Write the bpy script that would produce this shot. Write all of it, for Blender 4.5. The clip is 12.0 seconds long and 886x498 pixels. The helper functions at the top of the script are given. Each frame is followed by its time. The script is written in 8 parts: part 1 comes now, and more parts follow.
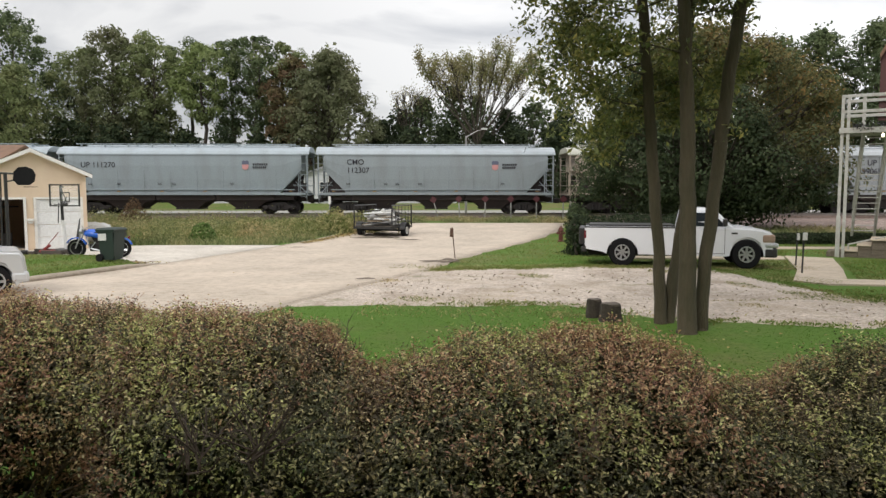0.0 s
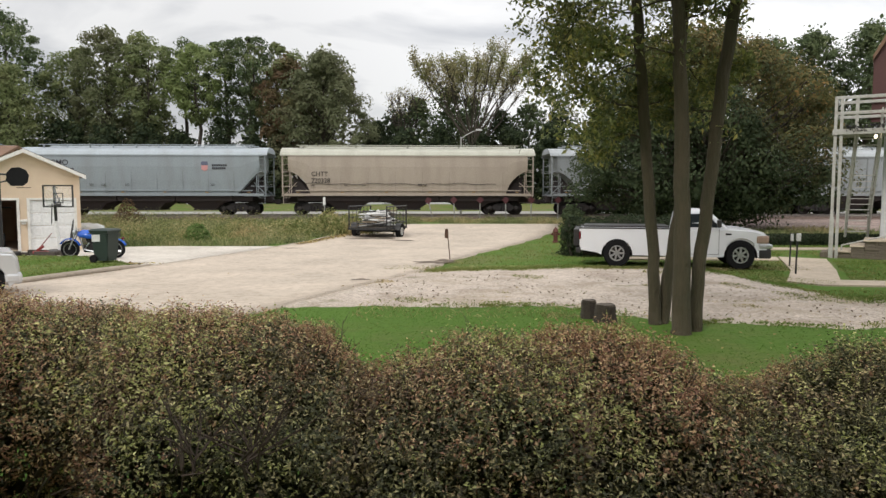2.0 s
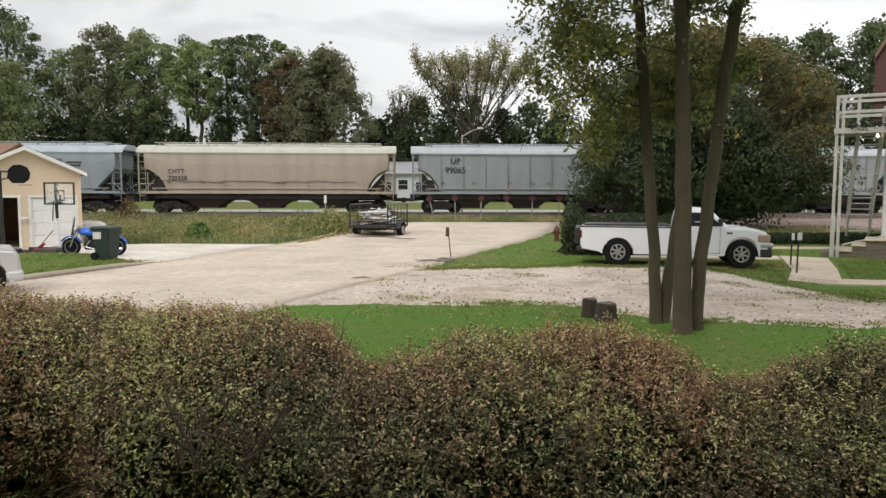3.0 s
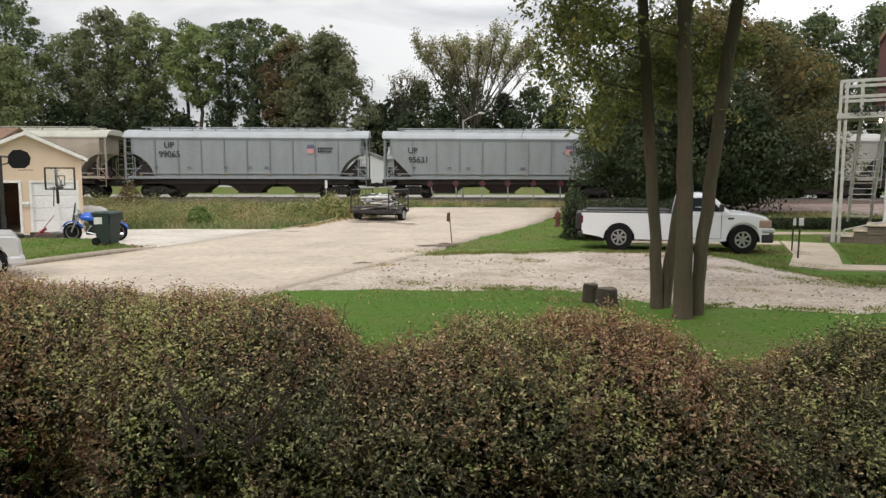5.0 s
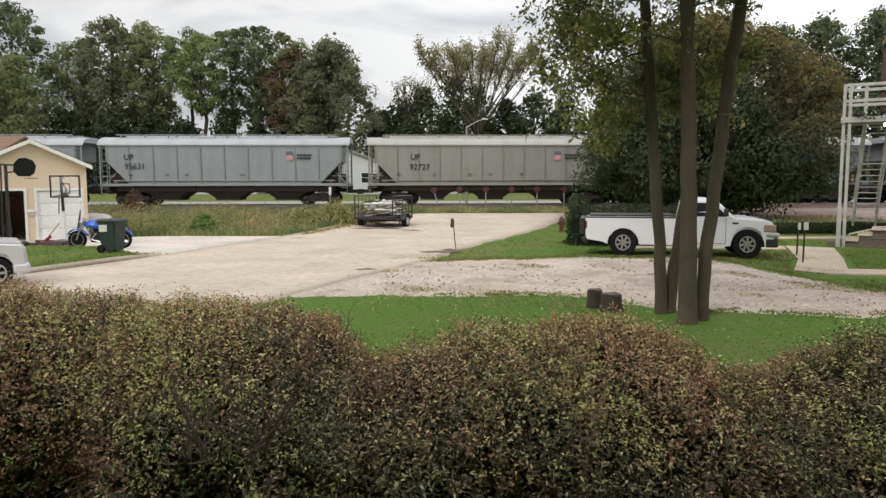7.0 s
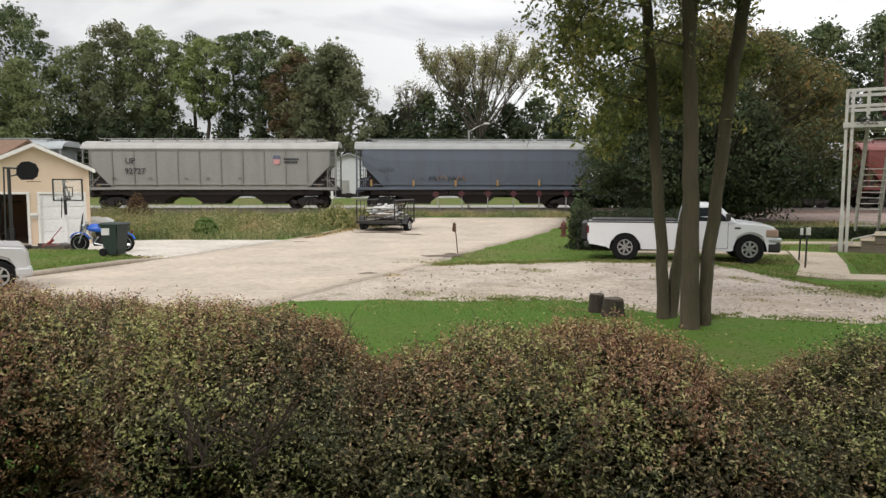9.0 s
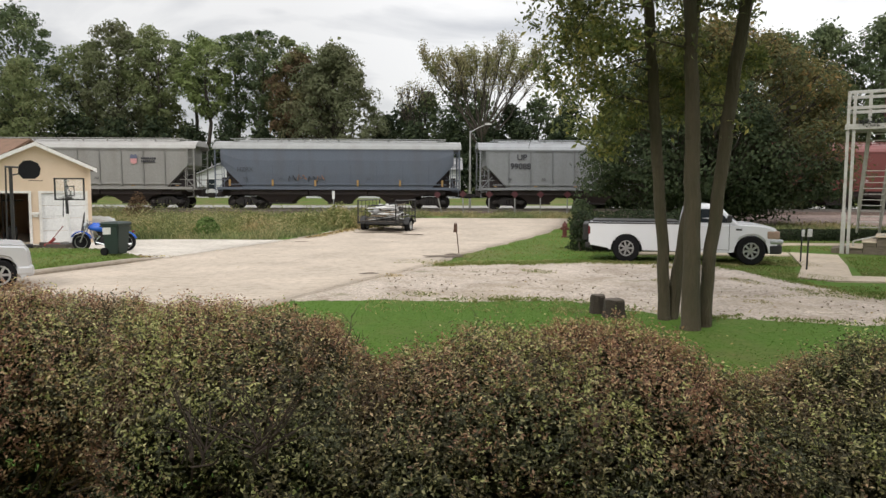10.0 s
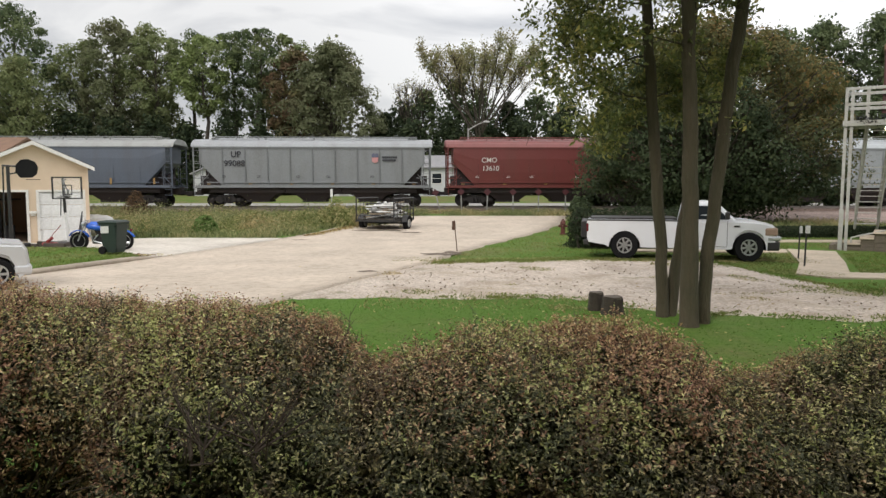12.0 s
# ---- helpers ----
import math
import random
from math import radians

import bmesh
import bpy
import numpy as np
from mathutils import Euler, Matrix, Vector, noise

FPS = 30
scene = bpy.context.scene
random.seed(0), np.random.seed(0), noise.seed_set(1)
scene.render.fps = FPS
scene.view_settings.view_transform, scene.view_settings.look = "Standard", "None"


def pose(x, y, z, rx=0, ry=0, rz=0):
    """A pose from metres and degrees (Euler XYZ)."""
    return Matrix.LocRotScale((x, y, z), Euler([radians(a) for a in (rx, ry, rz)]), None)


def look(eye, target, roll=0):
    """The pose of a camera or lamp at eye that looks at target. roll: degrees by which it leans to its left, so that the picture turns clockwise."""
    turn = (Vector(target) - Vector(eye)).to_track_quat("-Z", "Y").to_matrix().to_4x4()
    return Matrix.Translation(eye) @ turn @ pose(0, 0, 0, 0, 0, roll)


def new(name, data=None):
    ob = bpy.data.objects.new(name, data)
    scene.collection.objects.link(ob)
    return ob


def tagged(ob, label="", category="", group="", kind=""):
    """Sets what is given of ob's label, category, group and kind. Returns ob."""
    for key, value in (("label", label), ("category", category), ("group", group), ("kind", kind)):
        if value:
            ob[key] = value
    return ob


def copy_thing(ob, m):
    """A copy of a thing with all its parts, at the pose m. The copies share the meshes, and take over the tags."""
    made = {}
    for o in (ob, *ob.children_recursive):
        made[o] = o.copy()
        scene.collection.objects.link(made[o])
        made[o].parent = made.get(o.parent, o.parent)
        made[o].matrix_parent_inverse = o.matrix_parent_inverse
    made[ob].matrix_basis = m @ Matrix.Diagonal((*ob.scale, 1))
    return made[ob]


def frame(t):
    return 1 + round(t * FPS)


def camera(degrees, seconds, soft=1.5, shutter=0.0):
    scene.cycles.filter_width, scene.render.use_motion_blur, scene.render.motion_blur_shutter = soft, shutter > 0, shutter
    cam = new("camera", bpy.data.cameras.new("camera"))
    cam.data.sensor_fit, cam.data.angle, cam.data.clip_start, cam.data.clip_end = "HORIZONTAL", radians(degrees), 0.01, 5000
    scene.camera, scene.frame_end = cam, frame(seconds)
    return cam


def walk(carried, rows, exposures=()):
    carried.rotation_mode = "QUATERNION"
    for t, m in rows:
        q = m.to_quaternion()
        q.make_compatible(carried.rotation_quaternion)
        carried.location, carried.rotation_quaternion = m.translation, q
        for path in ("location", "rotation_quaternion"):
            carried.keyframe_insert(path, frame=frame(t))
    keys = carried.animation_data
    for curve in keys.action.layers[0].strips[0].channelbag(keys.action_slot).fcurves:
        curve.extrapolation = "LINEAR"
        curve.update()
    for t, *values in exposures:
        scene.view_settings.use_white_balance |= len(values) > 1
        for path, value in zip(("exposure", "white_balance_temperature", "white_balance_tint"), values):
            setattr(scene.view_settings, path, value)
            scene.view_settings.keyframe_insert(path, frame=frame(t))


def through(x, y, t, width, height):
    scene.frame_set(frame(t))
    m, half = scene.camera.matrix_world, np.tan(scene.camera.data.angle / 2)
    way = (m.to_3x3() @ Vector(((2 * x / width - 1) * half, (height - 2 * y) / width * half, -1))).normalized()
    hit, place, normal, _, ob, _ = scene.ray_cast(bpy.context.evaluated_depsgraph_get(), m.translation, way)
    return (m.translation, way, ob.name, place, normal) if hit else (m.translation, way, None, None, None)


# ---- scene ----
EYE = Vector((0.0, 0.0, 2.15))
cam = camera(64.0, 12.0, soft=1.45)


def aim(yaw, pitch, roll):
    """Camera pose from degrees: yaw to the left, pitch up, roll to its left."""
    return Matrix.Translation(EYE) @ pose(0, 0, 0, 90 + pitch, 0, yaw) @ pose(0, 0, 0, 0, 0, roll)


SWAY = [
    (0, 0.000, -4.602, 0.000),
    (0.5, -0.130, -4.536, 0.001),
    (1, -0.330, -4.516, -0.122),
    (1.5, -0.376, -4.487, -0.191),
    (2, -0.412, -4.525, 0.020),
    (2.5, -0.420, -4.600, 0.135),
    (3, -0.340, -4.665, 0.150),
    (4.8, -0.148, -5.193, 0.068),
    (5, -0.259, -5.856, 0.155),
    (5.5, -0.369, -5.467, -0.072),
    (6, 0.050, -5.336, -0.205),
    (6.5, 0.142, -5.339, -0.219),
    (7, 0.060, -5.370, -0.119),
    (9, 0.213, -5.027, 0.001),
    (9.5, 0.254, -4.987, 0.125),
    (10, 0.302, -4.993, 0.198),
    (10.5, 0.230, -5.068, 0.255),
    (11, 0.354, -5.205, 0.200),
    (11.5, 0.286, -5.318, 0.015),
    (12, 0.167, -5.178, 0.031),
]
walk(cam, [(t, aim(a, b, c)) for t, a, b, c in SWAY], exposures=[(0.0, 0.5), (12.0, 0.5)])

# ---- sky and light: overcast afternoon ----
world = bpy.data.worlds.new("overcast")
scene.world = world
world.use_nodes = True
SUN_EL, SUN_AZ = 42.0, 215.0


def build_sky():
    nt = world.node_tree
    nt.nodes.clear()
    out = nt.nodes.new("ShaderNodeOutputWorld")
    sky = nt.nodes.new("ShaderNodeTexSky")
    sky.sky_type, sky.sun_disc = "NISHITA", False
    sky.sun_elevation, sky.sun_rotation = radians(SUN_EL), radians(SUN_AZ)
    clear = nt.nodes.new("ShaderNodeBackground")
    clear.inputs["Strength"].default_value = 0.10
    nt.links.new(sky.outputs["Color"], clear.inputs["Color"])
    tc = nt.nodes.new("ShaderNodeTexCoord")
    mp = nt.nodes.new("ShaderNodeMapping")
    mp.inputs["Scale"].default_value = (1.0, 1.0, 3.2)
    nt.links.new(tc.outputs["Generated"], mp.inputs["Vector"])
    n1 = nt.nodes.new("ShaderNodeTexNoise")
    n1.inputs["Scale"].default_value, n1.inputs["Detail"].default_value = 3.4, 6.0
    n1.inputs["Roughness"].default_value = 0.5
    n1.inputs["Distortion"].default_value = 0.4
    nt.links.new(mp.outputs["Vector"], n1.inputs["Vector"])
    ramp = nt.nodes.new("ShaderNodeValToRGB")
    e = ramp.color_ramp.elements
    e[0].position, e[0].color = 0.36, (0.52, 0.525, 0.55, 1)
    e[1].position, e[1].color = 0.57, (0.97, 0.955, 0.94, 1)
    nt.links.new(n1.outputs["Fac"], ramp.inputs["Fac"])
    cloud = nt.nodes.new("ShaderNodeBackground")
    cloud.inputs["Strength"].default_value = 1.0
    # an overcast sky is brighter overhead than at the horizon
    sep = nt.nodes.new("ShaderNodeSeparateXYZ")
    nt.links.new(tc.outputs["Generated"], sep.inputs["Vector"])
    mr = nt.nodes.new("ShaderNodeMapRange")
    mr.inputs["From Min"].default_value, mr.inputs["From Max"].default_value = 0.0, 1.0
    mr.inputs["To Min"].default_value, mr.inputs["To Max"].default_value = 0.54, 1.15
    nt.links.new(sep.outputs["Z"], mr.inputs["Value"])
    # thinner cloud to the east
    east = nt.nodes.new("ShaderNodeMapRange")
    east.inputs["From Min"].default_value, east.inputs["From Max"].default_value = -0.2, 0.55
    east.inputs["To Min"].default_value, east.inputs["To Max"].default_value = 1.0, 1.5
    nt.links.new(sep.outputs["X"], east.inputs["Value"])
    both = nt.nodes.new("ShaderNodeMath")
    both.operation = "MULTIPLY"
    nt.links.new(mr.outputs["Result"], both.inputs[0])
    nt.links.new(east.outputs["Result"], both.inputs[1])
    nt.links.new(both.outputs[0], cloud.inputs["Strength"])
    nt.links.new(ramp.outputs["Color"], cloud.inputs["Color"])
    mix = nt.nodes.new("ShaderNodeMixShader")
    mix.inputs["Fac"].default_value = 0.9
    nt.links.new(clear.outputs[0], mix.inputs[1])
    nt.links.new(cloud.outputs[0], mix.inputs[2])
    nt.links.new(mix.outputs[0], out.inputs["Surface"])


build_sky()
sun_data = bpy.data.lights.new("sun", "SUN")
sun_data.energy, sun_data.angle, sun_data.color = 1.1, radians(18), (1.0, 0.96, 0.9)
sun = new("sun", sun_data)
sun.matrix_basis = look((0, 0, 60), (0 + 40 * math.sin(radians(SUN_AZ + 180)), 40 * math.cos(radians(SUN_AZ + 180)), 60 - 40 * math.tan(radians(SUN_EL))))

# ---- materials ----
def mat_base(name, rough=0.6, metal=0.0, spec=0.5):
    m = bpy.data.materials.new(name)
    m.use_nodes = True
    nt = m.node_tree
    b = nt.nodes["Principled BSDF"]
    b.inputs["Roughness"].default_value = rough
    b.inputs["Metallic"].default_value = metal
    b.inputs["Specular IOR Level"].default_value = spec
    return m, nt, b


def noise_node(nt, scale, detail=4.0, rough=0.55, coord="Object", stretch=None):
    tc = nt.nodes.new("ShaderNodeTexCoord")
    n = nt.nodes.new("ShaderNodeTexNoise")
    n.inputs["Scale"].default_value, n.inputs["Detail"].default_value, n.inputs["Roughness"].default_value = scale, detail, rough
    if stretch:
        mp = nt.nodes.new("ShaderNodeMapping")
        mp.inputs["Scale"].default_value = stretch
        nt.links.new(tc.outputs[coord], mp.inputs["Vector"])
        nt.links.new(mp.outputs["Vector"], n.inputs["Vector"])
    else:
        nt.links.new(tc.outputs[coord], n.inputs["Vector"])
    return n.outputs["Fac"]


def ramp_node(nt, fac, stops):
    r = nt.nodes.new("ShaderNodeValToRGB")
    els = r.color_ramp.elements
    while len(els) < len(stops):
        els.new(0.5)
    for e, (p, c) in zip(els, stops):
        e.position, e.color = p, (*c, 1)
    nt.links.new(fac, r.inputs["Fac"])
    return r.outputs["Color"]


def mix_node(nt, fac, a, b, mode="MIX"):
    m = nt.nodes.new("ShaderNodeMix")
    m.data_type, m.blend_type = "RGBA", mode
    for sock, v in ((m.inputs[0], fac), (m.inputs[6], a), (m.inputs[7], b)):
        if isinstance(v, (int, float)):
            sock.default_value = v
        elif isinstance(v, tuple):
            sock.default_value = (*v, 1)
        else:
            nt.links.new(v, sock)
    return m.outputs[2]


def bump_node(nt, b, height, strength=0.3, dist=0.02):
    n = nt.nodes.new("ShaderNodeBump")
    n.inputs["Strength"].default_value, n.inputs["Distance"].default_value = strength, dist
    nt.links.new(height, n.inputs["Height"])
    nt.links.new(n.outputs["Normal"], b.inputs["Normal"])


def worn(name, col, dirt=(0.12, 0.10, 0.08), rough=0.55, metal=0.0, scale=1.5, grain=18.0, amount=0.45, bump=0.15, stretch=None, spec=0.5, bdist=0.01, fine_stretch=None):
    """Paint, metal, wood or concrete: base colour with broad stains and fine grain."""
    m, nt, b = mat_base(name, rough, metal, spec)
    broad = noise_node(nt, scale, 6, 0.6, stretch=stretch)
    fine = noise_node(nt, grain, 4, 0.6, stretch=fine_stretch)
    mask = ramp_node(nt, broad, [(0.42, (0, 0, 0)), (0.78, (amount,) * 3)])
    c1 = mix_node(nt, mask, col, dirt)
    tone = ramp_node(nt, fine, [(0.3, (0.86,) * 3), (0.7, (1.08,) * 3)])
    c2 = mix_node(nt, 1.0, c1, tone, "MULTIPLY")
    nt.links.new(c2 if bump else c1, b.inputs["Base Color"])
    if bump:
        bump_node(nt, b, fine, bump, bdist)
    return m


def leafy(name, stops, patch=None, patch_scale=0.6, patch_pos=(0.45, 0.62), through=0.35, rough=0.75):
    """Leaves: a tone for each leaf, and patches of another tone over the crown."""
    m, nt, b = mat_base(name, rough, 0.0, 0.22 if rough > 0.5 else 0.6)
    g = nt.nodes.new("ShaderNodeNewGeometry")
    col = ramp_node(nt, g.outputs["Random Per Island"], stops)
    if patch:
        col2 = ramp_node(nt, g.outputs["Random Per Island"], patch)
        f = ramp_node(nt, noise_node(nt, patch_scale, 3, 0.6), [(patch_pos[0], (0, 0, 0)), (patch_pos[1], (1, 1, 1))])
        col = mix_node(nt, f, col, col2)
    nt.links.new(col, b.inputs["Base Color"])
    tr = nt.nodes.new("ShaderNodeBsdfTranslucent")
    nt.links.new(col, tr.inputs["Color"])
    mx = nt.nodes.new("ShaderNodeMixShader")
    mx.inputs["Fac"].default_value = through
    out = nt.nodes["Material Output"]
    nt.links.new(b.outputs[0], mx.inputs[1])
    nt.links.new(tr.outputs[0], mx.inputs[2])
    nt.links.new(mx.outputs[0], out.inputs["Surface"])
    return m


def glass_mat(name, tint=(0.02, 0.025, 0.03), rough=0.05):
    m, nt, b = mat_base(name, rough, 0.0, 0.35)
    b.inputs["Base Color"].default_value = (*tint, 1)
    return m


def ground_mat():
    m, nt, b = mat_base("grass_ground", 0.9, 0.0, 0.2)
    fine = noise_node(nt, 9.0, 6, 0.7)
    broad = noise_node(nt, 0.35, 5, 0.6)
    green = ramp_node(nt, fine, [(0.25, (0.060, 0.120, 0.015)), (0.55, (0.085, 0.163, 0.021)), (0.8, (0.128, 0.188, 0.036))])
    dry = ramp_node(nt, fine, [(0.25, (0.09, 0.08, 0.035)), (0.75, (0.24, 0.20, 0.09))])
    # the lawn is watered near the house and thinner beyond the drive
    tc = nt.nodes.new("ShaderNodeTexCoord")
    sep = nt.nodes.new("ShaderNodeSeparateXYZ")
    nt.links.new(tc.outputs["Object"], sep.inputs["Vector"])
    far = nt.nodes.new("ShaderNodeMapRange")
    far.inputs["From Min"].default_value, far.inputs["From Max"].default_value = 13.5, 19.5
    far.inputs["To Min"].default_value, far.inputs["To Max"].default_value = 0.0, 0.09
    nt.links.new(sep.outputs["Y"], far.inputs["Value"])
    add = nt.nodes.new("ShaderNodeMath")
    nt.links.new(broad, add.inputs[0])
    nt.links.new(far.outputs["Result"], add.inputs[1])
    rail = nt.nodes.new("ShaderNodeMapRange")
    rail.inputs["From Min"].default_value, rail.inputs["From Max"].default_value = 44.0, 50.0
    rail.inputs["To Min"].default_value, rail.inputs["To Max"].default_value = 0.0, 0.12
    nt.links.new(sep.outputs["Y"], rail.inputs["Value"])
    both = nt.nodes.new("ShaderNodeMath")
    nt.links.new(add.outputs[0], both.inputs[0])
    nt.links.new(rail.outputs["Result"], both.inputs[1])
    f = ramp_node(nt, both.outputs[0], [(0.52, (0, 0, 0)), (0.78, (0.75,) * 3)])
    nt.links.new(mix_node(nt, f, green, dry), b.inputs["Base Color"])
    bump_node(nt, b, fine, 0.35, 0.03)
    return m


def gravel_mat(name, lo, hi, scale=26.0, weeds=0.0):
    m, nt, b = mat_base(name, 0.9, 0.0, 0.25)
    tc = nt.nodes.new("ShaderNodeTexCoord")
    v = nt.nodes.new("ShaderNodeTexVoronoi")
    v.inputs["Scale"].default_value = scale
    nt.links.new(tc.outputs["Object"], v.inputs["Vector"])
    sep = nt.nodes.new("ShaderNodeSeparateColor")
    nt.links.new(v.outputs["Color"], sep.inputs["Color"])
    stone = ramp_node(nt, sep.outputs[0], [(0.0, lo), (1.0, hi)])
    edge = ramp_node(nt, v.outputs["Distance"], [(0.3, (1, 1, 1)), (0.9, (0.82, 0.79, 0.76))])
    col = mix_node(nt, 1.0, stone, edge, "MULTIPLY")
    broad = ramp_node(nt, noise_node(nt, 0.8, 6, 0.65), [(0.34, (0.70, 0.66, 0.61)), (0.48, (0.93, 0.91, 0.88)), (0.64, (1.10, 1.09, 1.08))])
    col = mix_node(nt, 1.0, col, broad, "MULTIPLY")
    soil = ramp_node(nt, noise_node(nt, 0.55, 8, 0.7, stretch=(0.8, 1.0, 1)), [(0.48, (0, 0, 0)), (0.66, (0.6,) * 3)])
    if weeds:
        col = mix_node(nt, soil, col, (0.36, 0.29, 0.21))
        f = ramp_node(nt, noise_node(nt, 0.8, 8, 0.72, stretch=(0.7, 1.1, 1)), [(0.60, (0, 0, 0)), (0.68, (weeds,) * 3)])
        col = mix_node(nt, f, col, (0.10, 0.12, 0.04))
    nt.links.new(col, b.inputs["Base Color"])
    bump_node(nt, b, v.outputs["Distance"], 0.4, 0.012)
    return m


def concrete_mat(name, col, stain=(0.22, 0.19, 0.15), bump=0.25):
    m, nt, b = mat_base(name, 0.85, 0.0, 0.3)
    broad = noise_node(nt, 0.45, 7, 0.62)
    streak = noise_node(nt, 1.1, 6, 0.65, stretch=(0.9, 1.2, 1))
    fine = noise_node(nt, 30, 4, 0.65)
    c = mix_node(nt, ramp_node(nt, broad, [(0.36, (0, 0, 0)), (0.72, (0.42,) * 3)]), col, stain)
    c = mix_node(nt, ramp_node(nt, streak, [(0.64, (0, 0, 0)), (0.74, (0.3,) * 3)]), c, (0.17, 0.14, 0.11))
    c = mix_node(nt, 1.0, c, ramp_node(nt, noise_node(nt, 4.5, 8, 0.75), [(0.36, (0.80, 0.78, 0.75)), (0.55, (1.03,) * 3)]), "MULTIPLY")
    c = mix_node(nt, 1.0, c, ramp_node(nt, fine, [(0.3, (0.86,) * 3), (0.7, (1.06,) * 3)]), "MULTIPLY")
    nt.links.new(c, b.inputs["Base Color"])
    bump_node(nt, b, fine, bump, 0.01)
    return m


def siding_mat():
    m, nt, b = mat_base("tan_vinyl_siding", 0.5, 0.0, 0.4)
    broad = noise_node(nt, 1.2, 5, 0.6)
    c = ramp_node(nt, broad, [(0.3, (0.64, 0.50, 0.36)), (0.7, (0.72, 0.575, 0.43))])
    nt.links.new(c, b.inputs["Base Color"])
    return m


M_GRASS = ground_mat()
M_CONC = concrete_mat("road_concrete", (0.605, 0.517, 0.425))
M_WALK = concrete_mat("walk_concrete", (0.60, 0.505, 0.395))
M_DRIVE = concrete_mat("white_concrete", (0.68, 0.63, 0.56))
M_CURB = concrete_mat("kerb_concrete", (0.40, 0.34, 0.27))
M_SILT = worn("dried_silt", (0.145, 0.112, 0.082), (0.07, 0.055, 0.042), rough=0.95, scale=4)
M_JOINT = worn("tarred_joint", (0.38, 0.33, 0.275), rough=0.9)
M_ASPH = worn("far_road_asphalt", (0.34, 0.33, 0.31), rough=0.85, scale=0.3, grain=12)
M_GRAVEL = gravel_mat("white_gravel", (0.40, 0.35, 0.305), (0.67, 0.595, 0.525), 22.0, 0.7)
M_BALLAST = gravel_mat("rail_ballast", (0.09, 0.065, 0.055), (0.25, 0.19, 0.165), 11.0)
M_RUST = worn("rusty_steel", (0.11, 0.06, 0.04), (0.05, 0.03, 0.02), 0.8, 0.3)
M_RAIL = worn("rail_steel", (0.30, 0.27, 0.25), (0.10, 0.06, 0.04), 0.4, 0.8)
M_TIE = worn("creosoted_timber", (0.07, 0.055, 0.045), rough=0.9, stretch=(1, 8, 1))
M_BOGIE = worn("grimy_bogie_steel", (0.022, 0.020, 0.020), (0.045, 0.030, 0.022), 0.8, 0.1)
M_BAY = worn("dark_hopper_steel", (0.040, 0.032, 0.032), (0.055, 0.036, 0.032), 0.8, 0.0)
M_BARK = worn("grey_brown_bark", (0.082, 0.066, 0.040), (0.036, 0.040, 0.017), 0.9, scale=1.6, grain=16, amount=0.8, bump=1.0, stretch=(3, 3, 0.5), bdist=0.06, fine_stretch=(1.6, 1.6, 0.3))
M_BARK_FAR = worn("dark_bark", (0.07, 0.058, 0.045), rough=0.95)
M_TWIG = worn("twig_bark", (0.085, 0.062, 0.048), rough=0.9)
M_WHITE = worn("white_paint", (0.80, 0.80, 0.79), (0.55, 0.53, 0.5), 0.4, amount=0.2, bump=0.02)
M_TRIM = worn("white_trim", (0.78, 0.76, 0.72), (0.5, 0.46, 0.4), 0.5, amount=0.2)
M_SIDING = siding_mat()
M_SHINGLE = worn("brown_shingles", (0.22, 0.13, 0.085), (0.10, 0.07, 0.05), 0.9, scale=3, grain=30, amount=0.6)
M_DARK = worn("dark_interior", (0.02, 0.02, 0.022), rough=0.9)
M_BLACK = worn("black_metal", (0.02, 0.02, 0.021), rough=0.45, amount=0.2)
M_RUBBER = worn("tyre_rubber", (0.010, 0.010, 0.011), (0.03, 0.028, 0.025), rough=0.9, amount=0.3, spec=0.2)
M_CHROME = worn("bright_alloy", (0.56, 0.58, 0.61), (0.2, 0.18, 0.16), 0.3, 0.85, amount=0.25)
M_GLASS = glass_mat("dark_glass")
M_TRUCK = worn("white_car_paint", (0.74, 0.75, 0.78), (0.45, 0.42, 0.38), 0.22, scale=1.2, amount=0.12, bump=0.0)
M_STEELW = worn("weathered_white_steel", (0.43, 0.43, 0.40), (0.25, 0.20, 0.16), 0.5, scale=5, amount=0.7)

GREENS = [(0.0, (0.165, 0.20, 0.09)), (0.5, (0.205, 0.24, 0.11)), (1.0, (0.25, 0.28, 0.135))]
M_LEAF_DARK = leafy("dark_green_leaves", [(0.0, (0.078, 0.108, 0.056)), (0.6, (0.100, 0.135, 0.067)), (1.0, (0.130, 0.166, 0.083))], GREENS, 0.25, (0.5, 0.7), 0.45)
# deep green, darkened further to paint in the shade inside the wood
M_LEAF_DEEP_SHADED = leafy("deep_green_shaded_leaves", [(0.0, (0.026, 0.040, 0.021)), (0.6, (0.045, 0.064, 0.031)), (1.0, (0.078, 0.098, 0.046))], None, through=0.35)
M_LEAF_MID = leafy("green_leaves", GREENS, [(0.0, (0.18, 0.19, 0.08)), (1.0, (0.27, 0.265, 0.12))], 0.22, (0.52, 0.72), 0.45)
M_LEAF_OLIVE = leafy("dull_olive_leaves", [(0.0, (0.135, 0.152, 0.080)), (0.6, (0.165, 0.18, 0.098)), (1.0, (0.20, 0.212, 0.118))], [(0.0, (0.16, 0.152, 0.085)), (1.0, (0.205, 0.19, 0.11))], 0.16, (0.5, 0.7), 0.45)
M_LEAF_FRESH = leafy("fresh_green_leaves", [(0.0, (0.19, 0.24, 0.09)), (0.6, (0.23, 0.285, 0.11)), (1.0, (0.28, 0.33, 0.135))], GREENS, 0.3, (0.5, 0.7), 0.45)
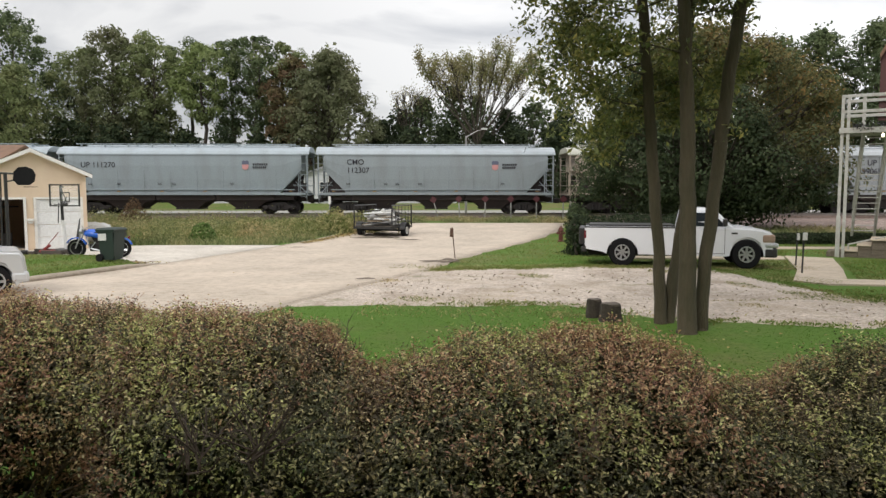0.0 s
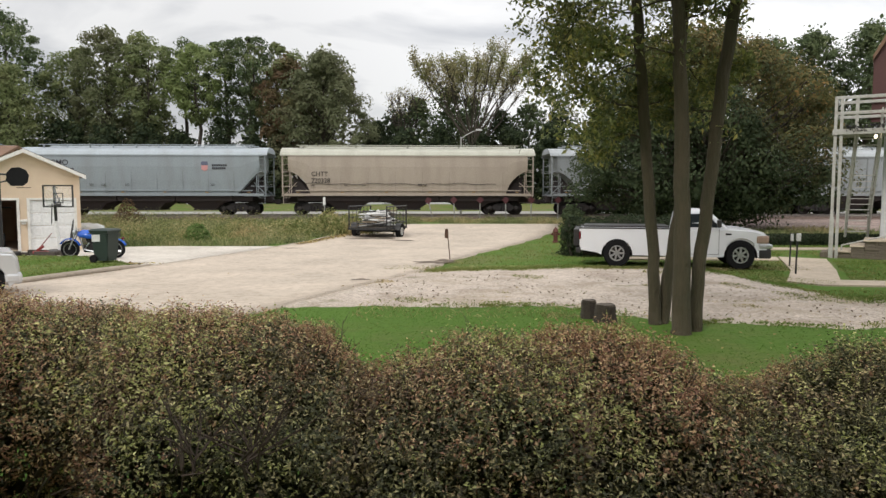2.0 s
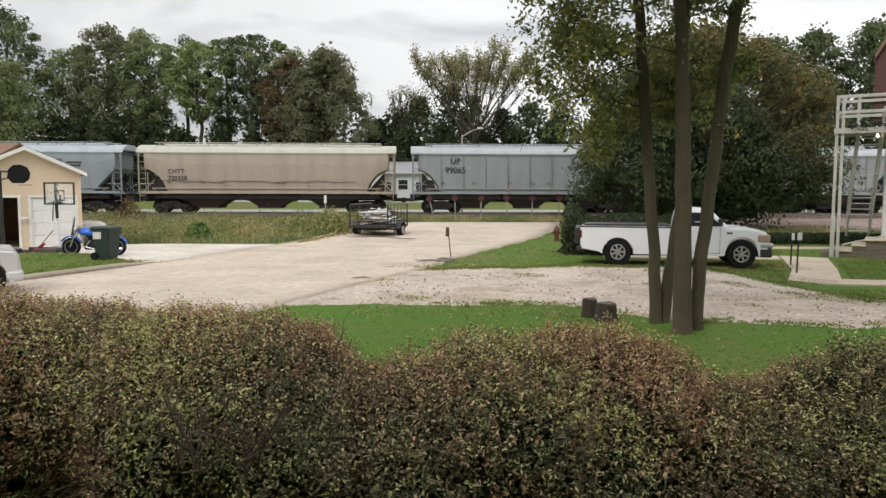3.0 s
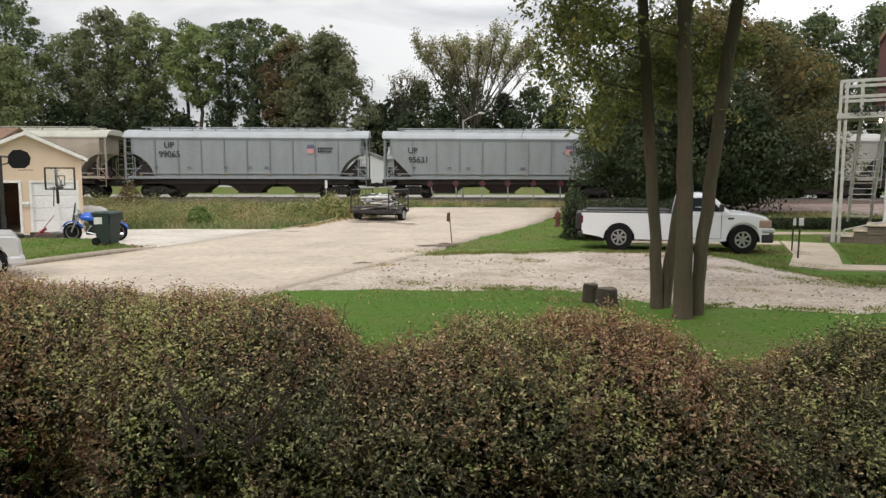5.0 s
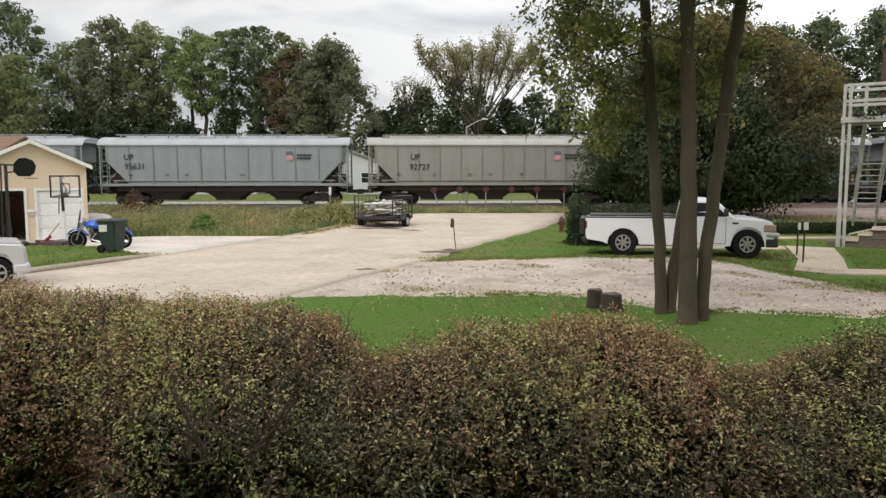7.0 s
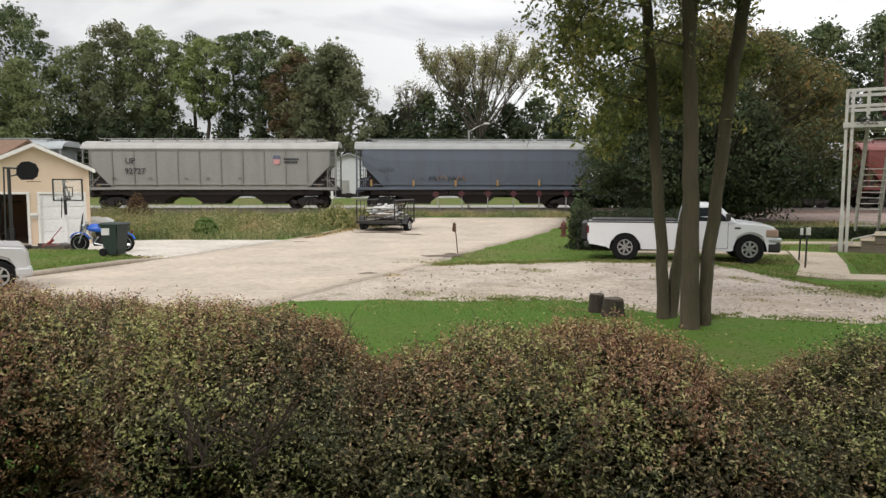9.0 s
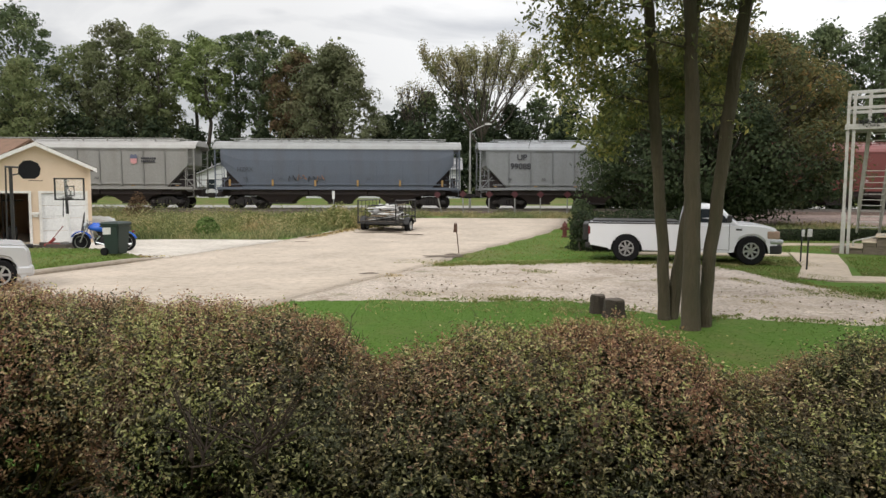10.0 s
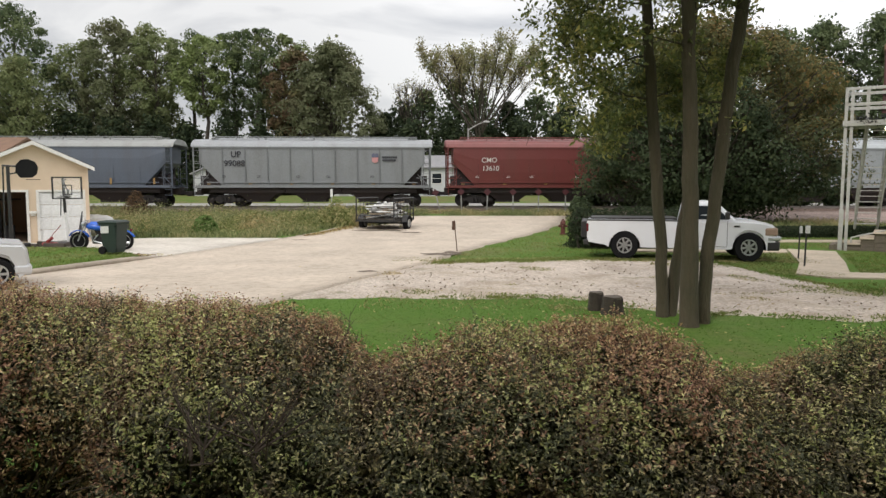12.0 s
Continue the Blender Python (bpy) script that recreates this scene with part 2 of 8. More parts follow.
M_LEAF_RED = leafy("russet_leaves", [(0.0, (0.12, 0.082, 0.05)), (1.0, (0.21, 0.135, 0.08))], [(0.0, (0.11, 0.12, 0.05)), (1.0, (0.22, 0.20, 0.09))], 0.25, (0.45, 0.65), 0.45)
M_LEAF_THIN = leafy("sparse_yellowing_leaves", [(0.0, (0.20, 0.175, 0.10)), (1.0, (0.36, 0.32, 0.17))], [(0.0, (0.19, 0.205, 0.09)), (1.0, (0.34, 0.34, 0.15))], 0.3, (0.45, 0.62), 0.5)


def maple_mat():
    """Maple leaves that have turned orange first at the sunny top."""
    m, nt, b = mat_base("turning_maple_leaves", 0.75, 0.0, 0.2)
    g = nt.nodes.new("ShaderNodeNewGeometry")
    green = ramp_node(nt, g.outputs["Random Per Island"], [(0.0, (0.048, 0.069, 0.036)), (0.6, (0.066, 0.090, 0.045)), (1.0, (0.094, 0.116, 0.056))])
    gold = ramp_node(nt, g.outputs["Random Per Island"], [(0.0, (0.105, 0.112, 0.046)), (0.6, (0.165, 0.150, 0.060)), (0.9, (0.23, 0.175, 0.070)), (1.0, (0.34, 0.20, 0.075))])
    tc = nt.nodes.new("ShaderNodeTexCoord")
    sep = nt.nodes.new("ShaderNodeSeparateXYZ")
    nt.links.new(tc.outputs["Object"], sep.inputs["Vector"])
    def calc(op, a, c):
        n = nt.nodes.new("ShaderNodeMath")
        n.operation = op
        for sock, v in zip(n.inputs, (a, c)):
            if isinstance(v, (int, float)):
                sock.default_value = v
            else:
                nt.links.new(v, sock)
        return n.outputs[0]
    grow = calc("ADD", calc("MULTIPLY", sep.outputs["Z"], 0.055), calc("MULTIPLY", sep.outputs["X"], 0.042))
    f = calc("ADD", grow, noise_node(nt, 0.45, 4, 0.6))
    fac = ramp_node(nt, f, [(0.80, (0, 0, 0)), (1.16, (1, 1, 1))])
    col = mix_node(nt, fac, green, gold)
    nt.links.new(col, b.inputs["Base Color"])
    tr = nt.nodes.new("ShaderNodeBsdfTranslucent")
    nt.links.new(col, tr.inputs["Color"])
    mx = nt.nodes.new("ShaderNodeMixShader")
    mx.inputs["Fac"].default_value = 0.4
    nt.links.new(b.outputs[0], mx.inputs[1])
    nt.links.new(tr.outputs[0], mx.inputs[2])
    nt.links.new(mx.outputs[0], nt.nodes["Material Output"].inputs["Surface"])
    return m


M_LEAF_MAPLE = maple_mat()
M_LEAF_NEAR = leafy("olive_green_leaves", [(0.0, (0.10, 0.128, 0.044)), (0.55, (0.175, 0.21, 0.066)), (0.85, (0.31, 0.32, 0.10)), (1.0, (0.42, 0.37, 0.11))], [(0.0, (0.16, 0.175, 0.05)), (1.0, (0.40, 0.35, 0.10))], 0.8, (0.55, 0.72), 0.5, rough=0.4)
# brightest stops of the hedge ramps paint in pale sky glints on leaves
M_HEDGE = leafy("hedge_leaves", [(0.0, (0.054, 0.062, 0.026)), (0.55, (0.104, 0.113, 0.045)), (0.78, (0.26, 0.26, 0.105)), (0.92, (0.55, 0.51, 0.25)), (1.0, (0.74, 0.68, 0.36))],
                [(0.0, (0.095, 0.055, 0.032)), (0.55, (0.180, 0.104, 0.058)), (0.78, (0.34, 0.22, 0.12)), (0.92, (0.60, 0.46, 0.25)), (1.0, (0.74, 0.62, 0.35))], 1.5, (0.46, 0.64), 0.28, rough=0.48)
M_WEED = leafy("weed_blades", [(0.0, (0.121, 0.152, 0.0454)), (0.5, (0.228, 0.257, 0.0908)), (1.0, (0.484, 0.424, 0.212))], [(0.0, (0.287, 0.228, 0.113)), (1.0, (0.636, 0.515, 0.273))], 0.4, (0.5, 0.65))
M_SHRUB = leafy("bright_shrub_leaves", [(0.0, (0.11, 0.18, 0.05)), (1.0, (0.22, 0.31, 0.10))])
M_LAWNBLADE = leafy("lawn_blades", [(0.0, (0.062, 0.150, 0.0145)), (0.6, (0.078, 0.180, 0.019)), (1.0, (0.108, 0.212, 0.029))], [(0.0, (0.0924, 0.126, 0.0324)), (1.0, (0.202, 0.221, 0.072))], 0.6, (0.52, 0.72))
# inner leaves carry the hedge's own shade in their dark colour
M_HEDGE_SHADE = leafy("shaded_inner_hedge_leaves", [(0.0, (0.036, 0.040, 0.020)), (1.0, (0.085, 0.086, 0.040))], [(0.0, (0.060, 0.038, 0.026)), (1.0, (0.125, 0.080, 0.052))], 1.5, (0.50, 0.66))
# pale and reddish leaves, brightened to carry the light on the hedge top
M_HEDGE_PALE = leafy("pale_hedge_leaves", [(0.0, (0.24, 0.28, 0.085)), (0.5, (0.47, 0.50, 0.165)), (1.0, (0.88, 0.86, 0.40))], None, through=0.35, rough=0.48)
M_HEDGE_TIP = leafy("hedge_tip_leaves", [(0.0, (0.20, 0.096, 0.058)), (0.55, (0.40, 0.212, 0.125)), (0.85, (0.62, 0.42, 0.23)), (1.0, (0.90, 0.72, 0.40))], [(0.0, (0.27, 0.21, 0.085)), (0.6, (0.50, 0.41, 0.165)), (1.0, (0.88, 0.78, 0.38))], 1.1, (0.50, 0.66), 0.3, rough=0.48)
M_DIRT = gravel_mat("brown_cinder_dirt", (0.19, 0.145, 0.13), (0.40, 0.32, 0.29), 9.0)
M_DRYLAWN = leafy("thin_lawn_blades", [(0.0, (0.12, 0.18, 0.035)), (0.6, (0.155, 0.22, 0.05)), (1.0, (0.22, 0.27, 0.08))], [(0.0, (0.18, 0.19, 0.06)), (1.0, (0.32, 0.30, 0.12))], 0.5, (0.45, 0.62))
M_WEED_GREEN = leafy("green_weed_leaves", [(0.0, (0.115, 0.145, 0.058)), (0.5, (0.205, 0.235, 0.10)), (1.0, (0.37, 0.37, 0.18))], [(0.0, (0.29, 0.25, 0.125)), (1.0, (0.56, 0.48, 0.26))], 0.35, (0.48, 0.62))
M_LITTER = leafy("fallen_leaves", [(0.0, (0.16, 0.10, 0.05)), (0.5, (0.34, 0.25, 0.11)), (1.0, (0.56, 0.48, 0.22))])


# ---- mesh helpers ----
def thing(name, at, label, category, group="", turn=0.0):
    ob = new(name)
    ob.empty_display_size = 0.2
    ob.matrix_basis = pose(*at, 0, 0, turn)
    return tagged(ob, label, category, group)


def part(name, bm, material, parent=None, label="", smooth=False, kind=""):
    """Links a bmesh (or a ready mesh) as one mesh object under a thing or a part."""
    if isinstance(bm, bmesh.types.BMesh):
        bmesh.ops.recalc_face_normals(bm, faces=bm.faces)
        me = bpy.data.meshes.new(name)
        bm.to_mesh(me)
        bm.free()
        me.materials.append(material)
        if smooth:
            me.shade_smooth()
    else:
        me = bm
    ob = new(name, me)
    if parent is not None:
        ob.parent = parent
    if label:
        ob["label"] = label
    if kind:
        ob["kind"] = kind
    return ob


def setting(name, bm, material, label, category, smooth=False):
    return tagged(part(name, bm, material, None, "", smooth), label, category, "", "structure")


def box(bm, x0, x1, y0, y1, z0, z1, bevel=0.0, turn=None):
    vs = [bm.verts.new((x, y, z)) for x in (x0, x1) for y in (y0, y1) for z in (z0, z1)]
    fs = [bm.faces.new([vs[i] for i in q]) for q in ((0, 1, 3, 2), (4, 6, 7, 5), (0, 4, 5, 1), (2, 3, 7, 6), (0, 2, 6, 4), (1, 5, 7, 3))]
    if bevel:
        es = {e for f in fs for e in f.edges}
        r = bmesh.ops.bevel(bm, geom=list(es), offset=bevel, segments=2, affect="EDGES", profile=0.5)
        vs = list({v for f in r["faces"] for v in f.verts} | {v for v in vs if v.is_valid})
    if turn is not None:
        for v in vs:
            v.co = turn @ v.co
    return vs


def rod(bm, p, q, r, r2=None, n=8):
    """A straight tapered bar from p to q."""
    p, q = Vector(p), Vector(q)
    r2 = r if r2 is None else r2
    rot = (q - p).to_track_quat("Z", "Y").to_matrix()
    a = [bm.verts.new(p + rot @ Vector((r * math.cos(k * math.tau / n), r * math.sin(k * math.tau / n), 0))) for k in range(n)]
    b = [bm.verts.new(q + rot @ Vector((r2 * math.cos(k * math.tau / n), r2 * math.sin(k * math.tau / n), 0))) for k in range(n)]
    for k in range(n):
        bm.faces.new((a[k], a[(k + 1) % n], b[(k + 1) % n], b[k]))
    bm.faces.new(a[::-1]), bm.faces.new(b)
    return a + b


def tube(bm, pts, radii, n=8):
    """A bent tapered bar through pts."""
    pts = [Vector(p) for p in pts]
    rings = []
    for i, p in enumerate(pts):
        d = (pts[min(i + 1, len(pts) - 1)] - pts[max(i - 1, 0)]).normalized()
        rot = d.to_track_quat("Z", "Y").to_matrix()
        r = radii[i] if isinstance(radii, (list, tuple)) else radii
        rings.append([bm.verts.new(p + rot @ Vector((r * math.cos(k * math.tau / n), r * math.sin(k * math.tau / n), 0))) for k in range(n)])
    for a, b in zip(rings, rings[1:]):
        best = min(range(n), key=lambda s: sum((a[k].co - b[(k + s) % n].co).length for k in range(n)))
        for k in range(n):
            bm.faces.new((a[k], a[(k + 1) % n], b[(k + 1 + best) % n], b[(k + best) % n]))
    bm.faces.new(rings[0][::-1]), bm.faces.new(rings[-1])


def plate(bm, outline, depth, axis="y", at=0.0):
    """A flat plate: outline in the plane across axis, from at to at + depth."""
    def co(a, b, c):
        return {"x": (c, a, b), "y": (a, c, b), "z": (a, b, c)}[axis]
    f = [bm.verts.new(co(a, b, at)) for a, b in outline]
    g = [bm.verts.new(co(a, b, at + depth)) for a, b in outline]
    n = len(outline)
    bm.faces.new(f[::-1]), bm.faces.new(g)
    for k in range(n):
        bm.faces.new((f[k], f[(k + 1) % n], g[(k + 1) % n], g[k]))
    return f + g


def lathe(bm, profile, n=20, axis="z", at=(0, 0, 0), caps=True):
    """A turned body; profile rows of radius, height along the axis."""
    rings = []
    for r, h in profile:
        ring = []
        for k in range(n):
            a, b = r * math.cos(k * math.tau / n), r * math.sin(k * math.tau / n)
            c = {"z": (a, b, h), "y": (a, h, b), "x": (h, a, b)}[axis]
            ring.append(bm.verts.new(Vector(c) + Vector(at)))
        rings.append(ring)
    for p, q in zip(rings, rings[1:]):
        for k in range(n):
            bm.faces.new((p[k], p[(k + 1) % n], q[(k + 1) % n], q[k]))
    if caps:
        bm.faces.new(rings[0][::-1]), bm.faces.new(rings[-1])


def loft(bm, loops, closed=True, caps=True):
    rings = [[bm.verts.new(c) for c in loop] for loop in loops]
    n = len(rings[0])
    for a, b in zip(rings, rings[1:]):
        for k in range(n if closed else n - 1):
            bm.faces.new((a[k], a[(k + 1) % n], b[(k + 1) % n], b[k]))
    if caps and closed:
        bm.faces.new(rings[0][::-1]), bm.faces.new(rings[-1])


def words(name, text, size, material, parent, at, turn=(90, 0, 0), label="", narrow=1.0, bold=0.0):
    """Lettering as a thin raised mesh in the built-in font."""
    cu = bpy.data.curves.new(name, "FONT")
    cu.body, cu.size, cu.extrude, cu.offset = text, size, 0.002, bold
    cu.align_x = "LEFT"
    tmp = bpy.data.objects.new("tmp", cu)
    scene.collection.objects.link(tmp)
    me = bpy.data.meshes.new_from_object(tmp.evaluated_get(bpy.context.evaluated_depsgraph_get()))
    bpy.data.objects.remove(tmp)
    bpy.data.curves.remove(cu)
    me.materials.clear()
    me.materials.append(material)
    ob = part(name, me, material, parent, label)
    ob.matrix_basis = pose(*at, *turn) @ Matrix.Diagonal((narrow, 1, 1, 1))
    return ob


def leaf_mesh(name, pts, size, material, rng, up=0.3, slim=0.5, fold=0.25, out=None, face=1.2):
    """Many small folded leaves round the points, as one mesh. out: directions that the leaves face."""
    n = len(pts)
    nrm = rng.normal(size=(n, 3))
    nrm[:, 2] += up
    if out is not None:
        nrm += out * face
    nrm /= np.linalg.norm(nrm, axis=1)[:, None] + 1e-9
    ax = np.cross(nrm, rng.normal(size=(n, 3)))
    ax /= np.linalg.norm(ax, axis=1)[:, None] + 1e-9
    side = np.cross(nrm, ax)
    s = (size * rng.uniform(0.6, 1.35, n))[:, None]
    v = np.empty((n, 4, 3))
    v[:, 0] = pts - ax * s * 0.5
    v[:, 1] = pts - side * s * slim * 0.5 + nrm * s * fold * 0.5 - ax * s * 0.05
    v[:, 2] = pts + ax * s * 0.5
    v[:, 3] = pts + side * s * slim * 0.5 + nrm * s * fold * 0.5 - ax * s * 0.05
    me = bpy.data.meshes.new(name)
    me.vertices.add(4 * n)
    me.vertices.foreach_set("co", v.ravel().astype(np.float32))
    idx = np.arange(n)[:, None] * 4 + np.array([0, 1, 2, 0, 2, 3])
    me.loops.add(6 * n)
    me.loops.foreach_set("vertex_index", idx.ravel().astype(np.int32))
    me.polygons.add(2 * n)
    me.polygons.foreach_set("loop_start", np.arange(0, 6 * n, 3, dtype=np.int32))
    me.polygons.foreach_set("loop_total", np.full(2 * n, 3, dtype=np.int32))
    me.materials.append(material)
    me.update(calc_edges=True)
    return me


def blade_mesh(name, pts, height, width, material, rng, lean=0.35):
    """Many grass blades standing on the points, as one mesh."""
    n = len(pts)
    a = rng.uniform(0, math.tau, n)
    d = np.stack([np.cos(a), np.sin(a), np.zeros(n)], 1)
    h = (height * rng.uniform(0.45, 1.25, n))[:, None]
    b = rng.uniform(0, math.tau, n)
    bend = np.stack([np.cos(b), np.sin(b), np.zeros(n)], 1) * h * lean * rng.uniform(0.1, 1.2, n)[:, None]
    up = np.array([0, 0, 1.0])
    v = np.empty((n, 4, 3))
    v[:, 0] = pts - d * width * 0.5
    v[:, 1] = pts + d * width * 0.5
    v[:, 2] = pts + d * width * 0.4 + up * h * 0.55 + bend * 0.3
    v[:, 3] = pts + up * h + bend
    me = bpy.data.meshes.new(name)
    me.vertices.add(4 * n)
    me.vertices.foreach_set("co", v.ravel().astype(np.float32))
    idx = np.arange(n)[:, None] * 4 + np.array([0, 1, 2, 0, 2, 3])
    me.loops.add(6 * n)
    me.loops.foreach_set("vertex_index", idx.ravel().astype(np.int32))
    me.polygons.add(2 * n)
    me.polygons.foreach_set("loop_start", np.arange(0, 6 * n, 3, dtype=np.int32))
    me.polygons.foreach_set("loop_total", np.full(2 * n, 3, dtype=np.int32))
    me.materials.append(material)
    me.update(calc_edges=True)
    return me

# ---- the ground and what is laid on it ----
def smooth01(v):
    v = min(1.0, max(0.0, v))
    return v * v * (3 - 2 * v)


TRACK_TILT = math.atan(0.04)      # the line runs slightly away to the east
TRACK_Y = 49.52                   # its middle, straight ahead
RAIL_Z = 0.65


def track_y(x):
    return TRACK_Y + 0.04 * x


def ground_z(x, y):
    z = 0.35 * smooth01((y - 28) / 18)
    z += 0.45 * smooth01((y - 71) / 11)
    # shallow dip of the rough ground beside the line
    if x < 0:
        z -= 0.25 * math.exp(-((y - 41) / 3.0) ** 2) * smooth01(-(x + 2) / 3)
    return z


def build_ground():
    bm = bmesh.new()
    xs = [-3000, -900, -300, -120] + [-70 + 2.0 * i for i in range(71)] + [120, 300, 900, 3000]
    ys = [-600, -120, -30, -8] + [-4 + 1.0 * i for i in range(105)] + [130, 200, 400, 1200, 4000]
    grid = [[bm.verts.new((x, y, ground_z(x, y))) for x in xs] for y in ys]
    for a, b in zip(grid, grid[1:]):
        for k in range(len(xs) - 1):
            bm.faces.new((a[k], a[k + 1], b[k + 1], b[k]))
    setting("ground", bm, M_GRASS, "mown green lawn turning to rough grass by the tracks", "grass", True)


def sheet(name, rows, lift, material, label, category, cols=10, thick=0.0):
    """A surface laid on the ground between the ends given in each row: y, x of one side, x of the other."""
    bm = bmesh.new()
    grid = []
    for y, xa, xb in rows:
        grid.append([bm.verts.new((xa + (xb - xa) * k / cols, y, ground_z(0.1, y) + lift)) for k in range(cols + 1)])
    for a, b in zip(grid, grid[1:]):
        for k in range(cols):
            bm.faces.new((a[k], a[k + 1], b[k + 1], b[k]))
    edge = [grid[0][k] for k in range(cols + 1)] + [g[-1] for g in grid[1:]] + [grid[-1][k] for k in range(cols - 1, -1, -1)] + [g[0] for g in grid[-2:0:-1]]
    low = [bm.verts.new(v.co - Vector((0, 0, lift + 0.06))) for v in edge]
    for k in range(len(edge)):
        j = (k + 1) % len(edge)
        bm.faces.new((edge[k], edge[j], low[j], low[k]))
    return setting(name, bm, material, label, category, True)


def lerp_table(table, v):
    for (a, *p), (b, *q) in zip(table, table[1:]):
        if v <= b:
            f = (v - a) / (b - a)
            return [s + (t - s) * f for s, t in zip(p, q)]
    return list(table[-1][1:])


# street: y, west edge, east edge
STREET = [(6.0, -17.5, -7.0), (10.0, -14.4, -4.9), (13.0, -12.0, -3.0), (16.3, -9.95, -1.75), (19.5, -8.75, -0.35), (22.6, -7.9, 0.55), (26.0, -6.9, 1.9), (29.0, -6.1, 3.1),
          (32.0, -5.4, 4.4), (35.3, -4.6, 5.6), (38.5, -3.2, 6.5), (41.8, -1.7, 7.2)]


def ripple(v, k, a):
    return a * (math.sin(v * 2.1 + k) + 0.6 * math.sin(v * 5.3 + 2 * k) + 0.4 * math.sin(v * 11.7 + 3 * k))


def build_street():
    rows = []
    for i in range(121):
        y = 6.0 + (41.8 - 6.0) * i / 120
        w, e = lerp_table(STREET, y)
        rows.append((y, w + (ripple(y, 1, 0.10) if y > 29 else 0), e + (ripple(y, 2, 0.07) if y > 19.5 else 0)))
    road = sheet("road", rows, 0.03, M_CONC, "pale worn concrete street with grit and cracks", "road")
    # tarred joints between the slabs
    def strip(points, wide):
        bm = bmesh.new()
        loops = []
        for (x, y), (u, v) in zip(points, points[1:] + [(2 * points[-1][0] - points[-2][0], 2 * points[-1][1] - points[-2][1])]):
            d = Vector((v - y, x - u)).normalized() * wide * (0.6 + 0.5 * random.random())
            z = ground_z(0.1, y) + 0.034
            loops.append([(x - d.x, y - d.y, z), (x + d.x, y + d.y, z)])
        loft(bm, loops, closed=False)
        part("joint", bm, M_JOINT, road)
    for f in (0.5, 0.985):
        pts = []
        for i in range(60):
            y = 13.2 + 28.0 * i / 59
            w, e = lerp_table(STREET, y)
            pts.append((w + (e - w) * f + 0.02 * math.sin(y * 3), y))
        strip(pts, 0.010)
    for k in range(6):
        y0 = 15.5 + 4.6 * k
        w, e = lerp_table(STREET, y0)
        strip([(w + 0.1 + (e - w - 0.2) * i / 20, y0 - 1.1 * i / 20 + 0.03 * math.sin(i)) for i in range(21)], 0.007)
    # silt and broken edge at the corner of the lawn, and by the gutter
    for x, y, a, b, sd in ((-0.20, 21.6, 0.55, 0.42, 1), (0.20, 22.2, 0.28, 0.3, 2), (-1.9, 17.3, 0.22, 0.14, 3), (-2.9, 32.1, 1.1, 0.35, 4), (-1.5, 31.2, 0.5, 0.30, 5), (-5.6, 27.2, 0.3, 0.15, 6)):
        bm = bmesh.new()
        z = ground_z(0.1, y) + 0.035
        bm.faces.new([bm.verts.new((x + a * math.cos(q) * (1 + 0.3 * math.sin(3 * q + sd) + 0.2 * math.sin(7 * q)), y + b * math.sin(q) * (1 + 0.3 * math.sin(2 * q + 2 * sd) + 0.25 * math.sin(5 * q)), z)) for q in (k * math.tau / 28 for k in range(28))])
        part("silt_patch", bm, M_SILT, road, "dark dried silt")
    # apron and drive to the garage
    rows = []
    west = [(20.9, -8.95), (21.5, -9.6), (22.2, -10.4), (22.75, -11.2), (23.0, -18.0), (27.4, -18.0), (27.6, -13.0), (28.2, -11.5)]
    for i in range(41):
        y = 20.9 + 7.3 * i / 40
        rows.append((y, lerp_table(west, y)[0], lerp_table(STREET, y)[0] - 0.03))
    sheet("driveway", rows, 0.035, M_DRIVE, "pale concrete drive leading to the garage", "driveway")


def gravel_edges(x):
    """The near and the far edge of the gravel at that x."""
    lo = 13.3 - 1.8 * smooth01((x - 2.0) / 2.5) - 0.4 * smooth01((x - 4.5) / 2.5) + ripple(x, 4, 0.08) + 0.07 * math.sin(17 * x) * math.sin(6.1 * x)
    if x < -0.35:
        hi = 13.4 + (x + 3.0) / 2.65 * 6.5
    else:
        hi = 19.5 + 0.9 * smooth01((x + 0.3) / 4) + ripple(x, 6, 0.14) + 0.16 * math.sin(15 * x) * math.sin(5.3 * x)
    # it narrows in ragged steps beside the path
    hi += (14.0 - hi) * smooth01((x - 7.2) / 1.2) - 0.4 * smooth01((x - 9) / 5)
    if x > 6.8:
        hi += 0.45 * math.sin(4.1 * x) * math.sin(1.7 * x + 1) + 0.25 * math.sin(11 * x)
    return min(lo, hi - 0.02), hi


def build_gravel():
    bm = bmesh.new()
    n = 300
    cols = []
    for i in range(n + 1):
        x = -3.0 + 23.0 * i / n
        lo, hi = gravel_edges(x)
        cols.append([bm.verts.new((x, lo + (hi - lo) * k / 16, 0.002 + 0.024 * math.sin(k / 16 * math.pi) ** 0.5 + 0.005 * math.sin(x * 3 + k) * (0 < k < 16))) for k in range(17)])
    for a, b in zip(cols, cols[1:]):
        for k in range(16):
            bm.faces.new((a[k], b[k], b[k + 1], a[k + 1]))
    return setting("gravel_drive", bm, M_GRAVEL, "white crushed-stone drive with weeds growing through", "gravel", True)


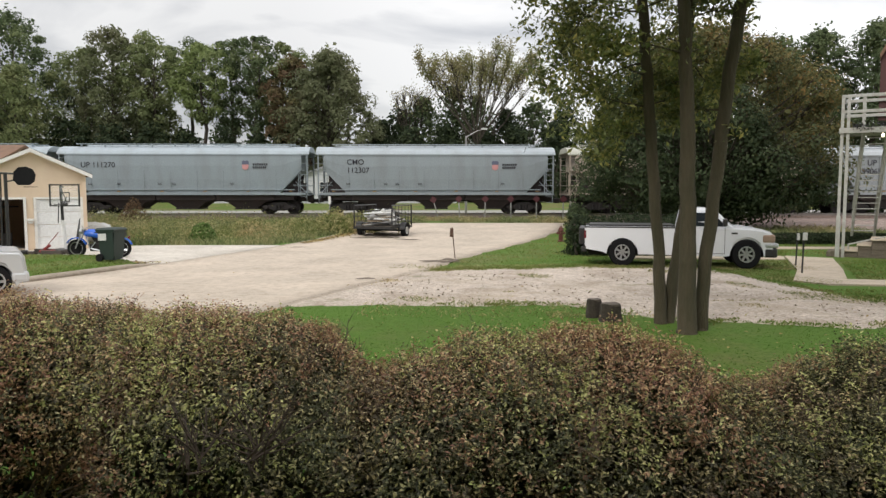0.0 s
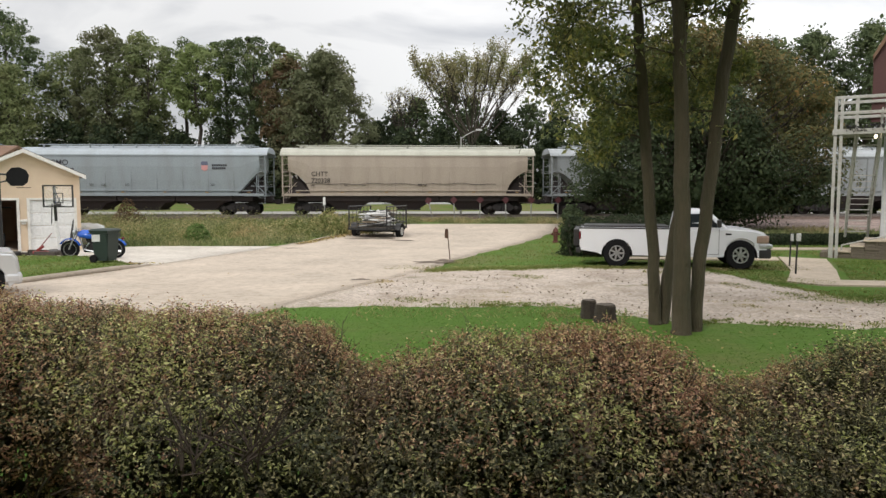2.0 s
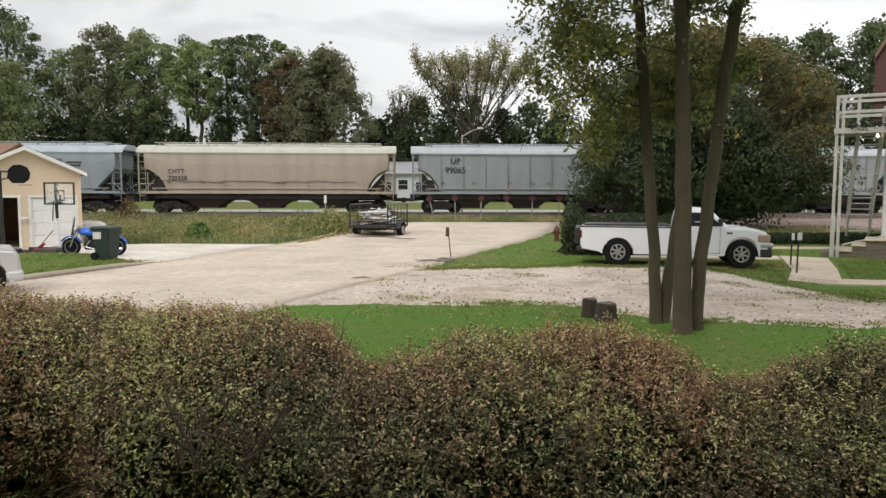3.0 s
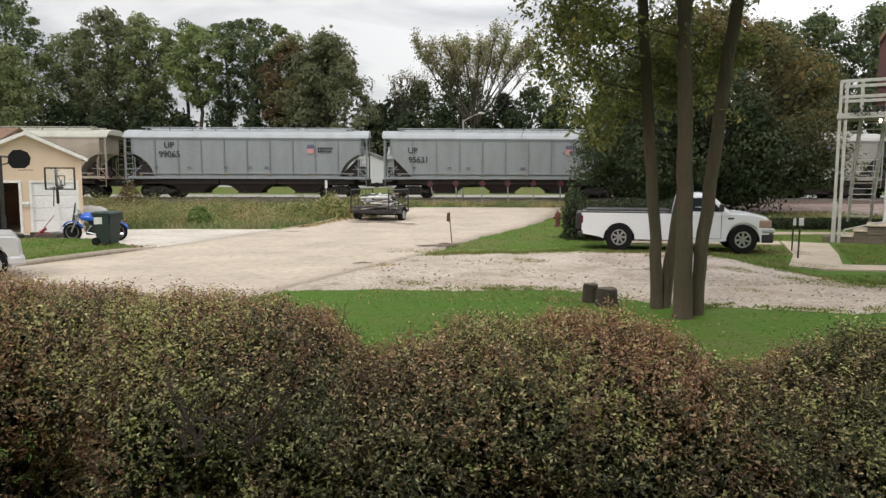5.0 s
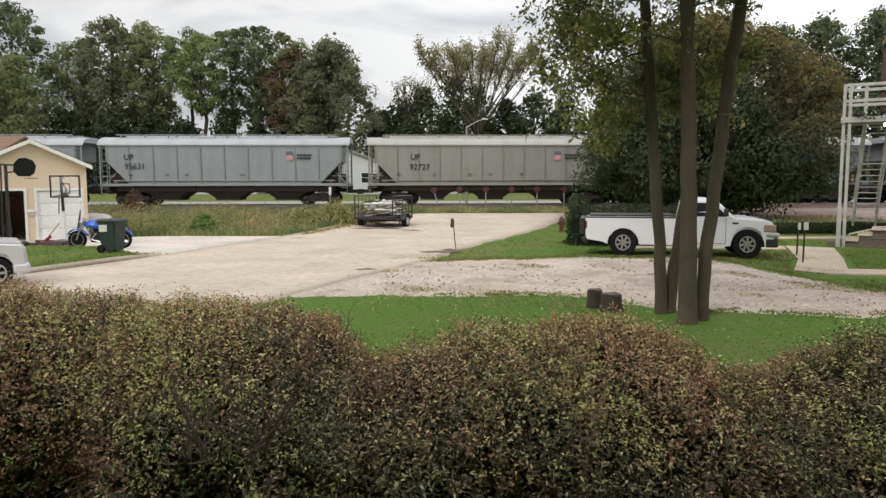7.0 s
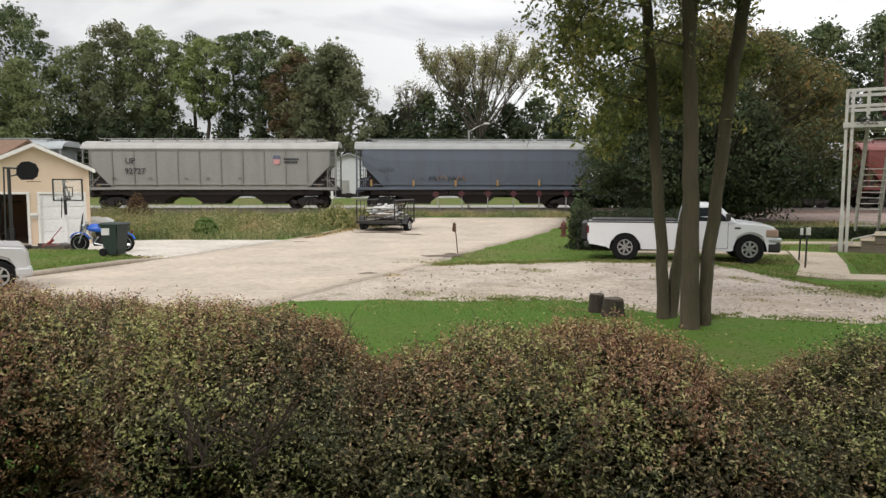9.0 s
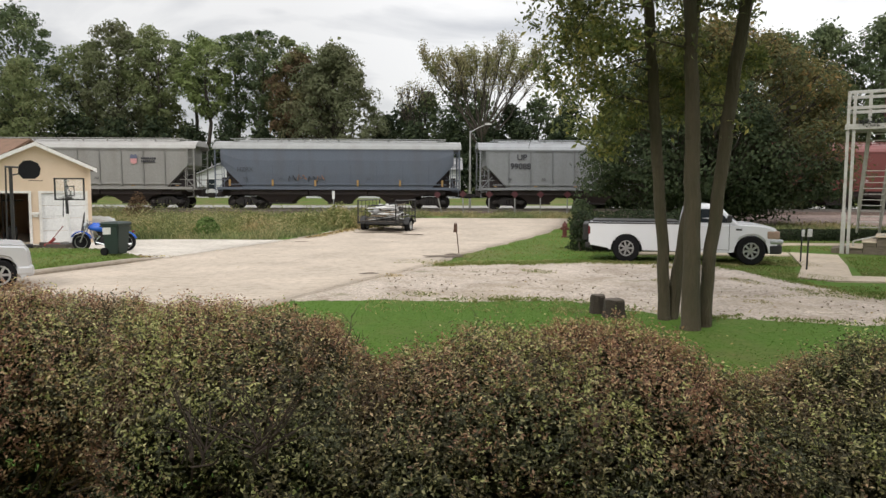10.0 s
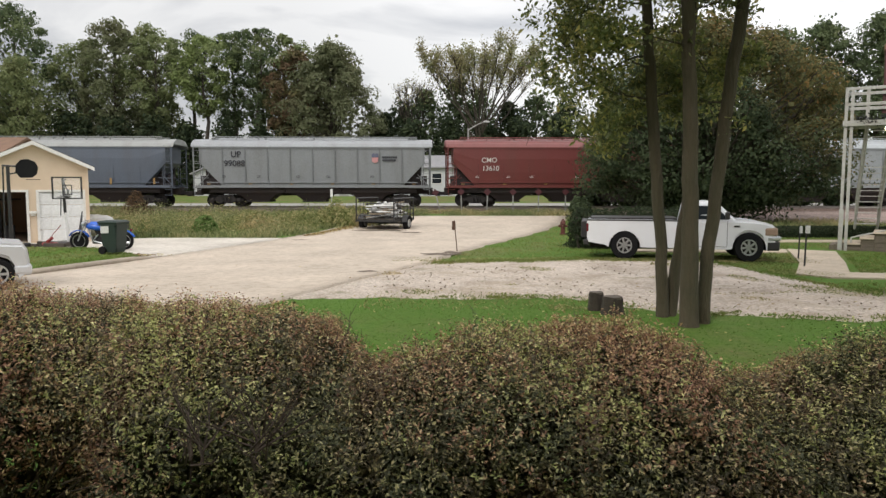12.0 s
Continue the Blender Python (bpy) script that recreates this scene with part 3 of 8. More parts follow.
def build_kerb():
    # rounded kerb on the west side of the street, up to the drive
    bm = bmesh.new()
    loops = []
    for i in range(31):
        y = 6.0 + 14.9 * i / 30
        w = lerp_table(STREET, y)[0]
        drop = 0.09 * smooth01((y - 19.6) / 1.3)
        loops.append([(w + dx, y, z) for dx, z in ((0.02, 0.0), (0.02, 0.08 - drop * 0.6), (-0.04, 0.13 - drop), (-0.20, 0.135 - drop), (-0.24, 0.12 - drop), (-0.24, -0.05))])
    loft(bm, loops)
    setting("kerb", bm, M_CURB, "low rounded concrete kerb with fallen leaves", "kerb", True)
    # low lawn bank behind it
    bm = bmesh.new()
    loops = []
    for i in range(41):
        y = 6.0 + 16.9 * i / 40
        w = lerp_table(STREET, min(y, 20.9))[0] - 0.24
        e = -(y - 20.3) * 1.05 if y > 20.3 else 0.0
        loops.append([(w + e - 0.005, y, 0.01), (w + e - 0.03, y, 0.115), (w + e - 1.2, y, 0.13), (-16.5, y, 0.13), (-30, y, 0.13), (-30, y, -0.05)])
    loft(bm, loops)
    setting("lawn_bank", bm, M_GRASS, "mown lawn beside the garage", "grass", True)
    # far strip of kerb along the rough ground
    bm = bmesh.new()
    loops = []
    for i in range(15):
        y = 27.9 + 6.6 * i / 14
        w = lerp_table(STREET, y)[0]
        g = ground_z(0.1, y)
        loops.append([(w + dx, y, g + z) for dx, z in ((0.05, 0.0), (0.04, 0.035), (-0.14, 0.04), (-0.17, -0.05))])
    loft(bm, loops)
    setting("far_kerb", bm, M_CURB, "crumbling concrete kerb by the weeds", "kerb", True)


def slab(name, outline, z, material, label, category):
    bm = bmesh.new()
    plate(bm, outline, 0.1, "z", z - 0.1)
    es = [e for e in bm.edges if all(v.co.z > z - 0.01 for v in e.verts)]
    bmesh.ops.bevel(bm, geom=es, offset=0.015, segments=2, affect="EDGES")
    return setting(name, bm, material, label, category)


def build_walks():
    slab("pavement", [(11.35, 23.5), (12.5, 22.6), (10.95, 19.3), (9.8, 17.1), (14.0, 16.4), (14.0, 15.6), (8.9, 16.2), (8.4, 16.9), (9.7, 19.3), (10.9, 22.3)], 0.04, M_WALK, "tan concrete path to the outside stair", "path")
    slab("side_pavement", [(5.5, 22.75), (10.86, 22.35), (11.3, 23.46), (5.5, 23.5)], 0.035, M_WALK, "tan concrete path behind the pickup", "path")
    slab("back_pavement", [(11.5, 26.6), (24, 26.2), (24, 27.3), (11.5, 27.6)], 0.03, M_WALK, "pale concrete path beyond the stair", "path")


def build_line():
    """Ballast bed, sleepers and the two rails."""
    def across(x, d, z):
        return (x - d * math.sin(TRACK_TILT), track_y(x) + d * math.cos(TRACK_TILT), z)
    xs = [-190 + 4 * i for i in range(96)]
    bm = bmesh.new()
    loft(bm, [[across(x, d, z + 0.02 * math.sin(x * 1.3 + d)) for d, z in ((-3.4, 0.22), (-2.0, 0.46), (-1.3, 0.5), (1.3, 0.5), (2.0, 0.46), (3.4, 0.22))] for x in xs], closed=False)
    setting("ballast", bm, M_BALLAST, "brown crushed-rock ballast under the railway line", "ballast", True)
    for side in (-0.75, 0.75):
        bm = bmesh.new()
        loft(bm, [[across(x, side + d, RAIL_Z + z) for d, z in ((-0.07, -0.16), (-0.012, -0.13), (-0.012, -0.04), (-0.036, -0.035), (-0.036, 0), (0.036, 0), (0.036, -0.035), (0.012, -0.04), (0.012, -0.13), (0.07, -0.16))] for x in (-190, 190)])
        tagged(part("rail", bm, M_RAIL), "rusty steel running rail with a worn bright top", "rail", "rails of the line", "structure")
    bm = bmesh.new()
    for i in range(320):
        x = -88 + 0.55 * i
        c = Matrix.Translation((x, track_y(x), 0.47)) @ pose(0, 0, 0, 0, 0, math.degrees(TRACK_TILT))
        box(bm, -0.11, 0.11, -1.3, 1.3, -0.12, 0.02, turn=c)
    ob = part("sleepers", bm, M_TIE, kind="stuff")
    tagged(ob, "dark creosoted timber sleepers set in ballast", "sleepers", "", "stuff")


def build_cinder():
    bm = bmesh.new()
    loft(bm, [[(x, track_y(x) - d + ripple(x, 3, 0.25), ground_z(x, track_y(x) - d) + 0.03) for d in (14.0, 12.0, 10.0, 8.0, 6.5, 5.0)] + [(x, track_y(x) - 3.0, 0.38)] for x in [9 + 1.5 * i for i in range(40)]], closed=False)
    setting("cinder_strip", bm, M_DIRT, "bare brown cinder strip beside the railway", "dirt", True)


def build_far_road():
    bm = bmesh.new()
    loft(bm, [[(x, 60.5 + 0.04 * x, 0.375), (x, 68.5 + 0.04 * x, 0.375)] for x in range(-120, 121, 8)], closed=False)
    setting("far_road", bm, M_ASPH, "pale street running along behind the railway", "road")


def build_back_wall():
    """Unseen wall and ceiling, added at the viewer's back to shade the hedge front."""
    bm = bmesh.new()
    box(bm, -9.0, 9.0, -1.3, -0.9, -0.2, 6.4)
    setting("shade_wall", bm, M_SIDING, "plain tan wall added unseen behind the viewpoint to block skylight", "wall")
    bm = bmesh.new()
    box(bm, -9.0, 9.0, -0.9, 0.85, 3.05, 3.2)
    setting("ceiling", bm, M_TRIM, "white slab added unseen over the viewpoint to shade the hedge", "ceiling")


build_ground()
build_back_wall()
build_street()
build_gravel()
build_kerb()
build_walks()
build_line()
build_cinder()
build_far_road()

# ---- trees, shrubs and grass ----
def wob(p, k):
    """Smooth uneven field between about -1 and 1."""
    x, y, z = p[:, 0], p[:, 1], p[:, 2]
    return (np.sin(1.7 * x + 0.6 * y + k) + np.sin(1.3 * y - 1.9 * z + 2.1 * k) + np.sin(2.3 * z + 1.1 * x + 0.7 * k)) / 3


def limb(bm, rng, p, d, length, r, level, tips, droop=0.0, split=3):
    """A bent limb with side limbs; gathers the places of the tips."""
    pts, rad = [p.copy()], [r]
    n = 4
    for i in range(n):
        d = (d + Vector(rng.normal(size=3)) * 0.16 + Vector((0, 0, 0.05 - droop))).normalized()
        p = p + d * (length / n)
        pts.append(p.copy())
        rad.append(r * (1 - 0.72 * (i + 1) / n))
        if level > 0 and i >= 1:
            for _ in range(split - 1 if i < n - 1 else split):
                s = (d + Vector(rng.normal(size=3)) * 0.75).normalized()
                limb(bm, rng, p, s, length * rng.uniform(0.4, 0.65), rad[-1] * 0.65, level - 1, tips, droop, split)
    tube(bm, pts, rad, 6 if r > 0.06 else 4)
    tips.append(p.copy())
    if level == 0:
        tips.append((pts[2] + pts[3]) * 0.5)


def crown_points(rng, centre, radii, clumps, per, spread, seed, hollow=0.45):
    """Clumps of leaf places through an uneven ellipsoid, thicker towards its skin."""
    d = rng.normal(size=(clumps, 3))
    d /= np.linalg.norm(d, axis=1)[:, None]
    r = hollow + (1 - hollow) * rng.uniform(0, 1, clumps) ** 0.45
    bump = 1 + 0.20 * wob(d * 2.6, seed) + 0.10 * wob(d * 6.0, seed + 3)
    c = d * (r * bump)[:, None] * np.array(radii) + np.array(centre)
    off = rng.normal(size=(clumps * per, 3))
    off[:, 2] *= 0.75
    return np.repeat(c, per, axis=0) + off * spread, off / (np.linalg.norm(off, axis=1)[:, None] + 1e-6) + 0.55 * np.repeat(d, per, axis=0)


def boughs(rng, heads, radius, per, flat=0.72, droop=0.0):
    """Leaf places on the upper and outer skin of rounded boughs, and the way each leaf faces."""
    n = len(heads)
    d = rng.normal(size=(n * per, 3))
    d[:, 2] += 0.45
    d /= np.linalg.norm(d, axis=1)[:, None]
    lump = 1 + 0.22 * wob(d * 3.1 + np.repeat(heads, per, axis=0), 3.0)
    r = np.repeat(radius, per) * lump * (0.45 + 0.6 * rng.uniform(0, 1, n * per) ** 0.5)
    p = np.repeat(heads, per, axis=0) + d * r[:, None] * np.array([1.0, 1.0, flat])
    p[:, 2] -= droop * (d[:, 0] ** 2 + d[:, 1] ** 2) * r
    return p, d


def crown_heads(rng, height, base, radius, count, size, widest, seed, lean=0.0, low=1.0):
    """Places of the boughs over a crown that is widest at that share of its height."""
    f = ((np.arange(count) + rng.uniform(0.1, 0.9, count)) / count) ** low
    span = np.where(f < widest, widest, 1 - widest)
    prof = np.sqrt(np.maximum(0.0, 1 - ((f - widest) / span) ** 2)) * 0.95 + 0.05
    a = np.arange(count) * 2.39996 + rng.normal(0, 0.35, count)
    way = np.stack([np.cos(a), np.sin(a), f * 2], 1)
    rad = np.maximum(0.0, radius * prof * (1 + 0.16 * wob(way * 1.7, seed)) * rng.uniform(0.62, 1.0, count) ** 0.6 - size * 0.75)
    z = base + (height - base - size * 0.55) * f
    heads = np.stack([rad * np.cos(a) + lean * z, rad * np.sin(a), z], 1)
    return heads, size * rng.uniform(0.5, 1.5, count)


def tree(at, height, radius, base, leaves, label, seed, count=40, per=380, bough=1.4, size=0.26, trunk=0.28, name="tree", group="trees behind the railway", widest=0.42, category="tree", lean=0.0, inner=900, droop=0.0, flat=0.72, low=1.0):
    """A broadleaf tree: trunk, limbs that reach every bough, and leafy boughs over an inner mass."""
    rng = np.random.default_rng(seed)
    t = thing(name, at, label, category, group)
    heads, br = crown_heads(rng, height, base, radius, count, bough, widest, seed, lean, low)
    top = height - bough
    bend = [Vector((0, 0, -0.3))]
    for i in range(1, 7):
        bend.append(Vector((rng.normal() * 0.06 * i + lean * top * i / 6, rng.normal() * 0.06 * i, top * i / 6)))
    bm = bmesh.new()
    tube(bm, bend, [trunk * 1.25, trunk, trunk * 0.85, trunk * 0.7, trunk * 0.5, trunk * 0.3, trunk * 0.1], 8)
    for h in heads:
        q = Vector(h)
        f = max(0.05, min(0.92, (q.z - math.hypot(q.x - lean * q.z, q.y) * 0.9) / top))
        k = min(5, int(f * 6))
        a = bend[k].lerp(bend[k + 1], f * 6 - k)
        m = a.lerp(q, 0.5) + Vector((0, 0, 0.10 * (q - a).length)) + Vector(rng.normal(size=3)) * 0.15
        r = max(0.025, trunk * 0.34 * (1.1 - f))
        tube(bm, [a, m, q], [r, r * 0.6, r * 0.2], 5)
        for _ in range(3):
            w = Vector(rng.normal(size=3))
            w.z = abs(w.z) * 0.7
            tube(bm, [m.lerp(q, 0.6), q + w.normalized() * bough * 0.8], [r * 0.35, 0.012], 4)
    part("trunk", bm, M_BARK_FAR, t, smooth=True)
    p, o = boughs(rng, heads, br, per, flat, droop)
    if inner:
        keep = heads[rng.integers(0, count, inner)]
        axis = np.stack([lean * keep[:, 2], np.zeros(inner), keep[:, 2]], 1)
        c = axis + (keep - axis) * rng.uniform(0.1, 0.9, inner)[:, None] + rng.normal(size=(inner, 3)) * bough * 0.5
        part("inner_leaves", leaf_mesh("inner_leaves", c[c[:, 2] > 0.1], size * 1.8, leaves, rng, 0.3, 0.8, 0.2), None, t, kind="stuff")
    ok = p[:, 2] > 0.05
    part("crown", leaf_mesh("crown", p[ok], size, leaves, rng, 0.5, 0.72, 0.12, o[ok], 3.6), None, t, kind="stuff")
    return t


def build_far_trees():
    M, D, R, V, F = M_LEAF_MID, M_LEAF_DARK, M_LEAF_RED, M_LEAF_OLIVE, M_LEAF_FRESH
    words_for = {M: "tall green broadleaf tree with an uneven crown", D: "tall dark green broadleaf tree in full leaf", R: "tall tree with russet autumn leaves", V: "broad domed tree with dull olive leaves", F: "tall broadleaf tree with fresh light green leaves"}
    # x, y, height, radius, crown base, kind, boughs, bough size, widest at, inner leaves
    rows = [
        (-70.0, 96, 25.5, 8.0, 1.0, D, 76, 1.7, 0.50, 2000), (-57.6, 96, 25.6, 8.0, 1.0, D, 96, 1.5, 0.62, 2200),
        (-53.0, 89, 17.6, 5.6, 0.3, M, 60, 1.4, 0.35, 1400), (-47.8, 96, 21.0, 5.6, 1.0, M, 66, 1.2, 0.66, 1300),
        (-43.4, 95, 23.2, 5.6, 1.0, V, 80, 1.2, 0.72, 1500), (-40.0, 97, 23.0, 5.2, 3.0, M, 60, 1.1, 0.74, 900),
        (-37.8, 94, 21.4, 3.9, 9.5, M, 36, 1.0, 0.76, 70), (-31.4, 94, 21.2, 4.6, 11.0, F, 42, 1.1, 0.72, 120),
        (-34.6, 99, 22.6, 3.6, 14.5, D, 26, 0.9, 0.66, 40), (-28.2, 97, 22.5, 4.4, 9.5, D, 40, 1.0, 0.76, 80),
        (-24.6, 95, 22.7, 4.2, 9.5, D, 36, 1.0, 0.76, 80), (-21.4, 96, 21.8, 4.4, 9.0, M, 42, 1.0, 0.74, 150),
        (-19.6, 93.5, 19.4, 4.2, 0.5, R, 66, 1.1, 0.64, 1300), (-14.6, 92, 19.8, 7.4, 0.3, V, 150, 1.35, 0.26, 3000), (-15.6, 97, 21.0, 3.4, 8.0, M, 30, 1.2, 0.60, 400),
    ]
    for i, (x, y, h, r, b, m, n, s, w, deep) in enumerate(rows):
        tree((x, y, 0.3), h, r, b, m, words_for[m], 100 + i, n, 210, s, 0.31, 0.34, widest=w, inner=deep)
    # lower trees that close the wood at the back, and its foot, with its shade in their leaf colour
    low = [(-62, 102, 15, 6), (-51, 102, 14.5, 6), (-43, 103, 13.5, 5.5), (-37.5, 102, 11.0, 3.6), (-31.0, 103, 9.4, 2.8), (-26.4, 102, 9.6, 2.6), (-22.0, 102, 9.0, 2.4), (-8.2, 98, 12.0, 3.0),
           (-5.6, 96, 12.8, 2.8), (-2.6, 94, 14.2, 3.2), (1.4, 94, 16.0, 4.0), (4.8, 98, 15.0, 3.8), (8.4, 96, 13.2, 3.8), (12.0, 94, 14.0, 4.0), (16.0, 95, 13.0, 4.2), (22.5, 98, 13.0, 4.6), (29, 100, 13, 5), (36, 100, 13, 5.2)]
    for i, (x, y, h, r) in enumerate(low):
        tree((x, y, 0.3), h, r, 0.3, D if i in (9, 10, 11, 13, 15) else M_LEAF_DEEP_SHADED, "low dark green tree at the edge of the wood", 200 + i, 30, 150, 1.3, 0.35, 0.2, widest=0.45, inner=600)
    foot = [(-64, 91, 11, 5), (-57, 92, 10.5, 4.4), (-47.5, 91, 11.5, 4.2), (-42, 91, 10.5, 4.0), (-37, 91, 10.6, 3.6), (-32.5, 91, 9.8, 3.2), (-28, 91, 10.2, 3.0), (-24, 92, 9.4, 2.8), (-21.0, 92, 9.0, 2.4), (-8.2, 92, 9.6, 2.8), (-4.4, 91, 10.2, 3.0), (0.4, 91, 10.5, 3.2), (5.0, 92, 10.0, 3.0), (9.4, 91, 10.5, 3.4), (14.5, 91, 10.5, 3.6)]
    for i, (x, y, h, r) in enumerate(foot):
        tree((x, y, 0.3), h, r, 0.2, M_LEAF_DEEP_SHADED, "low understorey tree at the foot of the wood, shade in its leaf colour", 300 + i, 24, 140, 1.2, 0.36, 0.18, widest=0.4, inner=450)
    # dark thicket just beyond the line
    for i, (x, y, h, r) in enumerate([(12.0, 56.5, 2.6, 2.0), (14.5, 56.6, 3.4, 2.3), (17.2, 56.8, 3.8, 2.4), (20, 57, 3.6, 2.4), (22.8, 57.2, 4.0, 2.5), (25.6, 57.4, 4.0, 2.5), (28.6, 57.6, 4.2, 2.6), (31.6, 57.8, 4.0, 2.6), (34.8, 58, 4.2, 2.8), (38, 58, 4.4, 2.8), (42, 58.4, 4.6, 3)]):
        tree((x, y, 0.35), h, r, 0.1, M_LEAF_DEEP_SHADED, "dark shrubby thicket beyond the railway", 260 + i, 24, 90, 0.8, 0.29, 0.10, name="thicket_bush", group="bushes beyond the railway", category="bush", inner=300)
    # tall dark trees to the east
    for i, (x, y, h, r) in enumerate([(41.0, 88, 20.4, 5.2), (47.0, 90, 22.2, 5.8), (53.0, 88, 22.8, 5.8), (60, 92, 22.5, 6.4)]):
        tree((x, y, 0.3), h, r, 1.0, D, "tall dark green broadleaf tree in full leaf", 230 + i, 84, 230, 1.3, 0.30, 0.34, widest=0.5, inner=2600)


def broom_tree(at, height, spread, label, seed, limbs, leafiness):
    """A half-bare tree whose fine upright branching shows against the sky."""
    rng = np.random.default_rng(seed)
    t = thing("tree", at, label, "tree", "trees behind the railway")
    bm = bmesh.new()
    tube(bm, [(0, 0, -0.3), (0.1, 0, height * 0.15), (0.0, 0.1, height * 0.34)], [0.40, 0.33, 0.27], 8)
    leaf, tuft = [], []
    for i in range(limbs):
        s = -1 + 2 * (i + 0.5) / limbs + rng.normal() * 0.05
        u = height * (0.26 + 0.18 * rng.uniform())
        a = Vector((0.05, 0.05, u))
        e = Vector((s * spread + 0.12 * spread, rng.normal() * spread * 0.40, height * (0.835 + 0.03 * s * s - 0.05 * rng.uniform())))
        c = Vector((s * spread * 0.56, e.y * 0.5, u + (e.z - u) * 0.42))
        path = [a * (1 - f) ** 2 + c * (2 * f * (1 - f)) + e * f * f + Vector(rng.normal(size=3)) * 0.10 * (0 < f < 1) for f in [k / 9 for k in range(10)]]
        tube(bm, path, [0.15 - 0.135 * k / 9 for k in range(10)], 5)
        rich = leafiness * rng.uniform(0.6, 1.3) * (0.6 if s > 0.45 else 1.0)
        for k in range(5, 10):
            for _ in range(1 if k < 6 else 5):
                d = (Vector((s * 0.45 + rng.normal() * 0.45, rng.normal() * 0.45, 1.0))).normalized()
                ln = rng.uniform(1.0, 2.1) * height / 21
                p = path[k].lerp(path[max(0, k - 1)], rng.uniform())
                q = p + d * ln + Vector((d.x, d.y, 0)) * -0.15 * ln
                tube(bm, [p, p.lerp(q, 0.5) + Vector(rng.normal(size=3)) * 0.08, q], [0.045, 0.03, 0.012], 4)
                for j in range(3):
                    w = p.lerp(q, 0.3 + 0.25 * j)
                    x = w + (d + Vector(rng.normal(size=3)) * 0.42).normalized() * ln * 0.45
                    tube(bm, [w, x], [0.020, 0.008], 3)
                    if k > 3 and x.z > height * 0.5:
                        tuft += [x, w.lerp(x, 0.6)]
                        leaf += [rich * max(0.0, 1.6 * (x.z / height - 0.63))] * 2
    part("trunk", bm, M_BARK_FAR, t, smooth=True)
    n = np.maximum(0, np.round(np.array(leaf) * rng.uniform(0.1, 1.7, len(leaf)))).astype(int)
    c = np.repeat(np.array([tuple(p) for p in tuft]), n, axis=0)
    c = c + rng.normal(size=c.shape) * np.array([0.32, 0.32, 0.36])
    part("crown", leaf_mesh("crown", c, 0.24, M_LEAF_THIN, rng, 0.3, 0.6), None, t, kind="stuff")


def build_maple():
    tree((14.2, 38.5, 0.15), 11.0, 7.5, 1.15, M_LEAF_MAPLE, "broad maple, dark green with orange autumn leaves on top", 31, 220, 400, 1.2, 0.16, 0.32, "maple_tree", "", 0.26, inner=5200, droop=0.4, flat=0.6, low=1.3)


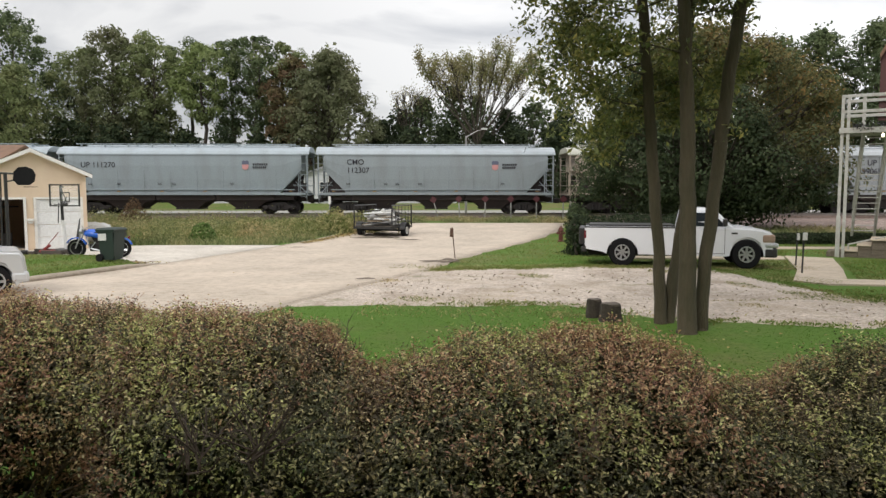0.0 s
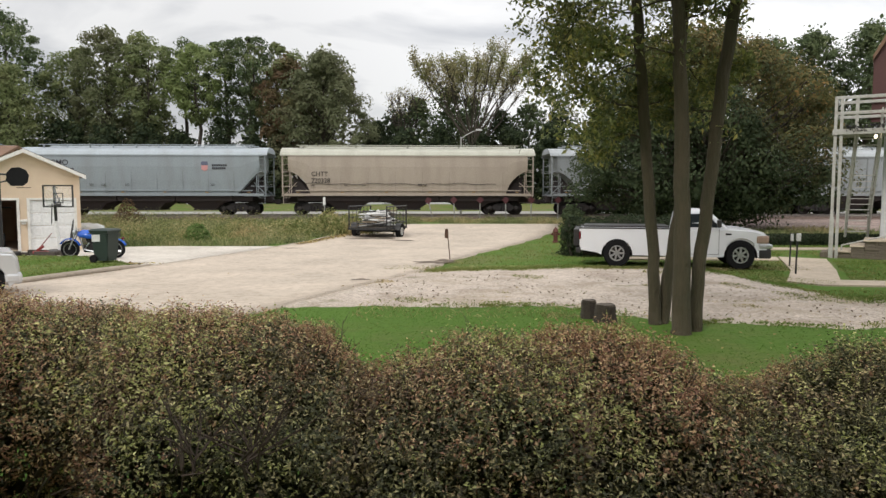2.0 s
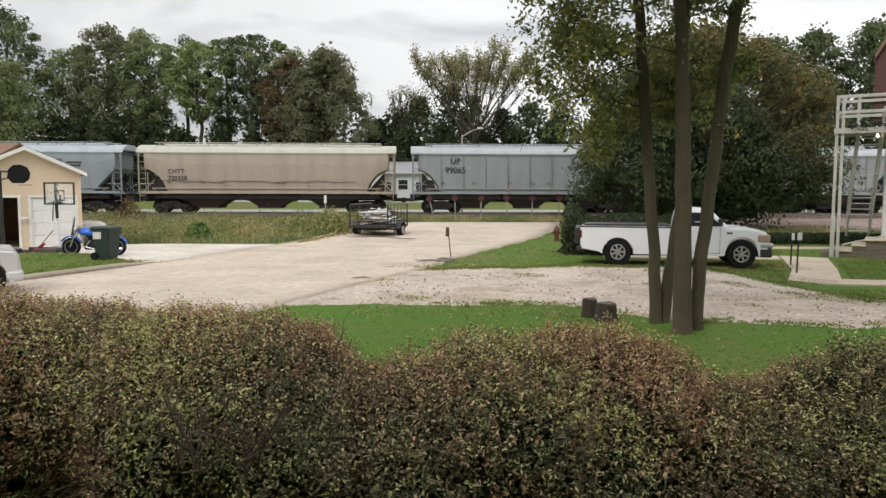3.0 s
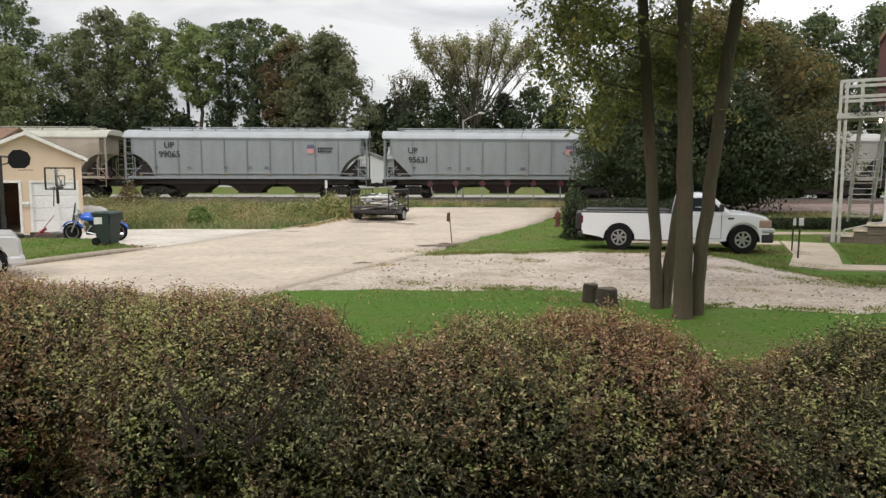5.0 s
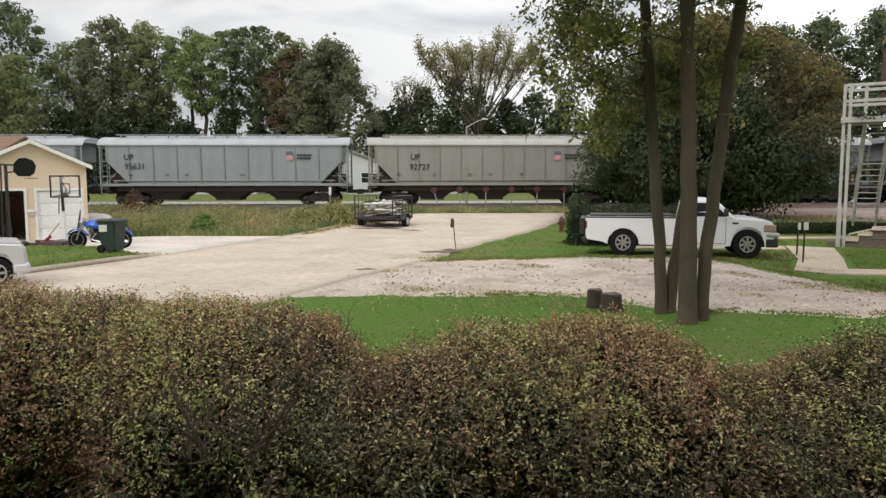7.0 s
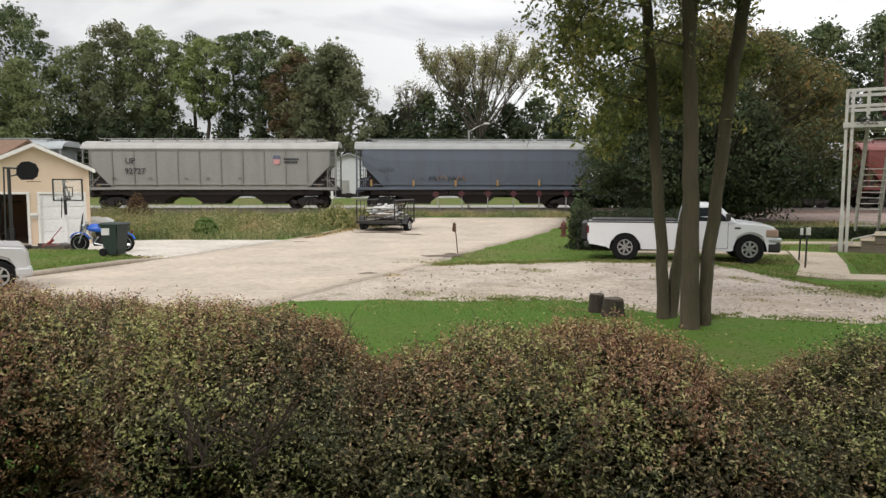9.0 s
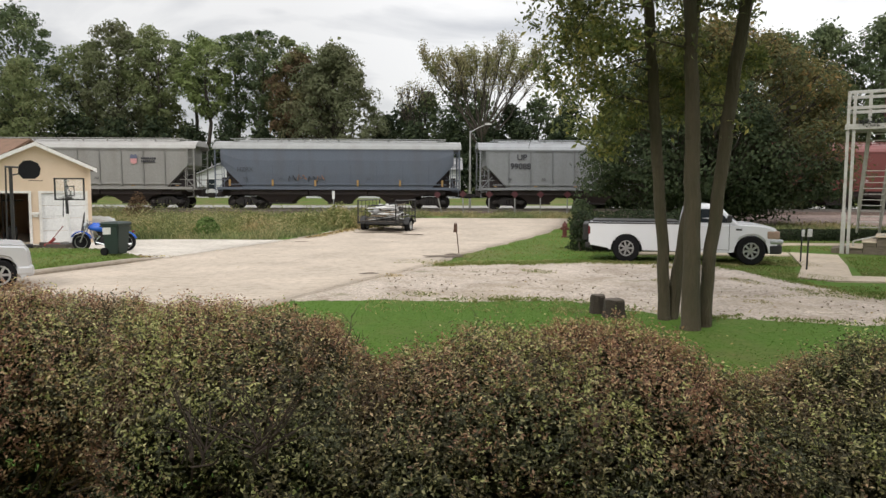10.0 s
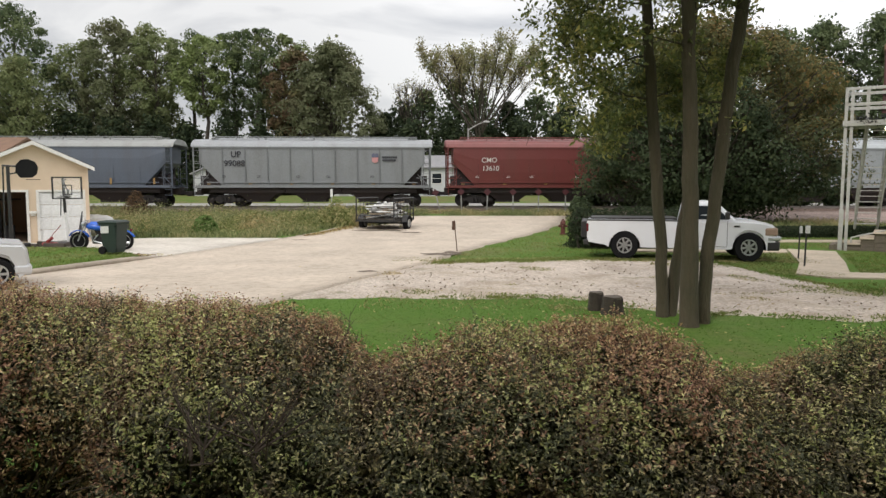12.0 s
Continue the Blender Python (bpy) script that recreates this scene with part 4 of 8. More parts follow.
def build_near_tree():
    rng = np.random.default_rng(8)
    t = thing("multi_stem_tree", (3.75, 11.2, 0), "multi-stem tree with slender grey-brown trunks and yellowing leaves", "tree")
    stems = [
        [(-0.18, 0.3, -0.1, 0.120), (-0.189, 0.3, 0.06, 0.102), (-0.235, 0.3, 1.14, 0.092), (-0.335, 0.3, 2.24, 0.092), (-0.436, 0.3, 3.41, 0.088), (-0.52, 0.3, 4.3, 0.084), (-0.593, 0.3, 5.18, 0.080), (-0.9, 0.2, 8.2, 0.040)],
        [(-0.045, 0.4, -0.1, 0.125), (-0.03, 0.4, 0.06, 0.105), (0.075, 0.4, 1.0, 0.092), (0.185, 0.4, 1.78, 0.085), (0.21, 0.4, 2.52, 0.072), (0.20, 0.4, 3.42, 0.065), (0.18, 0.4, 4.5, 0.060), (0.4, 0.5, 7.2, 0.030)],
        [(-0.02, -0.5, -0.1, 0.178), (-0.027, -0.5, 0.06, 0.147), (-0.035, -0.5, 1.21, 0.125), (-0.072, -0.5, 2.23, 0.117), (-0.11, -0.5, 3.33, 0.106), (-0.158, -0.5, 4.15, 0.099), (-0.197, -0.5, 4.97, 0.091), (-0.1, -0.5, 8.6, 0.036)],
        [(0.28, -0.25, -0.1, 0.124), (0.287, -0.25, 0.06, 0.105), (0.305, -0.25, 0.93, 0.099), (0.381, -0.25, 1.63, 0.098), (0.44, -0.25, 2.24, 0.098), (0.535, -0.25, 3.35, 0.098), (0.637, -0.25, 4.2, 0.096), (0.763, -0.25, 5.04, 0.092), (1.4, -0.2, 8.0, 0.046)],
    ]
    tips = []
    for k, s in enumerate(stems):
        bm = bmesh.new()
        pts, rad = [], []
        for (a, b) in zip(s, s[1:]):
            for j in range(4):
                f = j / 4
                pts.append([a[i] + (b[i] - a[i]) * f + (0.012 * math.sin(7 * a[2] + 5 * f + i + k) if i < 2 else 0) for i in range(3)])
                rad.append((a[3] + (b[3] - a[3]) * f))
        pts.append(s[-1][:3]), rad.append(s[-1][3])
        tube(bm, pts, rad, 14)
        part("trunk", bm, M_BARK, t, smooth=True)
    bm = bmesh.new()
    heads = [(-0.44, 0.3, 3.5, -1.0, 0.1, 0.45, 1.0), (-0.5, 0.3, 4.0, -1.0, -0.25, 0.25, 1.1), (-0.55, 0.3, 4.7, -0.9, 0.35, 0.0, 1.2), (-0.6, 0.28, 5.4, -1.0, 0.0, -0.1, 1.25),
             (-0.6, 0.28, 5.9, -1.0, 0.2, -0.05, 1.4), (-0.16, -0.5, 4.2, -0.9, -0.3, 0.35, 1.0), (-0.18, -0.5, 5.0, -0.8, 0.5, 0.1, 1.2), (0.13, 0.4, 3.4, 0.1, 0.9, 0.3, 0.9), (0.148, 0.4, 4.5, -0.3, 0.9, 0.2, 1.2),
             (0.5, -0.25, 3.0, 0.9, 0.3, 0.5, 0.20), (-0.8, 0.2, 7.2, -0.6, 0.2, 0.5, 2.0), (-0.12, -0.5, 7.5, 0.1, -0.5, 0.6, 2.0),
             (-0.15, -0.5, 6.2, -0.9, -0.3, 0.1, 1.6), (0.3, 0.45, 6.2, 0.2, 0.9, 0.4, 1.6), (-0.5, 0.3, 4.2, -0.6, 0.8, 0.1, 1.2), (-0.4, 0.3, 3.0, -0.8, 0.5, 0.5, 0.8), (-0.58, 0.3, 5.0, -0.7, -0.6, 0.0, 1.2),
             (0.15, 0.4, 5.2, 0.3, 0.7, 0.0, 1.3), (0.2, 0.4, 4.2, 0.6, 0.6, 0.0, 0.9), (0.60, -0.25, 4.1, 0.8, 0.5, 0.0, 0.7), (0.5, -0.25, 3.4, -0.4, 0.8, 0.1, 0.7), (-0.13, -0.5, 3.8, 0.3, 0.9, 0.0, 0.8),
             (0.19, 0.4, 3.7, -0.5, 0.8, 0.0, 0.8), (0.19, 0.4, 4.4, 0.5, 0.5, 0.3, 0.9), (-0.19, -0.5, 4.7, 0.6, 0.5, 0.1, 0.8)]
    for x, y, z, dx, dy, dz, ln in heads:
        limb(bm, rng, Vector((x, y, z)), Vector((dx, dy, dz)).normalized(), ln * 0.94, 0.02, 2 if ln > 0.3 else 0, tips, 0.07, 2)
    tube(bm, [(-1.5, -0.1, 5.0), (-2.0, -0.15, 4.2), (-2.35, -0.2, 3.3), (-2.5, -0.2, 2.75)], [0.008, 0.006, 0.004, 0.003], 4)
    tips += [Vector((-2.5, -0.2, 2.72)), Vector((-2.42, -0.2, 2.80))]
    part("branchwork", bm, M_BARK, t, smooth=True, kind="stuff")
    pts = np.array([tuple(p) for p in tips])
    # hanging leaf clusters at the tips, with sky between them
    pts = pts[rng.uniform(0, 1, len(pts)) < 0.66]
    full = rng.integers(10, 44, len(pts))
    pts = np.repeat(pts, full, axis=0) + rng.normal(size=(full.sum(), 3)) * np.array([0.12, 0.12, 0.10])
    part("crown", leaf_mesh("crown", pts, 0.105, M_LEAF_NEAR, rng, 0.2, 0.42, 0.3), M_LEAF_NEAR, t, kind="stuff")
    # unseen head above the view, added dense to shade the lawn and hedge
    p, o = crown_points(rng, (1.2, -1.8, 8.3), (5.8, 4.6, 2.2), 820, 40, 0.42, 8, 0.3)
    ok = p[:, 2] > 6.0
    part("crown", leaf_mesh("crown", p[ok], 0.25, M_LEAF_NEAR, rng, 0.3, 0.6, 0.2, o[ok], 0.8), M_LEAF_NEAR, t, kind="stuff")


def shrub(at, radii, label, seed, count, name, group, mat, size, power):
    """A rounded or clipped shrub: shells of small leaves over twigs."""
    rng = np.random.default_rng(seed)
    t = thing(name, at, label, "shrub", group)
    rx, ry, rz = radii

    def skin(d):
        k = (np.abs(d[:, 0] / rx) ** power + np.abs(d[:, 1] / ry) ** power + np.abs(d[:, 2] / rz) ** power) ** (-1 / power)
        return d * k[:, None]
    d = rng.normal(size=(count * 2, 3)) * np.array([rx, ry, rz])
    d[:, 2] = np.abs(d[:, 2])
    s = skin(d)
    s = s[:count]
    lump = 1 + 0.05 * wob(s * 2.2, seed) + 0.05 * wob(s * 6.5, seed + 5) + 0.04 * wob(s * 15, seed + 9)
    depth = np.minimum(1.01, 1.035 - 0.20 * rng.uniform(0, 1, len(s)) ** 1.8 + 0.02 * rng.normal(size=len(s)))
    spray = rng.uniform(0, 1, len(s)) > 0.97
    depth[spray] += rng.uniform(0.0, 0.07, spray.sum())
    p = s * (lump * depth)[:, None]
    out = s / np.array([rx, ry, rz]) ** 2
    out /= np.linalg.norm(out, axis=1)[:, None]
    part("leaves", leaf_mesh("leaves", p, size, mat, rng, 0.4, 0.5, 0.3, out), None, t, kind="stuff")
    # shoots that run from the root to the skin
    bm = bmesh.new()
    for i in range(0, 420):
        q = Vector(s[i * 7 % len(s)] * lump[i * 7 % len(s)]) * rng.uniform(0.92, 1.05)
        b = Vector((q.x * 0.45, q.y * 0.45, 0.05 + 0.25 * q.z))
        m = b.lerp(q, 0.55) + Vector(rng.normal(size=3)) * 0.05
        tube(bm, [b, m, q], [0.008, 0.005, 0.002], 4)
    part("twigwork", bm, M_TWIG, t, kind="stuff")
    e = rng.normal(size=(count // 3, 3)) * np.array([rx, ry, rz])
    e[:, 2] = np.abs(e[:, 2])
    e = skin(e) * rng.uniform(0.62, 0.84, count // 3)[:, None]
    part("inner_leaves", leaf_mesh("inner_leaves", e, size * 2.2, mat, rng, 0.1, 0.6, 0.2), None, t, kind="stuff")
    return t


# hedge along its length: x, height, y of its back
HEDGE = [(-4.6, 1.467, 5.05), (-2.52, 1.467, 5.05), (-2.2, 1.467, 5.04), (-1.89, 1.437, 5.03), (-1.56, 1.428, 5.03), (-1.24, 1.396, 5.02), (-0.98, 1.415, 5.01), (-0.79, 1.389, 5), (-0.64, 1.343, 5),
         (-0.57, 1.245, 4.8), (-0.47, 1.189, 4.5), (-0.31, 1.222, 4.53), (-0.01, 1.26, 4.57), (0.2, 1.305, 4.6), (0.42, 1.311, 4.69), (0.68, 1.332, 4.8), (0.93, 1.355, 4.8), (1.16, 1.323, 4.8),
         (1.29, 1.253, 4.68), (1.37, 1.169, 4.6), (1.5, 1.082, 4.5), (1.64, 1.094, 4.52), (1.72, 1.12, 4.53), (1.88, 1.193, 4.54), (2.03, 1.216, 4.56), (2.18, 1.241, 4.58), (2.39, 1.285, 4.6),
         (4.6, 1.325, 4.7)]
HEDGE_FRONT = ((-3.5, -1.75, -1.2, -0.2, 4.6), (3.1, 3.15, 2.8, 2.5, 2.5))


def hedge_skin(rng, n, x0, x1, seed):
    """Places on the uneven skin of the hedge between x0 and x1, and the way that the skin faces."""
    table = np.array(HEDGE)
    e = 2.4
    x = rng.uniform(x0, x1, n)
    a = rng.uniform(0.30, math.pi - 0.16, n)
    top, back = np.interp(x, table[:, 0], table[:, 1]), np.interp(x, table[:, 0], table[:, 2])
    rise = (np.interp(x + 0.06, table[:, 0], table[:, 1]) - np.interp(x - 0.06, table[:, 0], table[:, 1])) / 0.12
    front = np.interp(x, *HEDGE_FRONT)
    mid, half = (back + front) / 2, (back - front) / 2
    cy, cz = np.sign(np.cos(a)) * np.abs(np.cos(a)) ** (2 / e), np.sin(a) ** (2 / e)
    p = np.stack([x, mid + half * cy, top * cz], 1)
    o = np.stack([-rise * cz ** e / top, np.sign(cy) * np.abs(cy) ** (e - 1) / half, cz ** (e - 1) / top], 1)
    o /= np.linalg.norm(o, axis=1)[:, None]
    lump = 0.045 * wob(p * 2.2, 1.0) + 0.035 * wob(p * 5.5, 6.0) + 0.04 * wob(p * 12, 10.0)
    # hollows in the front where older stems show
    for hx, hz, wide, tall, deep in ((-1.95, 0.68, 0.30, 0.24, 0.30), (-1.05, 0.80, 0.22, 0.16, 0.26), (0.30, 0.72, 0.30, 0.18, 0.22), (-0.35, 0.70, 0.2, 0.16, 0.18)):
        lump -= deep * np.exp(-((p[:, 0] - hx) / wide) ** 2 - ((p[:, 2] - hz) / tall) ** 2) * (cy < 0.2)
    return p + o * lump[:, None], o


def hedge_shrub(x0, x1, label, seed, sprays):
    """One shrub of the hedge: leafy sprays over an inner mass of stems and leaves coloured dark for shade."""
    rng = np.random.default_rng(seed)
    t = thing("hedge_shrub", ((x0 + x1) / 2, 3.5, 0), label, "shrub", "clipped hedge")
    home = np.array([(x0 + x1) / 2, 3.5, 0])
    # inner mass, darker than the sprays to paint in the shade between them
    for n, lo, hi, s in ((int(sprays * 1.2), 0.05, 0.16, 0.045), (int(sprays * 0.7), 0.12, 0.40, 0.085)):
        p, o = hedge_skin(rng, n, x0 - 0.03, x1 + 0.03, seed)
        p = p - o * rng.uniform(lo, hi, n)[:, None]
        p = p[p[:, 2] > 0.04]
        part("inner_leaves", leaf_mesh("inner_leaves", p - home, s, M_HEDGE_SHADE, rng, 0.3, 0.65, 0.2), None, t, kind="stuff")
    # sprays: a shoot with leaves along it
    root, o = hedge_skin(rng, sprays, x0 - 0.05, x1 + 0.05, seed)
    # thinned low in front, so the shade-coloured inner mass shows there
    low = np.clip((1.12 - root[:, 2]) / 0.4, 0, 1) * (root[:, 1] < 3.9) * np.where(root[:, 0] < 0, 1.0, 0.55)
    keep = (root[:, 2] > 0.1) & (rng.uniform(0, 1, sprays) > 0.40 * low)
    root, o = root[keep], o[keep]
    sprays = len(root)
    root = root - o * rng.uniform(0.0, 0.09, sprays)[:, None]
    way = o * 0.8 + rng.normal(size=(sprays, 3)) * 0.5 + np.array([0, 0, 0.7])
    way /= np.linalg.norm(way, axis=1)[:, None]
    ln = rng.uniform(0.05, 0.13, sprays) * np.where(rng.uniform(0, 1, sprays) > 0.95, 1.35, 1.0) * np.where((o[:, 2] > 0.5) & (root[:, 1] > 3.9), 0.7, 1.0)
    back = (root[:, 1] - 3.3)
    # reddish and pale growth, weighted to the crest to paint in its light
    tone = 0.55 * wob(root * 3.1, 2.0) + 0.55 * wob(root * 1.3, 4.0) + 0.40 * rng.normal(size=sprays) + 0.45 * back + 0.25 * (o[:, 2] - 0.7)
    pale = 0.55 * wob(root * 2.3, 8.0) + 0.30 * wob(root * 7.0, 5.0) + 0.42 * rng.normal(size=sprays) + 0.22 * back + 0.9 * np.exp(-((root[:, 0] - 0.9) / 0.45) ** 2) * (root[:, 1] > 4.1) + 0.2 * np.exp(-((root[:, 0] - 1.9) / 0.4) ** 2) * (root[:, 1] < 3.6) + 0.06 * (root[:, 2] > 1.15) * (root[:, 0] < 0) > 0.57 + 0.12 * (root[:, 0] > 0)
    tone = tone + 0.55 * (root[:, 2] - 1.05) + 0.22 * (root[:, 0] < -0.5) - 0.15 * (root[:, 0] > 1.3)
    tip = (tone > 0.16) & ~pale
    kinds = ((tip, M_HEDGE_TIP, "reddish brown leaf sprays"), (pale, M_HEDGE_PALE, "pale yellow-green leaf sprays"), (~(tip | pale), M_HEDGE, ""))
    crest = (o[:, 2] > 0.45) & (root[:, 1] > 3.8)
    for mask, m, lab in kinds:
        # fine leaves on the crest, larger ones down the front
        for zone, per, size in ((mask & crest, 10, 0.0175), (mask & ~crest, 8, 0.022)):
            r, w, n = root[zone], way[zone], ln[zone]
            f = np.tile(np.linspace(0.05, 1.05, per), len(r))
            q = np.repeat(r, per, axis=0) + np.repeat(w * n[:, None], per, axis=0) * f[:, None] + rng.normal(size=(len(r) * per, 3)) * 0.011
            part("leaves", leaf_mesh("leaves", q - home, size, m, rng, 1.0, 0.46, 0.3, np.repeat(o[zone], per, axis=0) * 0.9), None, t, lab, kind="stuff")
    bm = bmesh.new()
    for i in range(0, min(480, sprays)):
        q = Vector(root[i] - home) + Vector(way[i]) * ln[i] * rng.uniform(0.6, 1.4)
        s = Vector(root[i] - home)
        b = Vector((s.x * 0.62, s.y * 0.62, 0.05 + 0.65 * s.z))
        m = b.lerp(s, 0.6) + Vector(rng.normal(size=3)) * 0.04
        tube(bm, [b, m, s, q], [0.007, 0.005, 0.003, 0.001], 4)
    part("twigwork", bm, M_TWIG, t, kind="stuff")
    return t


def bare_fan(t, at, reach, up, count, seed, spread=1.0):
    """Bare forked stems that stand clear of the leaves."""
    rng = np.random.default_rng(seed)
    bm = bmesh.new()
    for _ in range(count):
        d = Vector((rng.normal() * 0.55 * spread, rng.normal() * 0.45 * spread, up + rng.uniform(0, 0.4))).normalized()
        p = Vector(at) + Vector(rng.normal(size=3)) * 0.03
        q = p + d * reach * rng.uniform(0.5, 1.0)
        m = p.lerp(q, 0.5) + Vector(rng.normal(size=3)) * 0.02
        tube(bm, [p, m, q], [0.0055, 0.004, 0.0015], 4)
        for _ in range(4):
            s = p.lerp(q, rng.uniform(0.35, 0.95))
            tube(bm, [s, s + (d + Vector(rng.normal(size=3)) * 0.6).normalized() * reach * rng.uniform(0.15, 0.35)], [0.0028, 0.001], 3)
    part("stemwork", bm, M_TWIG, t, "bare grey-brown stems", kind="stuff")


def build_hedge():
    txt = "dense hedge shrub with small green leaves turning reddish brown"
    marks = [(-4.5, -2.9, 6200), (-2.9, -1.7, 7200), (-1.7, -0.45, 7900), (-0.45, 0.6, 6800), (0.6, 1.5, 5800), (1.5, 2.8, 7600), (2.8, 4.5, 6000)]
    made = [hedge_shrub(a, b, txt, 1 + i, n) for i, (a, b, n) in enumerate(marks)]
    bare_fan(made[2], (0.44, 0.95, 0.95), 0.40, 0.9, 16, 61)
    bare_fan(made[2], (0.40, 0.75, 1.0), 0.36, 0.8, 12, 62)
    bare_fan(made[2], (0.30, -0.62, 1.02), 0.36, 0.75, 16, 63, 1.6)
    bare_fan(made[2], (0.02, -0.60, 1.00), 0.30, 0.8, 10, 64, 1.3)


def scatter(rng, n, x0, x1, y0, y1, keep):
    p = np.stack([rng.uniform(x0, x1, n), rng.uniform(y0, y1, n), np.zeros(n)], 1)
    ok = np.array([keep(a, b) for a, b, _ in p])
    p = p[ok]
    p[:, 2] = [ground_z(a, b) - 0.01 for a, b, _ in p]
    return p


def build_weeds():
    rng = np.random.default_rng(12)
    west = lambda y: lerp_table(STREET, y)[0]
    def field(x, y):
        if y > track_y(x) - 3.2:
            return False
        if y < 41.9 and x > west(y) - 0.25 + 0.5 * math.sin(y * 1.9):
            return False
        if x < -13.0 and y < 34:
            return False
        return (math.sin(x * 0.9 + 1) + math.sin(y * 1.1 + 0.5 * x) + 2.2) * 0.3 > rng.uniform(0, 1)
    p = scatter(rng, 90000, -30, -1.5, 28.4, 46.5, field)
    tagged(part("rough_grass", blade_mesh("rough_grass", p, 0.24, 0.03, M_WEED_GREEN, rng, 0.6), None), "tall rough grass and weeds below the railway bank", "grass", "", "stuff")
    def verge(x, y):
        return x < 9.5 and 42.0 < y < track_y(x) - 2.6 and math.sin(x * 1.7) + math.sin(x * 0.6 + y) + 1.3 > rng.uniform(0, 2.2)
    p = scatter(rng, 26000, -2, 30, 41.8, 48, verge)
    tagged(part("verge_grass", blade_mesh("verge_grass", p, 0.20, 0.03, M_WEED_GREEN, rng, 0.9), None), "patchy grass verge at the end of the street", "grass", "", "stuff")
    c = scatter(rng, 620, -2.4, 10.5, 42.0, 46.6, lambda x, y: math.sin(x * 2.3) + math.sin(x * 0.9 + 2 * y) + 0.9 > rng.uniform(0, 2.2))
    s = np.repeat(rng.uniform(0.4, 1.3, len(c)), 34)[:, None]
    off = rng.normal(size=(len(c) * 34, 3)) * np.array([0.26, 0.20, 0.11])
    q = np.repeat(c, 34, axis=0) + off * s + np.array([0, 0, 0.16]) * s
    q[:, 2] = np.maximum(q[:, 2], np.repeat(c[:, 2], 34) + 0.02)
    tagged(part("verge_weeds", leaf_mesh("verge_weeds", q, 0.10, M_WEED_GREEN, rng, 0.8, 0.4, 0.2, off / 0.2, 1.0), None), "uneven weed mounds between the street and the railway", "weeds", "", "stuff")
    # leafy weed clumps standing in the rough grass
    for m, n, lab in ((M_WEED_GREEN, 1100, "clumps of leafy green weeds in the rough grass"), (M_WEED, 700, "clumps of goldenrod in the rough grass")):
        c = scatter(rng, n, -28, -2.0, 29, 45.5, field)
        s = np.repeat(rng.uniform(0.5, 1.7, len(c)) * (1.2 if m is M_WEED_GREEN else 1.0), 50)[:, None]
        off = rng.normal(size=(len(c) * 50, 3)) * np.array([0.22, 0.22, 0.13])
        q = np.repeat(c, 50, axis=0) + off * s + np.array([0, 0, 0.22]) * s
        q[:, 2] = np.maximum(q[:, 2], np.repeat(c[:, 2], 50) + 0.02)
        tagged(part("weed_clumps", leaf_mesh("weed_clumps", q, 0.10, m, rng, 0.8, 0.42, 0.2, off / 0.2, 1.0), None), lab, "weeds", "", "stuff")
    # dry clumps that stand out
    for k, (x, y, n, r, h, m, lab) in enumerate(((-5.5, 35.2, 2200, 1.4, 0.95, M_WEED, "tall dry tan weeds beside the trailer"), (-7.2, 34.6, 2000, 1.6, 0.75, M_WEED, "tall dry tan weeds beside the street"), (-9.4, 34.6, 1800, 1.6, 0.7, M_WEED, "pale rough weeds beside the street"), (-3.9, 36.8, 1400, 1.0, 1.0, M_WEED, "tall dry tan weeds behind the trailer"), (-19.0, 43.6, 1300, 0.8, 1.5, M_LEAF_RED, "dark brown weed clump by the ballast"), (-6.5, 42.6, 700, 0.8, 1.1, M_WEED, "tall brown weed clump beside the line"), (-14.0, 38.0, 500, 0.9, 0.6, M_WEED, "tall weed clump in the rough grass"))):
        q = np.stack([x + rng.normal(0, r * 0.6, n), y + rng.normal(0, r * 0.5, n), np.zeros(n)], 1)
        tall = h * np.exp(-((q[:, 0] - x) ** 2 + (q[:, 1] - y) ** 2) / (r * r)) * rng.uniform(0.05, 1.1, n)
        q[:, 2] = [ground_z(a, b) for a, b, _ in q] + tall
        tagged(part("weed_clump", leaf_mesh("weed_clump", q, 0.16, m, rng, 0.8, 0.42), None), lab, "weeds", "", "stuff")
    for x, y, n, r, h in ((-5.0, 35.4, 1100, 0.8, 0.62), (-6.3, 34.8, 900, 0.9, 0.5), (-4.3, 36.6, 800, 0.7, 0.8), (-8.6, 34.2, 700, 1.2, 0.42), (-12.0, 32.5, 600, 1.6, 0.35)):
        q = np.stack([x + rng.normal(0, r, n), y + rng.normal(0, r * 0.6, n), np.zeros(n)], 1)
        q[:, 2] = [ground_z(a, b) for a, b, _ in q]
        tagged(part("dry_tuft", blade_mesh("dry_tuft", q, h, 0.022, M_WEED, rng, 0.8), None), "tall tuft of bleached dry grass", "grass", "", "stuff")
    p = scatter(rng, 16000, 9, 34, 30.5, 38, lambda x, y: y < track_y(x) - 13.4 and math.sin(x * 0.8) + math.sin(y * 0.9 + x) + 1.2 > rng.uniform(0, 2))
    tagged(part("dry_grass", blade_mesh("dry_grass", p, 0.32, 0.04, M_WEED_GREEN, rng, 0.7), None), "dry tan grass before the railway bank", "grass", "", "stuff")
